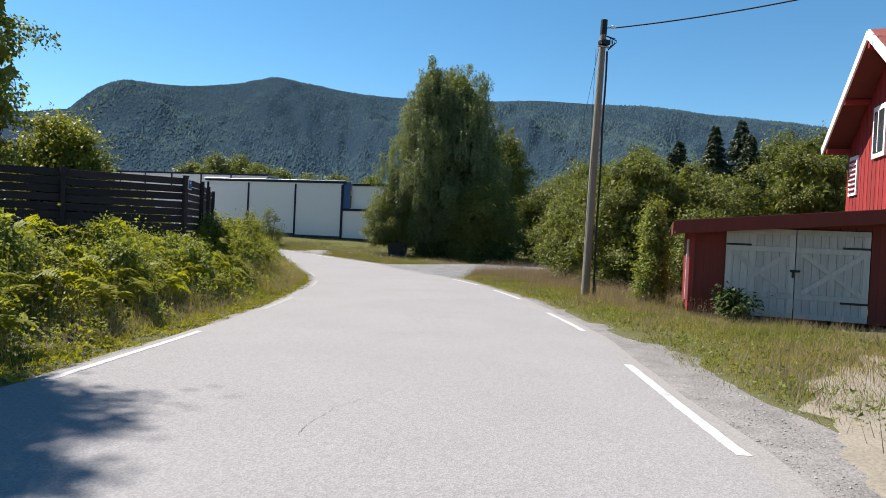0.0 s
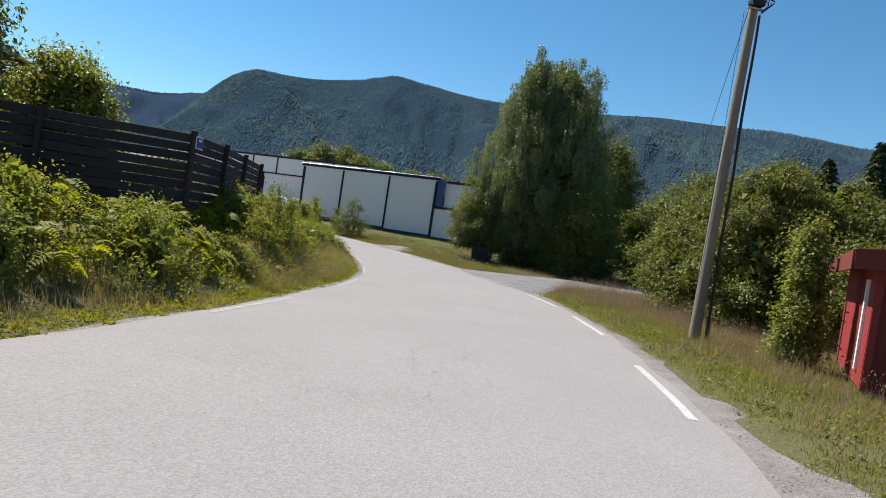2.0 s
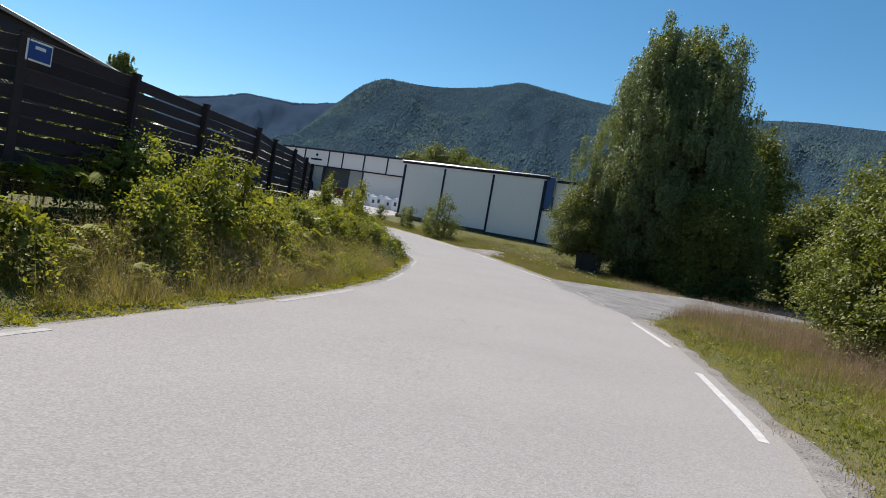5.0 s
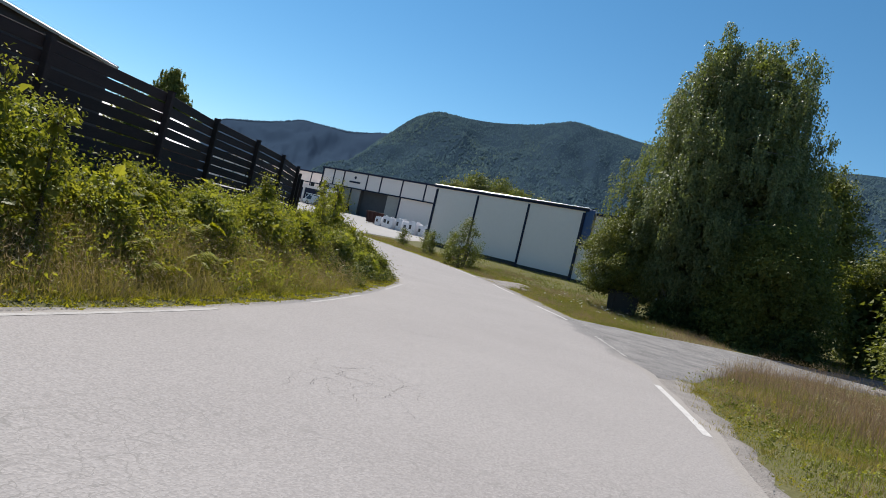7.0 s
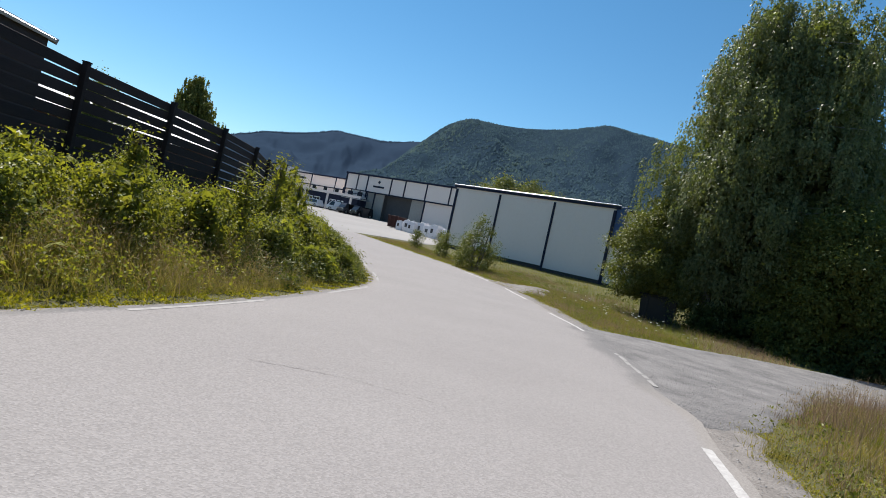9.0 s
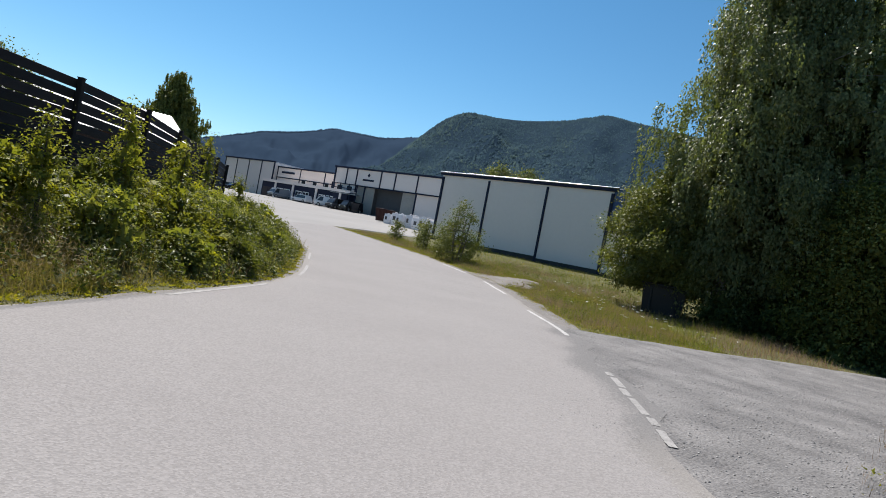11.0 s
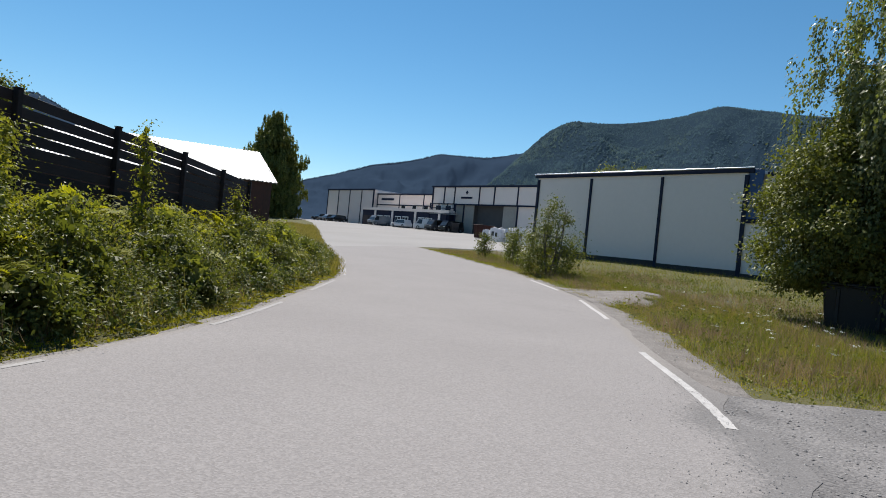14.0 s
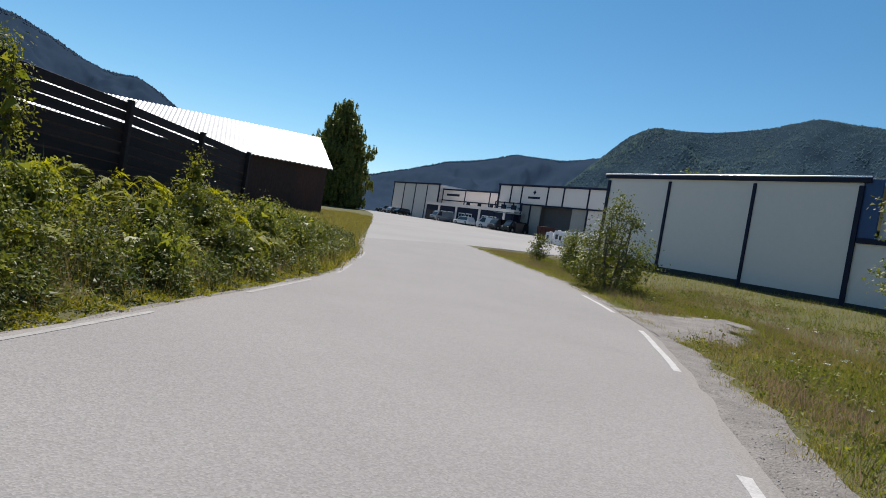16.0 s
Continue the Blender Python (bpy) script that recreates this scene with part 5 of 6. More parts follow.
BROAD = ((0, 0.15, 0.4, 0.7, 0.9, 1.0), (0.55, 0.85, 1.0, 0.85, 0.5, 0.12))
TALL = ((0, 0.1, 0.3, 0.55, 0.8, 0.93, 1.0), (0.6, 0.9, 1.0, 0.86, 0.52, 0.24, 0.05))
ROUND_TOP = ((0, 0.1, 0.3, 0.55, 0.8, 0.93, 1.0), (0.6, 0.9, 1.0, 0.92, 0.72, 0.46, 0.12))
BUSHY = ((0, 0.1, 0.35, 0.65, 0.88, 1.0), (0.75, 0.95, 1.0, 0.9, 0.55, 0.15))


def tree(name, x, y, height, radius, leaf, bark, label, category="tree", low=0.12, clumps=300, per=45, size=0.10, shape=BROAD, lump=0.22, stems=1, weep=0.0, spread_=0.34, seed=1, group="", trunk=None, stretch=(1, 1), core=True, fine=False, broad=0.85):
    g = np.random.default_rng(seed)
    ob = thing(name, pose(x, y, height_at(x, y) - 0.05), label, category, group)
    c = crown_points(clumps, height, low * height, radius, shape, lump, g)
    c[:, 0] *= stretch[0]
    c[:, 1] *= stretch[1]
    # trunks and limbs
    wood = []
    tr = trunk or height * 0.013 + 0.02
    heads = []
    for s in range(stems):
        a = 2 * np.pi * s / stems + g.uniform(0, 1)
        o = np.array([np.cos(a), np.sin(a)]) * (0.12 * radius if stems > 1 else 0)
        lean = np.array([np.cos(a), np.sin(a)]) * (radius * 0.35 if stems > 1 else radius * 0.06)
        t = np.linspace(0, 1, 8)
        p = np.stack([o[0] + lean[0] * t + 0.05 * radius * np.sin(t * 5 + s), o[1] + lean[1] * t + 0.05 * radius * np.cos(t * 4 + s), t * height * 0.80], 1)
        wood.append(tube_arrays(p, tr * (1 - 0.88 * t) / (1 if stems == 1 else 1.5), 7))
        heads.append(p)
    step = max(1, clumps // 70)
    for k in range(0, len(c), step):
        p = heads[k % len(heads)]
        q = c[k]
        j = int(np.clip(np.searchsorted(p[:, 2], q[2] - 0.25 * radius), 0, 7))
        b = p[j]
        m = b * 0.45 + q * 0.55 + np.array([0, 0, 0.06 * radius])
        wood.append(tube_arrays(np.stack([b, m, q]), [tr * 0.13, tr * 0.08, tr * 0.03], 5))
    v, f = joined(wood)
    link("trunk", np_mesh("trunk", v, f, True), bark, ob)
    # leaves
    n = len(c) * per
    at = np.repeat(c, per, 0)
    sp = spread_ * (0.6 + 0.8 * g.uniform(0, 1, len(c)))
    d = g.normal(size=(n, 3)) * np.repeat(sp, per)[:, None] * np.array([1, 1, 0.75])
    if weep:
        hang = g.uniform(0, 1, n) ** 1.2 * weep * np.repeat(g.uniform(0.3, 1.0, len(c)), per)
        strand = np.repeat(g.integers(4, 8, len(c)), per)
        ang = (g.integers(0, 99, n) % strand) * (2 * np.pi / strand) + np.repeat(g.uniform(0, 6, len(c)), per)
        d[:, 0] = np.cos(ang) * np.repeat(sp, per) * 0.8 + g.normal(0, 0.05, n)
        d[:, 1] = np.sin(ang) * np.repeat(sp, per) * 0.8 + g.normal(0, 0.05, n)
        d[:, 2] = d[:, 2] * 0.35 - hang
    base = at + d
    base[:, 2] = np.maximum(base[:, 2], 0.05)
    out = base * np.array([1, 1, 0]) / (radius + 1e-6)
    way = g.normal(size=(n, 3)) * 0.8 + unit(d) * 0.5 + out * 0.5 - np.array([0, 0, 0.35 + weep * 0.6])
    L = size * g.uniform(0.6, 1.3, n)
    face = unit(d) * 0.5 + out * 0.6 + np.array([0, 0, 0.9 - 0.5 * min(weep, 1.0)])
    v, f = leaf_arrays(base, way, L, L * broad, 0.1, g, not fine, face)
    # the dense inside of the crown: oversized leaves added to block light through it
    k = n // 11 if core else 40
    inner = crown_points(k, height * 0.92, low * height, radius * (0.66 * core if core else 0.3), shape, lump, g)
    inner[:, 0] *= stretch[0]
    inner[:, 1] *= stretch[1]
    m = len(inner)
    v2, f2 = leaf_arrays(inner, g.normal(size=(m, 3)), size * 3.6 * g.uniform(0.7, 1.3, m), size * 3.2, 0.1, g, not fine)
    v, f = joined([(v, f), (v2, f2)])
    link("crown", np_mesh("crown", v, f), leaf, ob)
    return ob


def spruce(x, y, height, radius, seed, label="dark green spruce among the broadleaf trees"):
    g = np.random.default_rng(seed)
    ob = thing("spruce", pose(x, y, height_at(x, y) - 0.1), label, "tree", "spruces behind the bushes")
    v, f = tube_arrays([(0, 0, 0), (0, 0, height * 0.5), (0, 0, height)], [height * 0.016, height * 0.01, 0.01], 7)
    link("trunk", np_mesh("trunk", v, f, True), BARK, ob)
    n = 420
    h = g.uniform(0.06, 0.99, n) ** 0.9
    a = g.uniform(0, 6.283, n)
    r = radius * (1 - h) ** 0.85 * g.uniform(0.75, 1.15, n) + 0.05
    k = 26
    t = np.tile(np.linspace(0.15, 1, k), n)
    A, Hh, R = np.repeat(a, k), np.repeat(h, k), np.repeat(r, k)
    base = np.stack([np.cos(A) * R * t, np.sin(A) * R * t, Hh * height - 0.32 * R * t + 0.12 * R * t * t], 1) + g.normal(0, 0.03, (n * k, 3))
    side = np.where(np.arange(n * k) % 2, 1.0, -1.0) * g.uniform(0.5, 1.1, n * k)
    way = np.stack([np.cos(A + side), np.sin(A + side), g.uniform(-0.7, -0.1, n * k)], 1)
    L = (0.12 + 0.22 * (1 - t) * R / max(radius, 0.1)) * 1.4
    v, f = leaf_arrays(base, way, L, L * 0.45, 0.2, g, True)
    link("crown", np_mesh("crown", v, f), NEEDLES, ob)
    return ob


# the tall weeping birches by the bin
tree("birch", -1.2, 53.3, 16.4, 3.3, LEAF_BIRCH, BIRCH_BARK, "tall weeping birch with hanging leafy twigs", low=0.12, clumps=640, per=165, size=0.098, shape=TALL, lump=0.40, weep=2.4, spread_=0.26, seed=11, stems=3, core=0.75, group="birches by the side road")
tree("birch", 1.2, 54.4, 16.2, 4.2, LEAF_BIRCH, BIRCH_BARK, "tall dark birch with dense drooping crown", low=0.05, clumps=640, per=150, size=0.108, shape=ROUND_TOP, lump=0.28, weep=1.9, spread_=0.34, seed=12, stems=2, group="birches by the side road")
tree("willow_bush", -3.55, 53.4, 6.8, 2.5, LEAF_BUSH, BARK, "rounded leafy willow bush under the birches", "bush", low=0.14, clumps=360, per=165, size=0.085, shape=((0, 0.2, 0.45, 0.68, 0.86, 1.0), (0.72, 1.0, 0.95, 0.62, 0.32, 0.08)), lump=0.30, spread_=0.22, seed=13, stems=4)
tree("birch", 2.7, 57.0, 12.5, 2.9, LEAF_BIRCH, BIRCH_BARK, "drooping birch standing behind the others", low=0.05, clumps=360, per=110, size=0.12, shape=ROUND_TOP, lump=0.3, weep=1.5, spread_=0.32, seed=19, stems=2, group="birches by the side road")
tree("alder", 3.5, 50.8, 6.4, 2.7, LEAF_BUSH, BARK, "dark alder in the shade of the birches", low=0.02, clumps=330, per=130, size=0.10, shape=BUSHY, seed=14, stems=3)
tree("alder", 9.2, 42.8, 7.0, 2.2, LEAF_BUSH, BARK, "leafy alder beside the gravel side road", low=0.02, clumps=260, per=100, size=0.13, shape=BUSHY, lump=0.35, seed=16, stems=3)
tree("alder", 10.2, 41.2, 5.6, 2.3, LEAF_BUSH, BARK, "low alder at the edge of the thicket", low=0.02, clumps=180, per=90, size=0.12, shape=BUSHY, lump=0.4, seed=17, stems=3)
tree("alder", 9.4, 56.6, 6.8, 2.9, LEAF_BUSH, BARK, "spreading alder beyond the gravel side road", low=0.02, clumps=240, per=90, size=0.15, shape=BUSHY, lump=0.4, seed=18, stems=3)
tree("birch", 7.6, 74.0, 13.5, 3.2, LEAF_BUSH, BIRCH_BARK, "slender birch behind the side road", low=0.1, clumps=300, per=60, size=0.18, shape=TALL, seed=15)
# low bushes whose leaf colour already holds shade under the birches
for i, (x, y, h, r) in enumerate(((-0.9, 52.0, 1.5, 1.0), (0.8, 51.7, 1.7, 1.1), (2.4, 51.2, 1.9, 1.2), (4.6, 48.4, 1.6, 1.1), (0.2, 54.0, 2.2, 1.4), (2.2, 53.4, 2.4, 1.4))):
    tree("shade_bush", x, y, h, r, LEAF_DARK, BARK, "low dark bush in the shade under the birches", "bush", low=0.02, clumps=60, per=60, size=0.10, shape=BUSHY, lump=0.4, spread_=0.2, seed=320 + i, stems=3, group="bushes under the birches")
# thicket behind the power pole
for i, (x, y, h, r) in enumerate(((7.2, 31.0, 5.2, 2.0), (7.9, 27.6, 5.7, 2.3), (10.2, 27.8, 5.4, 2.3), (8.6, 31.5, 5.9, 2.4), (12.9, 30.5, 5.3, 2.3), (7.7, 35.2, 6.0, 2.1), (9.7, 24.4, 3.1, 1.2), (15.6, 28.5, 7.1, 2.3))):
    tree("willow", x, y, h, r, LEAF_BUSH, BARK, "leafy willow in the thicket behind the pole", "bush", low=0.04, clumps=120, per=230, size=0.085, shape=BUSHY, lump=0.55, spread_=0.2, seed=30 + i, stems=4, group="roadside thicket")
tree("sapling", 5.75, 18.3, 2.85, 0.36, LEAF_BANK, BARK, "bright green sapling beside the red shed", "bush", low=0.02, clumps=130, per=90, size=0.06, shape=TALL, lump=0.35, spread_=0.12, seed=41, stems=3)
tree("shrub", 6.35, 14.85, 0.8, 0.40, LEAF_DARK, BARK, "dark leafy shrub before the shed door", "bush", low=0.15, clumps=30, per=24, size=0.085, shape=BROAD, spread_=0.10, seed=42, stems=3, core=False)
for i, (x, y, h, r, k) in enumerate(((19.2, 37.4, 8.6, 2.0, 0), (14.1, 39.5, 8.4, 2.7, 1), (15.9, 38.8, 8.5, 2.7, 1), (21.4, 36.6, 8.8, 2.4, 0), (26, 43, 9.2, 3.0, 0), (13.2, 44, 8.4, 2.4, 0), (28, 38, 7.6, 2.8, 0), (17.2, 38.2, 9.6, 2.8, 1), (15.0, 36.6, 8.8, 2.3, 1), (16.4, 35.4, 8.2, 2.2, 1), (12.8, 37.0, 7.3, 2.0, 1))):
    if k:
        spruce(x, y, h, r, 60 + i)
    else:
        tree("birch", x, y, h, r, LEAF_BUSH, BIRCH_BARK, "birch in the wood behind the thicket", low=0.05, clumps=240, per=80, size=0.13, shape=BROAD, lump=0.3, seed=60 + i, group="wood behind the thicket")
# behind the fence
tree("birch", -11.9, 16.3, 9.2, 1.7, LEAF_BANK, BIRCH_BARK, "leafy birch overhanging the slat fence", low=0.15, clumps=270, per=75, size=0.09, shape=BROAD, lump=0.5, weep=0.5, spread_=0.26, seed=71)
tree("rowan", -10.5, 18.9, 3.85, 1.2, LEAF_LIGHT, BARK, "bright rowan sapling behind the fence", low=0.3, clumps=150, per=90, size=0.08, shape=BROAD, seed=72, spread_=0.18, lump=0.4)
for i, (x, y, h, r) in enumerate(((-10.2, 9.7, 11.6, 1.15), (-10.9, 8.3, 12.0, 1.1))):
    tree("birch", x, y, h, r, LEAF_LIGHT, BIRCH_BARK, "young birch on the bank beside the road", low=0.6, clumps=120, per=150, size=0.13, shape=BROAD, seed=73 + i, lump=0.75, spread_=0.20, group="birches on the bank")
tree("poplar", -115.0, 119.5, 23.0, 7.4, LEAF_BUSH, BARK, "tall dark tree beyond the end of the barn", low=0.02, clumps=520, per=120, size=0.36, shape=((0, 0.1, 0.3, 0.55, 0.75, 0.9, 1.0), (0.85, 1.0, 0.95, 0.78, 0.52, 0.28, 0.05)), lump=0.42, weep=1.5, spread_=0.8, seed=76)
for i, (x, y, h, r) in enumerate(((-9.7, 19.0, 1.9, 0.9), (-12.0, 17.6, 1.8, 1.0), (-10.1, 22.4, 1.9, 1.0), (-14.5, 16.6, 2.0, 1.0), (-10.9, 25.2, 1.7, 0.9), (-11.5, 20.5, 2.0, 1.0))):
    tree("garden_shrub", x, y, h, r, LEAF_BUSH, BARK, "dense garden shrub close behind the fence", "shrub", low=0.02, clumps=80, per=50, size=0.09, shape=BUSHY, lump=0.3, spread_=0.18, seed=260 + i, stems=3, group="shrubs behind the fence")
tree("birch", -28.4, 41.2, 5.2, 1.4, LEAF_BUSH, BIRCH_BARK, "small dark birch behind the slat fence", low=0.1, clumps=110, per=60, size=0.10, shape=BROAD, lump=0.35, spread_=0.24, seed=78)
# saplings before the factory
tree("alder_sapling", -15.0, 58.0, 3.75, 1.35, LEAF_BUSH, BARK, "young alder standing before the factory wall", "bush", low=0.03, clumps=120, per=60, size=0.08, shape=((0, 0.2, 0.45, 0.7, 0.88, 1.0), (0.7, 1.0, 0.85, 0.5, 0.22, 0.06)), lump=0.4, spread_=0.17, seed=81, stems=5, core=False)
for i, (x, y, h) in enumerate(((-19.5, 62.6, 2.2), (-20.8, 64.2, 1.9), (-24.0, 66.4, 1.7), (-18.2, 63.5, 2.4))):
    tree("alder_sapling", x, y, h, 0.5, LEAF_BUSH, BARK, "small alder sapling on the grass strip", "bush", low=0.03, clumps=44, per=40, size=0.07, spread_=0.14, lump=0.4, core=False, seed=82 + i, stems=2, group="saplings on the grass strip")
# woods at the foot of the hill
for i, (az, r, h) in enumerate(((-19, 150, 12), (-17.2, 156, 13), (-15.6, 150, 11.5), (-13.8, 160, 11), (-21, 165, 12), (-9, 150, 10), (-6, 152, 10), (-11.5, 170, 11), (-2, 140, 11), (-52, 150, 9), (-49.5, 165, 10))):
    x, y = r * math.sin(radians(az)), r * math.cos(radians(az))
    tree("birch", x, y, h * 1.12, 4.4, LEAF_BUSH, BARK, "round leafy tree beyond the factory roof", low=0.05, clumps=150, per=60, size=0.36, spread_=0.7, seed=100 + i, group="trees beyond the factory")

# ---- bank and verge growth ----


def scatter(n, line, side, s, s0, s1, d0, d1, g, power=1.0):
    """Random points beside a line: distance along it and away from it (to its left)."""
    q = g.uniform(s0, s1, n)
    d = d0 + (d1 - d0) * g.uniform(0, 1, n) ** power
    p = np.stack([np.interp(q, s, line[:, i]) for i in (0, 1)], 1)
    nn = np.stack([np.interp(q, s, side[:, i]) for i in (0, 1)], 1)
    p = p + nn * d[:, None]
    return np.column_stack([p, land(p[:, 0], p[:, 1])]), d


L0, L1 = s_at(LEFT, LEFT_S, -6), s_at(LEFT, LEFT_S, 56)
R0, R1 = s_at(RIGHT, RIGHT_S, -4), s_at(RIGHT, RIGHT_S, 69)


def grass(name, pts, h, w, lean, mat, label):
    h = h * (0.95 + 0.35 * wave(pts[:, 0], pts[:, 1], 2.9, 7.0) + 0.3 * wave(pts[:, 0], pts[:, 1], 7.3, 3.0))
    v, f = blade_arrays(pts, h, w, lean)
    link(name, np_mesh(name, v, f), mat, None, label, "grass", kind="stuff")


def grass_mix(name, p, d, h, width, dry, label):
    """Grass in drifts: green where it is damp, straw where it is not."""
    k = wave(p[:, 0] * 1.7, p[:, 1] * 1.3, 0.9, 5.0) + 0.6 * wave(p[:, 0], p[:, 1], 3.1, 1.0) + rng.normal(0, 0.35, len(p)) > dry - 0.25
    for mat, sel, nm, lab in ((GRASS, k, name, label), (GRASS_GREEN, ~k, name + "_green", "short green grass between the straw")):
        grass(nm, p[sel], h[sel], width, rng.uniform(0.1, 0.8, sel.sum()), mat, lab)


p, d = scatter(70000, LEFT, LEFT_N, LEFT_S, L0, L1, 0.14, 1.9, rng, 1.0)
grass_mix("bank_grass", p, d, rng.uniform(0.05, 0.30, len(p)) * np.clip(1.1 * d - 0.1, 0.12, 1.2), 0.009, -0.2, "mixed straw-coloured grass on the bank")
p, d = scatter(16000, LEFT, LEFT_N, LEFT_S, L0, L1, 0.5, 2.6, rng)
p = p[wave(p[:, 0] * 1.6, p[:, 1], 0.8, 2.0) + rng.normal(0, 0.3, len(p)) > 0.0]
grass("bank_seed_grass", p, rng.uniform(0.2, 0.5, len(p)), 0.006, rng.uniform(0.2, 0.9, len(p)), GRASS_DRY, "dry seeding grass on the bank")
# a belt of taller straw between road and shrubs, leaning with the wind, with pale seed heads
p, d = scatter(30000, LEFT, LEFT_N, LEFT_S, s_at(LEFT, LEFT_S, 17), s_at(LEFT, LEFT_S, 32), 0.5, 2.1, rng, 0.9)
p = p[fractal(p[:, 0] * 0.9, p[:, 1] * 0.55, 61) + rng.normal(0, 0.3, len(p)) > -0.25]
h = rng.uniform(0.22, 0.62, len(p)) * np.clip(0.35 + 0.5 * np.abs(offset(p[:, 0], p[:, 1], LEFT, LEFT_N)), 0.4, 1.1)
grass("bank_straw", p, h, 0.006, rng.uniform(0.2, 1.0, len(p)), GRASS, "leaning straw-coloured grass below the shrubs")
m = rng.uniform(0, 1, len(p)) < 0.3
q = np.repeat(p[m] + np.stack([0 * h[m], 0 * h[m], h[m] * 0.8], 1), 2, 0) + rng.normal(0, 1, (2 * m.sum(), 3)) * np.array([0.12, 0.12, 0.06])
v, f = leaf_arrays(q, rng.normal(size=(len(q), 3)) * 0.6 + np.array([0, 0, 0.7]), rng.uniform(0.03, 0.09, len(q)), 0.008, 0.2, rng, True)
link("bank_seed_heads", np_mesh("bank_seed_heads", v, f), GRASS_SEED, None, "pale brown seed heads in the bank grass", "grass", kind="stuff")
p, d = scatter(52000, LEFT, LEFT_N, LEFT_S, L0, L1, 0.12, 0.85, rng, 1.3)
v, f = leaf_arrays(p + np.array([0, 0, 0.02]), rng.normal(size=(len(p), 3)) + np.array([0, 0, 1.0]), rng.uniform(0.02, 0.07, len(p)), 0.030, 0.3, rng, True)
link("bank_edge_herbs", np_mesh("bank_edge_herbs", v, f), GRASS_LOW, None, "low yellow-green herbs along the road edge", "herbs", kind="stuff")


EDGE_A, EDGE_B = along(SIDE_A, 160), along(SIDE_B, 160)
EDGE_AN, EDGE_BN = normals_of(EDGE_A), normals_of(EDGE_B)


def off_side_road(p, margin=0.0):
    """True where no gravel lies: clear of the side road and the bare track."""
    da, db = -offset(p[:, 0], p[:, 1], EDGE_A, EDGE_AN), offset(p[:, 0], p[:, 1], EDGE_B, EDGE_BN)
    gap = np.maximum(da, db)
    if margin:
        return np.clip(gap / margin, 0.2, 1.0)
    ok = gap > 0.2 + rng.normal(0, 0.12, len(p))
    a, b = np.array([-10.1, 51.2]), np.array([-9.7, 54.8])
    t = np.clip(((p[:, :2] - a) @ (b - a)) / ((b - a) @ (b - a)), 0, 1)
    ok &= np.linalg.norm(p[:, :2] - (a + t[:, None] * (b - a)), axis=1) > 1.0 + 0.5 * wave(p[:, 0] * 2, p[:, 1], 2.3) + rng.normal(0, 0.3, len(p))
    u = np.array([0.60, 0.80])
    w = p[:, :2] - np.array([3.7, 4.0])
    q, r = w @ u, w @ np.array([u[1], -u[0]])
    ok &= ~((q > -1.5) & (q < 6.0) & (np.abs(r + 0.55) < 1.15 + 0.25 * np.sin(q * 2.1) + rng.normal(0, 0.22, len(p))) & (rng.uniform(0, 1, len(p)) < 0.80))
    return ok


p, d = scatter(270000, RIGHT, -RIGHT_N, RIGHT_S, R0, R1, 0.5, 4.8, rng, 1.1)
k = off_side_road(p) & (d > np.interp(p[:, 1], RIGHT[:, 1], SHOULDER) - 0.05 + rng.normal(0, 0.22, len(p)))
p, d = p[k], d[k]
grass_mix("verge_grass", p, d, rng.uniform(0.04, 0.19, len(p)) * np.clip(0.5 * d - 0.1, 0.15, 1.3) * off_side_road(p, 1.2), 0.009, 0.0, "tufty straw-coloured verge grass")
p, d = scatter(60000, RIGHT, -RIGHT_N, RIGHT_S, R0, R1, 1.0, 5.5, rng)
k = off_side_road(p) & (wave(p[:, 0] * 1.5, p[:, 1], 0.9, 3.0) + rng.normal(0, 0.35, len(p)) > 0.0)
p = p[k]
grass("verge_seed_grass", p, rng.uniform(0.16, 0.40, len(p)) * off_side_road(p, 1.5), 0.007, rng.uniform(0.1, 0.7, len(p)), GRASS_DRY, "tall dry seeding grass on the verge")
p, d = scatter(60000, RIGHT, -RIGHT_N, RIGHT_S, R0, R1, 0.6, 4.4, rng, 1.3)
k = off_side_road(p) & (d > np.interp(p[:, 1], RIGHT[:, 1], SHOULDER) + rng.normal(0, 0.15, len(p))) & (wave(p[:, 0] * 1.2, p[:, 1], 1.4, 0.5) > -0.35)
p = p[k]
v, f = leaf_arrays(p + np.array([0, 0, 0.02]), rng.normal(size=(len(p), 3)) + np.array([0, 0, 1.2]), rng.uniform(0.02, 0.05, len(p)), 0.016, 0.3, rng, True)
link("verge_herbs", np_mesh("verge_herbs", v, f), GRASS_LOW, None, "low yellow-green herbs beside the shoulder", "herbs", kind="stuff")
# tufts that creep over the edge of the shoulder
c, d = scatter(1150, RIGHT, -RIGHT_N, RIGHT_S, R0, s_at(RIGHT, RIGHT_S, 56), 0.2, 2.4, rng)
edge = np.interp(c[:, 1], RIGHT[:, 1], SHOULDER)
c = c[(np.abs(d - edge + 0.02) < 0.22) & ((c[:, 1] > 24) | (rng.uniform(0, 1, len(c)) < 0.5)) & (off_side_road(c, 0.5) > 0.6)]
p = np.repeat(c, 46, 0) + rng.normal(0, 0.085, (len(c) * 46, 3)) * np.array([1, 1, 0])
p[:, 2] = np.maximum(land(p[:, 0], p[:, 1]), profile(p[:, 1]) - 0.03)
m = rng.uniform(0, 1, len(p)) < 0.5
v, f = leaf_arrays(p[m], rng.normal(size=(m.sum(), 3)) + np.array([0, 0, 0.9]), rng.uniform(0.02, 0.055, m.sum()), 0.018, 0.3, rng, True)
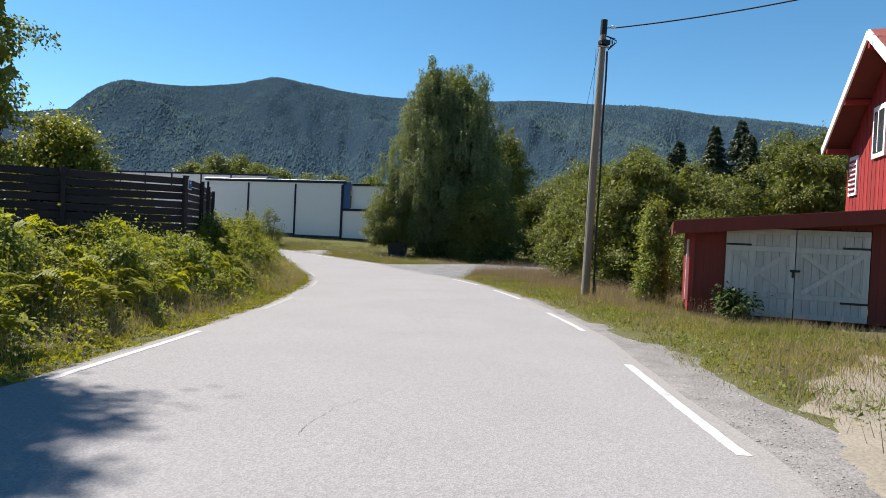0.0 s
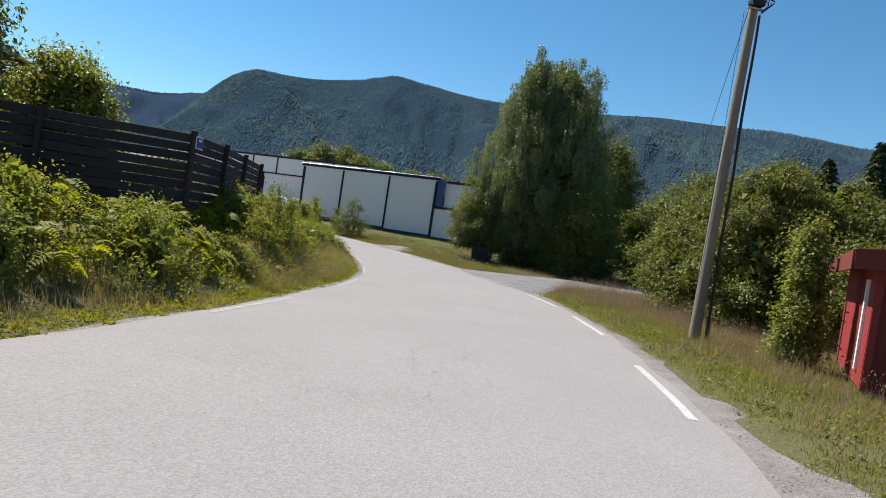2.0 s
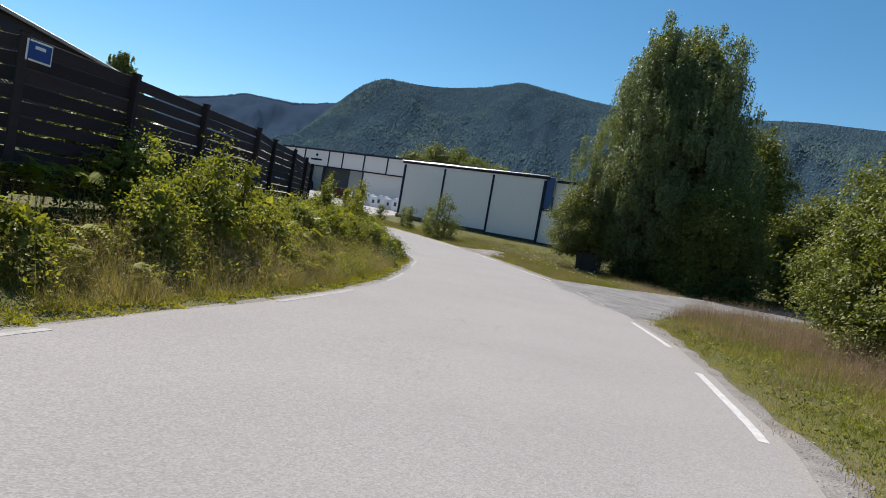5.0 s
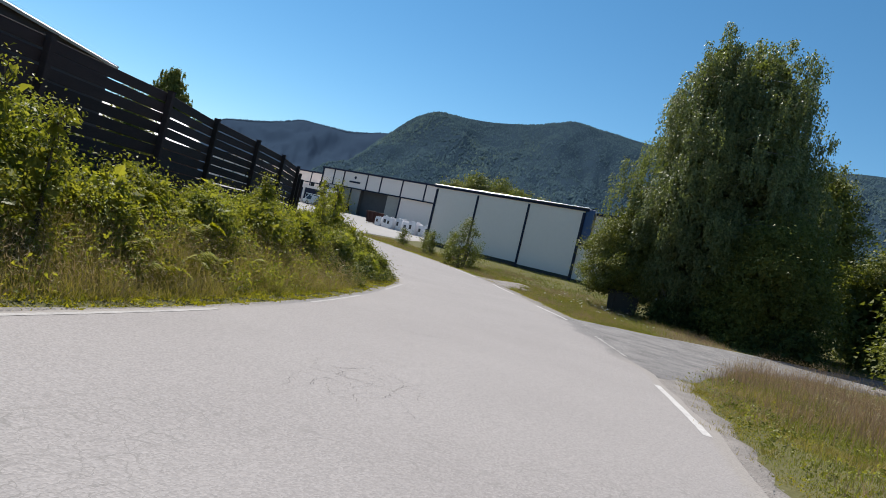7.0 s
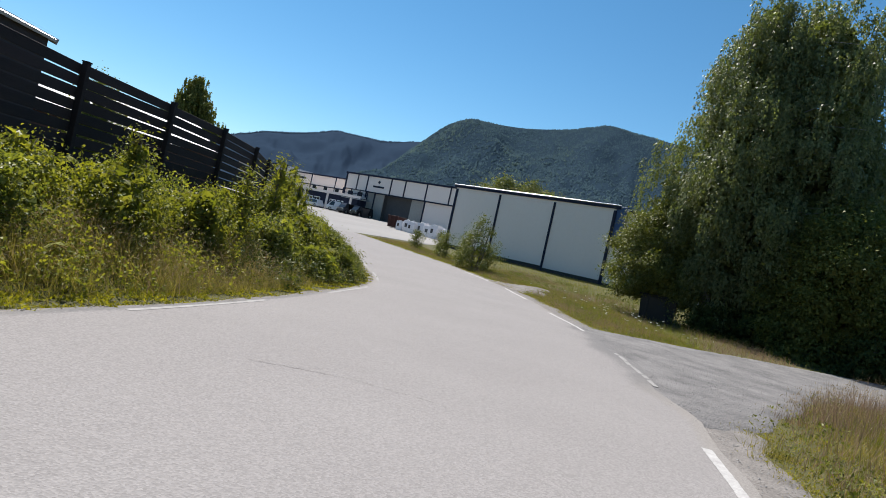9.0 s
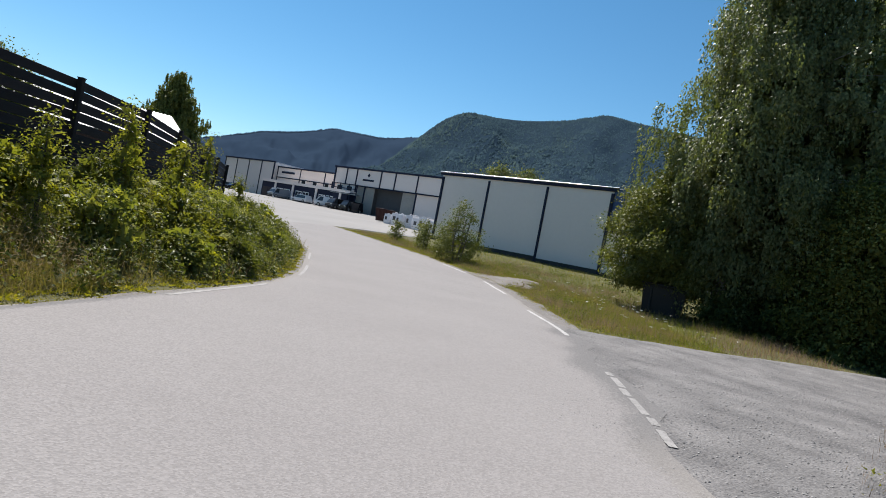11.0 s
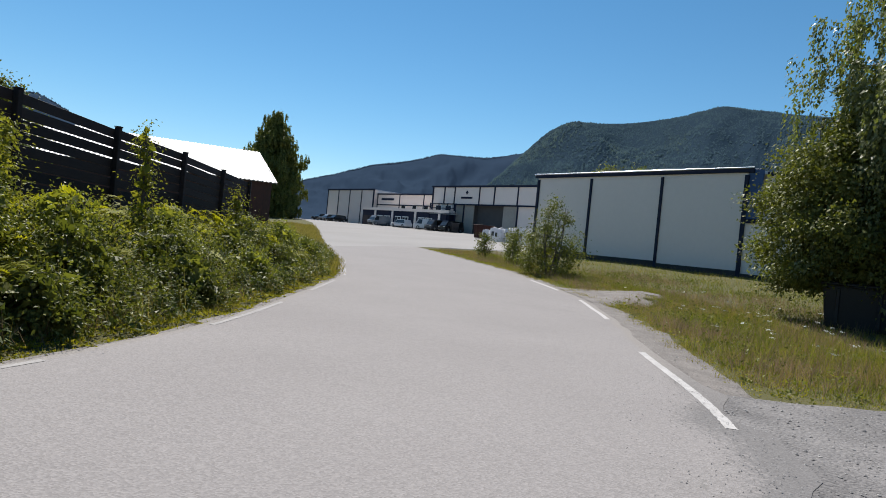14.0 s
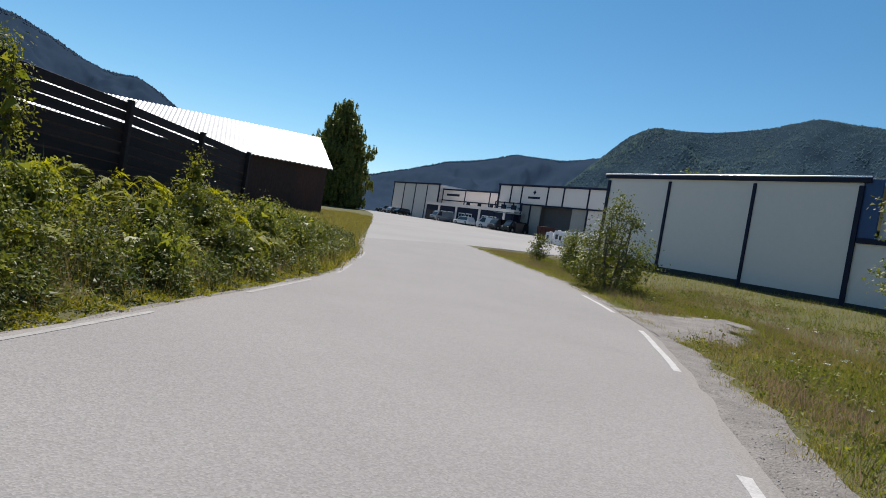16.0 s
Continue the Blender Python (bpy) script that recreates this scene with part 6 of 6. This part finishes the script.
link("shoulder_herbs", np_mesh("shoulder_herbs", v, f), GRASS_LOW, None, "yellow-green herbs creeping over the shoulder", "herbs", kind="stuff")
grass("shoulder_tufts", p[~m], rng.uniform(0.05, 0.16, (~m).sum()), 0.007, rng.uniform(0.2, 0.9, (~m).sum()), GRASS, "ragged grass tufts at the edge of the shoulder")
# tall grass with reddish-brown seed heads, thickest away from the road
p, d = scatter(42000, RIGHT, -RIGHT_N, RIGHT_S, s_at(RIGHT, RIGHT_S, 15), s_at(RIGHT, RIGHT_S, 42), 1.5, 7.5, rng)
k = off_side_road(p) & (offset(p[:, 0], p[:, 1], EDGE_B, EDGE_BN) < 0) & (wave(p[:, 0] * 1.1, p[:, 1], 1.3, 4.0) + rng.normal(0, 0.5, len(p)) > -0.25) & (rng.uniform(0, 1, len(p)) < smooth(1.4, 3.0, d + 0.5 * wave(p[:, 0] * 1.3, p[:, 1], 0.9, 2.0)) * (0.45 + 0.55 * smooth(22, 30, p[:, 1])))
p, d = p[k], d[k]
h = rng.uniform(0.30, 0.80, len(p)) * np.clip(off_side_road(p, 0.9), 0.45, 1.0) * (0.7 + 0.3 * smooth(22, 30, p[:, 1]))
grass("tall_verge_grass", p, h, 0.007, rng.uniform(0.05, 0.35, len(p)), GRASS_DRY, "tall dry grass standing on the verge")
m = rng.uniform(0, 1, len(p)) < 0.28
q = np.repeat(p[m] + np.stack([0 * h[m], 0 * h[m], h[m] * 0.86], 1), 3, 0) + rng.normal(0, 1, (3 * m.sum(), 3)) * np.array([0.03, 0.03, 0.05])
v, f = leaf_arrays(q, rng.normal(size=(len(q), 3)) * 0.5 + np.array([0, 0, 1.0]), rng.uniform(0.03, 0.08, len(q)), 0.010, 0.2, rng, True)
link("verge_seed_heads", np_mesh("verge_seed_heads", v, f), GRASS_SEED, None, "reddish-brown seed heads of tall verge grass", "grass", kind="stuff")
# uneven taller grass on the strip towards the factory, green and straw in drifts
p, d = scatter(30000, RIGHT, -RIGHT_N, RIGHT_S, s_at(RIGHT, RIGHT_S, 41), s_at(RIGHT, RIGHT_S, 60), 0.9, 8.5, rng)
k = off_side_road(p) & (fractal(p[:, 0] * 0.5, p[:, 1] * 0.5, 71) + rng.normal(0, 0.25, len(p)) > -0.1) & (d > np.interp(p[:, 1], RIGHT[:, 1], SHOULDER) + 0.1) & (p[:, 1] < 80.2 - 0.28 * (p[:, 0] + 28.7))
p = p[k]
k = fractal(p[:, 0] * 0.35 + 3, p[:, 1] * 0.35, 72) + rng.normal(0, 0.3, len(p)) > -0.12
h = rng.uniform(0.16, 0.44, len(p)) * off_side_road(p, 1.0)
grass("strip_grass", p[~k], h[~k], 0.010, rng.uniform(0.2, 0.9, (~k).sum()), GRASS_GREEN, "taller green grass before the factory")
grass("strip_straw", p[k], h[k], 0.009, rng.uniform(0.2, 0.9, k.sum()), GRASS_DRY, "brown seeding grass before the factory")
# white umbels in the verge: flat clusters of small petals
c, d = scatter(60, RIGHT, -RIGHT_N, RIGHT_S, s_at(RIGHT, RIGHT_S, 38), s_at(RIGHT, RIGHT_S, 52), 1.6, 5.5, rng)
c = c[off_side_road(c)]
h = rng.uniform(0.25, 0.5, len(c))
top = np.repeat(c + np.stack([0 * h, 0 * h, h], 1), 14, 0) + rng.normal(0, 1, (len(c) * 14, 3)) * np.array([0.028, 0.028, 0.006])
v, f = leaf_arrays(top, rng.normal(size=(len(top), 3)) * np.array([1, 1, 0.3]), 0.022, 0.02, 0.0, rng, True)
link("yarrow_flowers", np_mesh("yarrow_flowers", v, f), FLOWER, None, "small white yarrow flowers in the verge", "flowers", kind="stuff")
grass("yarrow_stems", c, h, 0.006, 0.02, GRASS_GREEN, "thin green flower stems")
# meadow between road, thicket and factory
n = 120000
q = np.column_stack([rng.uniform(-34, 12, n), rng.uniform(8, 82, n)])
dr = -offset(q[:, 0], q[:, 1], RIGHT, RIGHT_N)
wall_y = 80.7 - 0.28 * (q[:, 0] + 28.7)
k = (dr > 3.5) & (dr < 24) & (q[:, 1] < wall_y - 0.3) & ~((q[:, 0] < -22) & (q[:, 1] > 70)) & ~((q[:, 0] > 5.0) & (q[:, 1] < 21))
q = q[k]
p = np.column_stack([q, land(q[:, 0], q[:, 1])])
p = p[off_side_road(p)]
grass_mix("meadow_grass", p, p[:, 0], rng.uniform(0.06, 0.26, len(p)) * off_side_road(p, 2.0), 0.018, 0.15, "uneven meadow grass with straw")
# far grass beyond the bank and by the barn
n = 260000
q = np.column_stack([rng.uniform(-70, -16, n), rng.uniform(44, 95, n)])
dl = offset(q[:, 0], q[:, 1], LEFT, LEFT_N)
q = q[(dl > 0.3) & (dl < 2 + 12 * rng.uniform(0, 1, n) ** 2)]
p = np.column_stack([q, land(q[:, 0], q[:, 1])])
grass("far_bank_grass", p, rng.uniform(0.10, 0.34, len(p)), 0.03, rng.uniform(0.1, 0.7, len(p)), GRASS, "rough grass beyond the end of the fence")


def ferns(n, fronds=6, pairs=13):
    """Bracken: short stalks with broad triangular fronds held out nearly flat, drooping at the tip."""
    c, d = scatter(n, LEFT, LEFT_N, LEFT_S, L0, s_at(LEFT, LEFT_S, 47), 1.0, 3.7, rng, 0.9)
    y = c[:, 1]
    drift = wave(c[:, 0] * 1.4, y, 0.75, 1.0) + 0.55 * smooth(19, 12, y) + 0.15 * smooth(32.5, 36, y) + 0.35 * smooth(32.5, 36, y) * smooth(2.4, 3.0, d) - 0.4 * smooth(18, 20, y) * smooth(33, 30, y) + 0.15 * (d - 2.4) + 0.9 * smooth(2.3, 2.8, d) * smooth(16.5, 17.5, y) * smooth(23, 22, y)
    k = drift + rng.normal(0, 0.5, len(c)) > 0.12
    c, d = c[k], d[k]
    m = len(c) * fronds
    tall = np.repeat(rng.uniform(0.34, 0.84, len(c)) * np.clip(0.50 + 0.16 * d, 0.5, 1.0), fronds)
    c = np.repeat(c, fronds, 0)
    a = rng.normal(0.0, 1.15, m) - 0.35  # most lean out over the slope, towards the road
    L = rng.uniform(0.20, 0.40, m)
    tilt = rng.uniform(-0.25, 0.85, m)
    stem = tall * rng.uniform(0.75, 1.0, m)
    t = np.linspace(0.05, 1, pairs)
    D = np.stack([np.cos(a), np.sin(a), np.zeros(m)], 1)
    S = np.stack([-np.sin(a), np.cos(a), rng.normal(0, 0.35, m)], 1)
    z = np.array([0, 0, 1.0])
    P = c[:, None] + z * stem[:, None, None] + D[:, None] * (L[:, None] * t[None])[..., None] + z * (L[:, None] * (tilt[:, None] * t[None] - 0.85 * t[None] ** 2))[..., None]
    w = (L[:, None] * 0.52 * (1.04 - t) ** 0.8 + 0.012)[..., None]
    base = np.concatenate([P.reshape(-1, 3)] * 2)
    way = unit(np.concatenate([(S[:, None] * s + D[:, None] * 0.35 + rng.normal(0, 0.08, P.shape) - z * 0.15).reshape(-1, 3) for s in (-1, 1)]))
    ln = np.concatenate([w.ravel()] * 2)[:, None]
    Dm = np.tile(np.repeat(D, pairs, 0), (2, 1))
    half = (np.tile(np.repeat(L, pairs), 2) / pairs * 1.25)[:, None]
    v = np.stack([base - Dm * half * 0.5, base + Dm * half * 0.5, base + way * ln * 0.7 + Dm * half * 0.5, base + way * ln - Dm * half * 0.2], 1).reshape(-1, 3)
    link("bracken", np_mesh("bracken", v, np.arange(len(v)).reshape(-1, 4)), LEAF_FERN, None, "yellow-green bracken fronds covering the bank", "ferns", kind="stuff")
    v, f = blade_arrays(c, stem + 0.1, 0.012, rng.uniform(0.0, 0.2, m))
    link("bracken_stalks", np_mesh("bracken_stalks", v, f), GRASS, None, "thin green bracken stalks", "ferns", kind="stuff")


ferns(800, 5, 12)


def undergrowth(name, n, per, d0, d1, y0, y1, size, tall, mat, label, power=0.8, reach=(0.16, 0.34), seed=1, slim=0.66, clearing=None):
    """Dense low clumps of small leaves, each clump a little dome on thin stems; sparse between the two ends of a clearing."""
    g = np.random.default_rng(seed)
    c, d = scatter(n, LEFT, LEFT_N, LEFT_S, s_at(LEFT, LEFT_S, y0), s_at(LEFT, LEFT_S, y1), d0, d1, g, power)
    if clearing:
        k = (c[:, 1] < clearing[0]) | (c[:, 1] > clearing[1]) | (d < 1.2) | (g.uniform(0, 1, n) < 0.25)
        c, d = c[k], d[k]
        n = len(c)
    h = g.uniform(*tall, n) * np.clip(0.5 + 0.28 * d, 0.4, 1.1)
    r = g.uniform(*reach, n)
    m = n * per
    u = unit(g.normal(size=(m, 3)))
    u[:, 2] = np.abs(u[:, 2])
    q = u * (g.uniform(0.35, 1.0, m) ** 0.5)[:, None]
    q[:, :2] *= np.repeat(r, per)[:, None]
    q[:, 2] *= np.repeat(h, per)
    way = u * np.array([1, 1, 0.4]) + g.normal(0, 0.6, (m, 3))
    L = size * g.uniform(0.55, 1.35, m)
    v, f = leaf_arrays(np.repeat(c, per, 0) + q, way, L, L * slim, 0.15, g, slim < 0.5, u * 0.6 + np.array([0, 0, 0.8]))
    link(name, np_mesh(name, v, f), mat, None, label, "undergrowth", kind="stuff")
    k = np.repeat(c, 3, 0) + g.normal(0, 0.08, (3 * n, 3)) * np.array([1, 1, 0])
    v, f = blade_arrays(k, np.repeat(h, 3) * g.uniform(0.8, 1.25, 3 * n), 0.010, g.uniform(0.0, 0.4, 3 * n), g)
    link(name + "_stems", np_mesh(name + "_stems", v, f), GRASS, None, "thin stems in the undergrowth", "undergrowth", kind="stuff")


# nettles and the low herbs carry the bank's shade in their dark leaf colour
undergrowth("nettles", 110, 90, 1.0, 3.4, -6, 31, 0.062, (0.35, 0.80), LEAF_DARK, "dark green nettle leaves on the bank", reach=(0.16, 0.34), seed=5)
undergrowth("brambles", 400, 95, 0.7, 2.7, -6, 31, 0.058, (0.35, 0.80), LEAF_RASP, "yellow-green raspberry leaves on the bank", reach=(0.16, 0.34), seed=6, clearing=(16.0, 19.6))
undergrowth("tall_herbs", 260, 110, 0.50, 1.9, 31, 54, 0.080, (0.40, 0.80), LEAF_BUSH, "tall mixed herbs leaning over the road edge", 0.9, seed=7, slim=0.36)
undergrowth("raspberries", 150, 100, 1.8, 3.8, 24, 58, 0.078, (0.45, 0.95), LEAF_RASP, "raspberry canes along the fence", reach=(0.16, 0.36), seed=8)
undergrowth("shade_leaves", 620, 100, 0.45, 3.2, 31, 58, 0.070, (0.35, 0.85), LEAF_DARK, "herb leaves low on the bank, shade in their colour", seed=9, slim=0.45)

# leafy shrubs on the bank: distance along the road, from its edge, height, radius
SHRUBS = (
    (5.0, 2.4, 1.0, 0.55, LEAF_BANK), (7.6, 1.9, 0.85, 0.5, LEAF_RASP), (9.3, 2.6, 1.0, 0.6, LEAF_BANK), (11.4, 1.9, 0.9, 0.5, LEAF_BANK),
    (12.8, 2.7, 1.0, 0.6, LEAF_RASP), (14.6, 1.8, 0.95, 0.5, LEAF_BANK), (15.9, 2.6, 0.75, 0.5, LEAF_BANK), (17.5, 1.3, 0.62, 0.36, LEAF_LIGHT),
    (20.0, 1.6, 1.05, 0.55, LEAF_RASP), (20.9, 2.7, 1.45, 0.7, LEAF_BANK), (21.5, 1.8, 1.35, 0.7, LEAF_LIGHT), (22.6, 2.5, 1.45, 0.7, LEAF_BANK),
    (23.6, 1.8, 1.25, 0.65, LEAF_RASP), (25.0, 2.5, 1.1, 0.65, LEAF_LIGHT), (26.4, 1.9, 1.15, 0.6, LEAF_BANK), (27.6, 2.6, 1.2, 0.6, LEAF_RASP),
    (28.6, 1.8, 1.3, 0.65, LEAF_LIGHT), (29.6, 2.4, 1.4, 0.7, LEAF_BANK), (30.6, 1.7, 1.25, 0.6, LEAF_LIGHT), (31.9, 2.5, 1.3, 0.65, LEAF_RASP),
    (32.9, 1.7, 1.25, 0.6, LEAF_BANK), (34.0, 2.6, 1.4, 0.7, LEAF_BUSH), (35.2, 1.9, 1.2, 0.6, LEAF_LIGHT), (36.3, 2.5, 1.35, 0.7, LEAF_BUSH),
    (37.2, 1.7, 1.15, 0.6, LEAF_BUSH), (38.2, 2.6, 1.1, 0.6, LEAF_BANK), (39.6, 1.8, 1.0, 0.6, LEAF_BUSH), (41.0, 2.6, 1.0, 0.6, LEAF_BANK),
    (42.6, 1.9, 1.05, 0.6, LEAF_BUSH), (44.6, 2.4, 1.25, 0.65, LEAF_BUSH), (46.6, 2.0, 1.35, 0.7, LEAF_BANK), (48.8, 2.4, 1.3, 0.7, LEAF_BUSH), (47.4, 1.3, 1.0, 0.6, LEAF_BUSH), (50.4, 1.6, 1.1, 0.7, LEAF_BUSH), (52.0, 2.3, 1.1, 0.7, LEAF_BANK), (53.8, 1.7, 0.9, 0.7, LEAF_BUSH), (44.0, 1.3, 1.0, 0.6, LEAF_BUSH), (41.8, 1.2, 0.9, 0.55, LEAF_BANK), (39.0, 1.1, 0.85, 0.5, LEAF_BUSH), (36.0, 1.0, 0.8, 0.5, LEAF_BUSH), (34.4, 1.2, 0.8, 0.5, LEAF_BANK),
)


def beside_bank(y, d):
    s = s_at(LEFT, LEFT_S, y)
    p = [float(np.interp(s, LEFT_S, LEFT[:, i]) + d * np.interp(s, LEFT_S, LEFT_N[:, i])) for i in (0, 1)]
    return p[0], p[1]


for i, (y, d, h, r, mat) in enumerate(SHRUBS):
    x, y = beside_bank(y, d + 0.35 * (17 < y < 31))
    near = y < 40
    h *= 1 - 0.16 * (y > 23)
    tree("bank_shrub", x, y, h, r, mat, BARK, "leafy shrub growing on the bank below the fence", "shrub", low=0.02, clumps=64 if near else 44, per=44, size=0.062 if mat is LEAF_LIGHT else 0.054, shape=BUSHY, lump=0.6, spread_=0.12, seed=200 + i, stems=5, group="shrubs on the bank", fine=near, broad=0.6)
# slim shoots that stand above the rest
for i, (y, d, h) in enumerate(((21.9, 2.2, 2.05), (22.5, 2.0, 1.75), (29.3, 2.5, 1.75), (32.2, 2.1, 1.75), (34.0, 2.3, 2.15), (34.6, 2.6, 1.8), (36.9, 2.6, 1.9), (37.6, 3.0, 1.8), (41.3, 3.2, 2.4), (45.0, 2.8, 1.7))):
    x, y = beside_bank(y, d)
    tree("aspen_shoot", x, y, h, 0.22, LEAF_LIGHT, BARK, "slim leafy aspen shoot against the fence", "shrub", low=0.3, clumps=40, per=16, size=0.058, spread_=0.09, seed=230 + i, group="aspen shoots by the fence", core=False, fine=True, broad=0.6)


# ---- loose stones ----


def stones(name, pts, size, mat, label):
    """Small angular stones: squashed octahedra, joined."""
    n = len(pts)
    o = np.array([(1, 0, 0), (0, 1, 0), (-1, 0, 0), (0, -1, 0), (0, 0, 0.45), (0, 0, -0.3)])
    r = size[:, None, None] * o[None] * rng.uniform(0.55, 1.25, (n, 6, 3))
    a = rng.uniform(0, 6.28, n)
    ca, sa = np.cos(a)[:, None], np.sin(a)[:, None]
    r = np.stack([r[..., 0] * ca - r[..., 1] * sa, r[..., 0] * sa + r[..., 1] * ca, r[..., 2]], -1)
    v = (pts[:, None] + r).reshape(-1, 3)
    t = np.array([(0, 1, 4), (1, 2, 4), (2, 3, 4), (3, 0, 4)])
    f = (np.arange(n)[:, None, None] * 6 + t[None]).reshape(-1, 3)
    link(name, np_mesh(name, v, f), mat, None, label, "gravel", kind="stuff")


STONE = leaf_material("grey_stone_chips", (0.13, 0.126, 0.128), (0.33, 0.318, 0.31), 0.0, 0.9)
n = 15000
t, w = rng.uniform(0, 0.42, n), rng.uniform(0, 1, n)
pa = np.stack([np.interp(t * (len(side_a) - 1), np.arange(len(side_a)), side_a[:, i]) for i in (0, 1)], 1)
pb = np.stack([np.interp(t * (len(side_b) - 1), np.arange(len(side_b)), side_b[:, i]) for i in (0, 1)], 1)
q = pa * (1 - w)[:, None] + pb * w[:, None]
stones("side_road_gravel", np.column_stack([q, profile(q[:, 1]) + 0.0]), rng.uniform(0.005, 0.010, n) + 0.014 * rng.uniform(0, 1, n) ** 4, STONE, "loose grey stone chips on the side road")
p, d = scatter(23000, RIGHT, -RIGHT_N, RIGHT_S, R0, s_at(RIGHT, RIGHT_S, 54), 0.14, 1.25, rng, 1.2)
p = p[d < np.interp(p[:, 1], RIGHT[:, 1], SHOULDER) + 0.05]
p[:, 2] = profile(p[:, 1]) - 0.008
stones("shoulder_gravel", p, rng.uniform(0.003, 0.006, len(p)) + 0.013 * rng.uniform(0, 1, len(p)) ** 6, STONE, "loose grit along the road shoulder")
p, d = scatter(5000, LEFT, LEFT_N, LEFT_S, L0, s_at(LEFT, LEFT_S, 50), 0.08, 0.26, rng, 1.0)
p[:, 2] = profile(p[:, 1]) - 0.008
stones("left_shoulder_gravel", p, rng.uniform(0.004, 0.013, len(p)), STONE, "loose grit along the verge")
q = np.column_stack([rng.normal(0, 0.5, 1800), rng.uniform(32.0, 40.5, 1800)])
q[:, 0] = np.interp(q[:, 1], RIGHT[:, 1], RIGHT[:, 0]) - np.abs(q[:, 0]) * 1.2 + 0.2
stones("spilled_gravel", np.column_stack([q, profile(q[:, 1]) + 0.012]), rng.uniform(0.004, 0.009, len(q)), STONE, "dark stone chips spilled onto the asphalt")

# broad-leaved weeds in the strip between road and factory
q = np.column_stack([rng.uniform(-24, -3, 2600), rng.uniform(44, 66, 2600)])
dr = -offset(q[:, 0], q[:, 1], RIGHT, RIGHT_N)
q = q[(dr > 1.5) & (dr < 13) & (wave(q[:, 0], q[:, 1], 0.8, 6.0) + rng.normal(0, 0.3, len(q)) > 0.2 - 0.9 * (np.abs(q[:, 0] + 13.0) < 2.5) * (q[:, 1] > 55))]
q = q[off_side_road(q)]
c = np.column_stack([q, land(q[:, 0], q[:, 1])])
m = len(c) * 34
u = unit(rng.normal(size=(m, 3)))
u[:, 2] = np.abs(u[:, 2])
at = np.repeat(c, 34, 0) + u * np.repeat(rng.uniform(0.10, 0.30, len(c)), 34)[:, None] * np.array([1, 1, 1.1])
L = rng.uniform(0.03, 0.075, m)
v, f = leaf_arrays(at, u + rng.normal(0, 0.6, (m, 3)), L, L * 0.6, 0.2, rng, True)
link("meadow_weeds", np_mesh("meadow_weeds", v, f), LEAF_BUSH, None, "green weeds between road and factory wall", "weeds", kind="stuff")


def weeds(name, n, per, y0, y1, d0, d1, size, mat, label, seed):
    """Low leafy tufts in the verge."""
    g = np.random.default_rng(seed)
    c, d = scatter(n, RIGHT, -RIGHT_N, RIGHT_S, s_at(RIGHT, RIGHT_S, y0), s_at(RIGHT, RIGHT_S, y1), d0, d1, g, 1.3)
    c = c[off_side_road(c) & (d > np.interp(c[:, 1], RIGHT[:, 1], SHOULDER) + 0.1) & ~((c[:, 0] > 5.6) & (c[:, 1] > 12) & (c[:, 1] < 21))]
    m = len(c) * per
    u = unit(g.normal(size=(m, 3)))
    u[:, 2] = np.abs(u[:, 2])
    at = np.repeat(c, per, 0) + u * np.repeat(g.uniform(0.05, 0.20, len(c)), per)[:, None] * np.array([1.2, 1.2, 0.9])
    L = size * g.uniform(0.6, 1.4, m)
    v, f = leaf_arrays(at, u + g.normal(0, 0.6, (m, 3)), L, L * 0.55, 0.2, g, True)
    link(name, np_mesh(name, v, f), mat, None, label, "weeds", kind="stuff")


weeds("verge_weeds", 1000, 26, -3, 54, 0.7, 4.8, 0.045, LEAF_BUSH, "green weed tufts in the verge", 301)
weeds("verge_clover", 500, 26, -3, 54, 0.9, 5.0, 0.045, LEAF_RASP, "darker green weed tufts in the verge", 302)
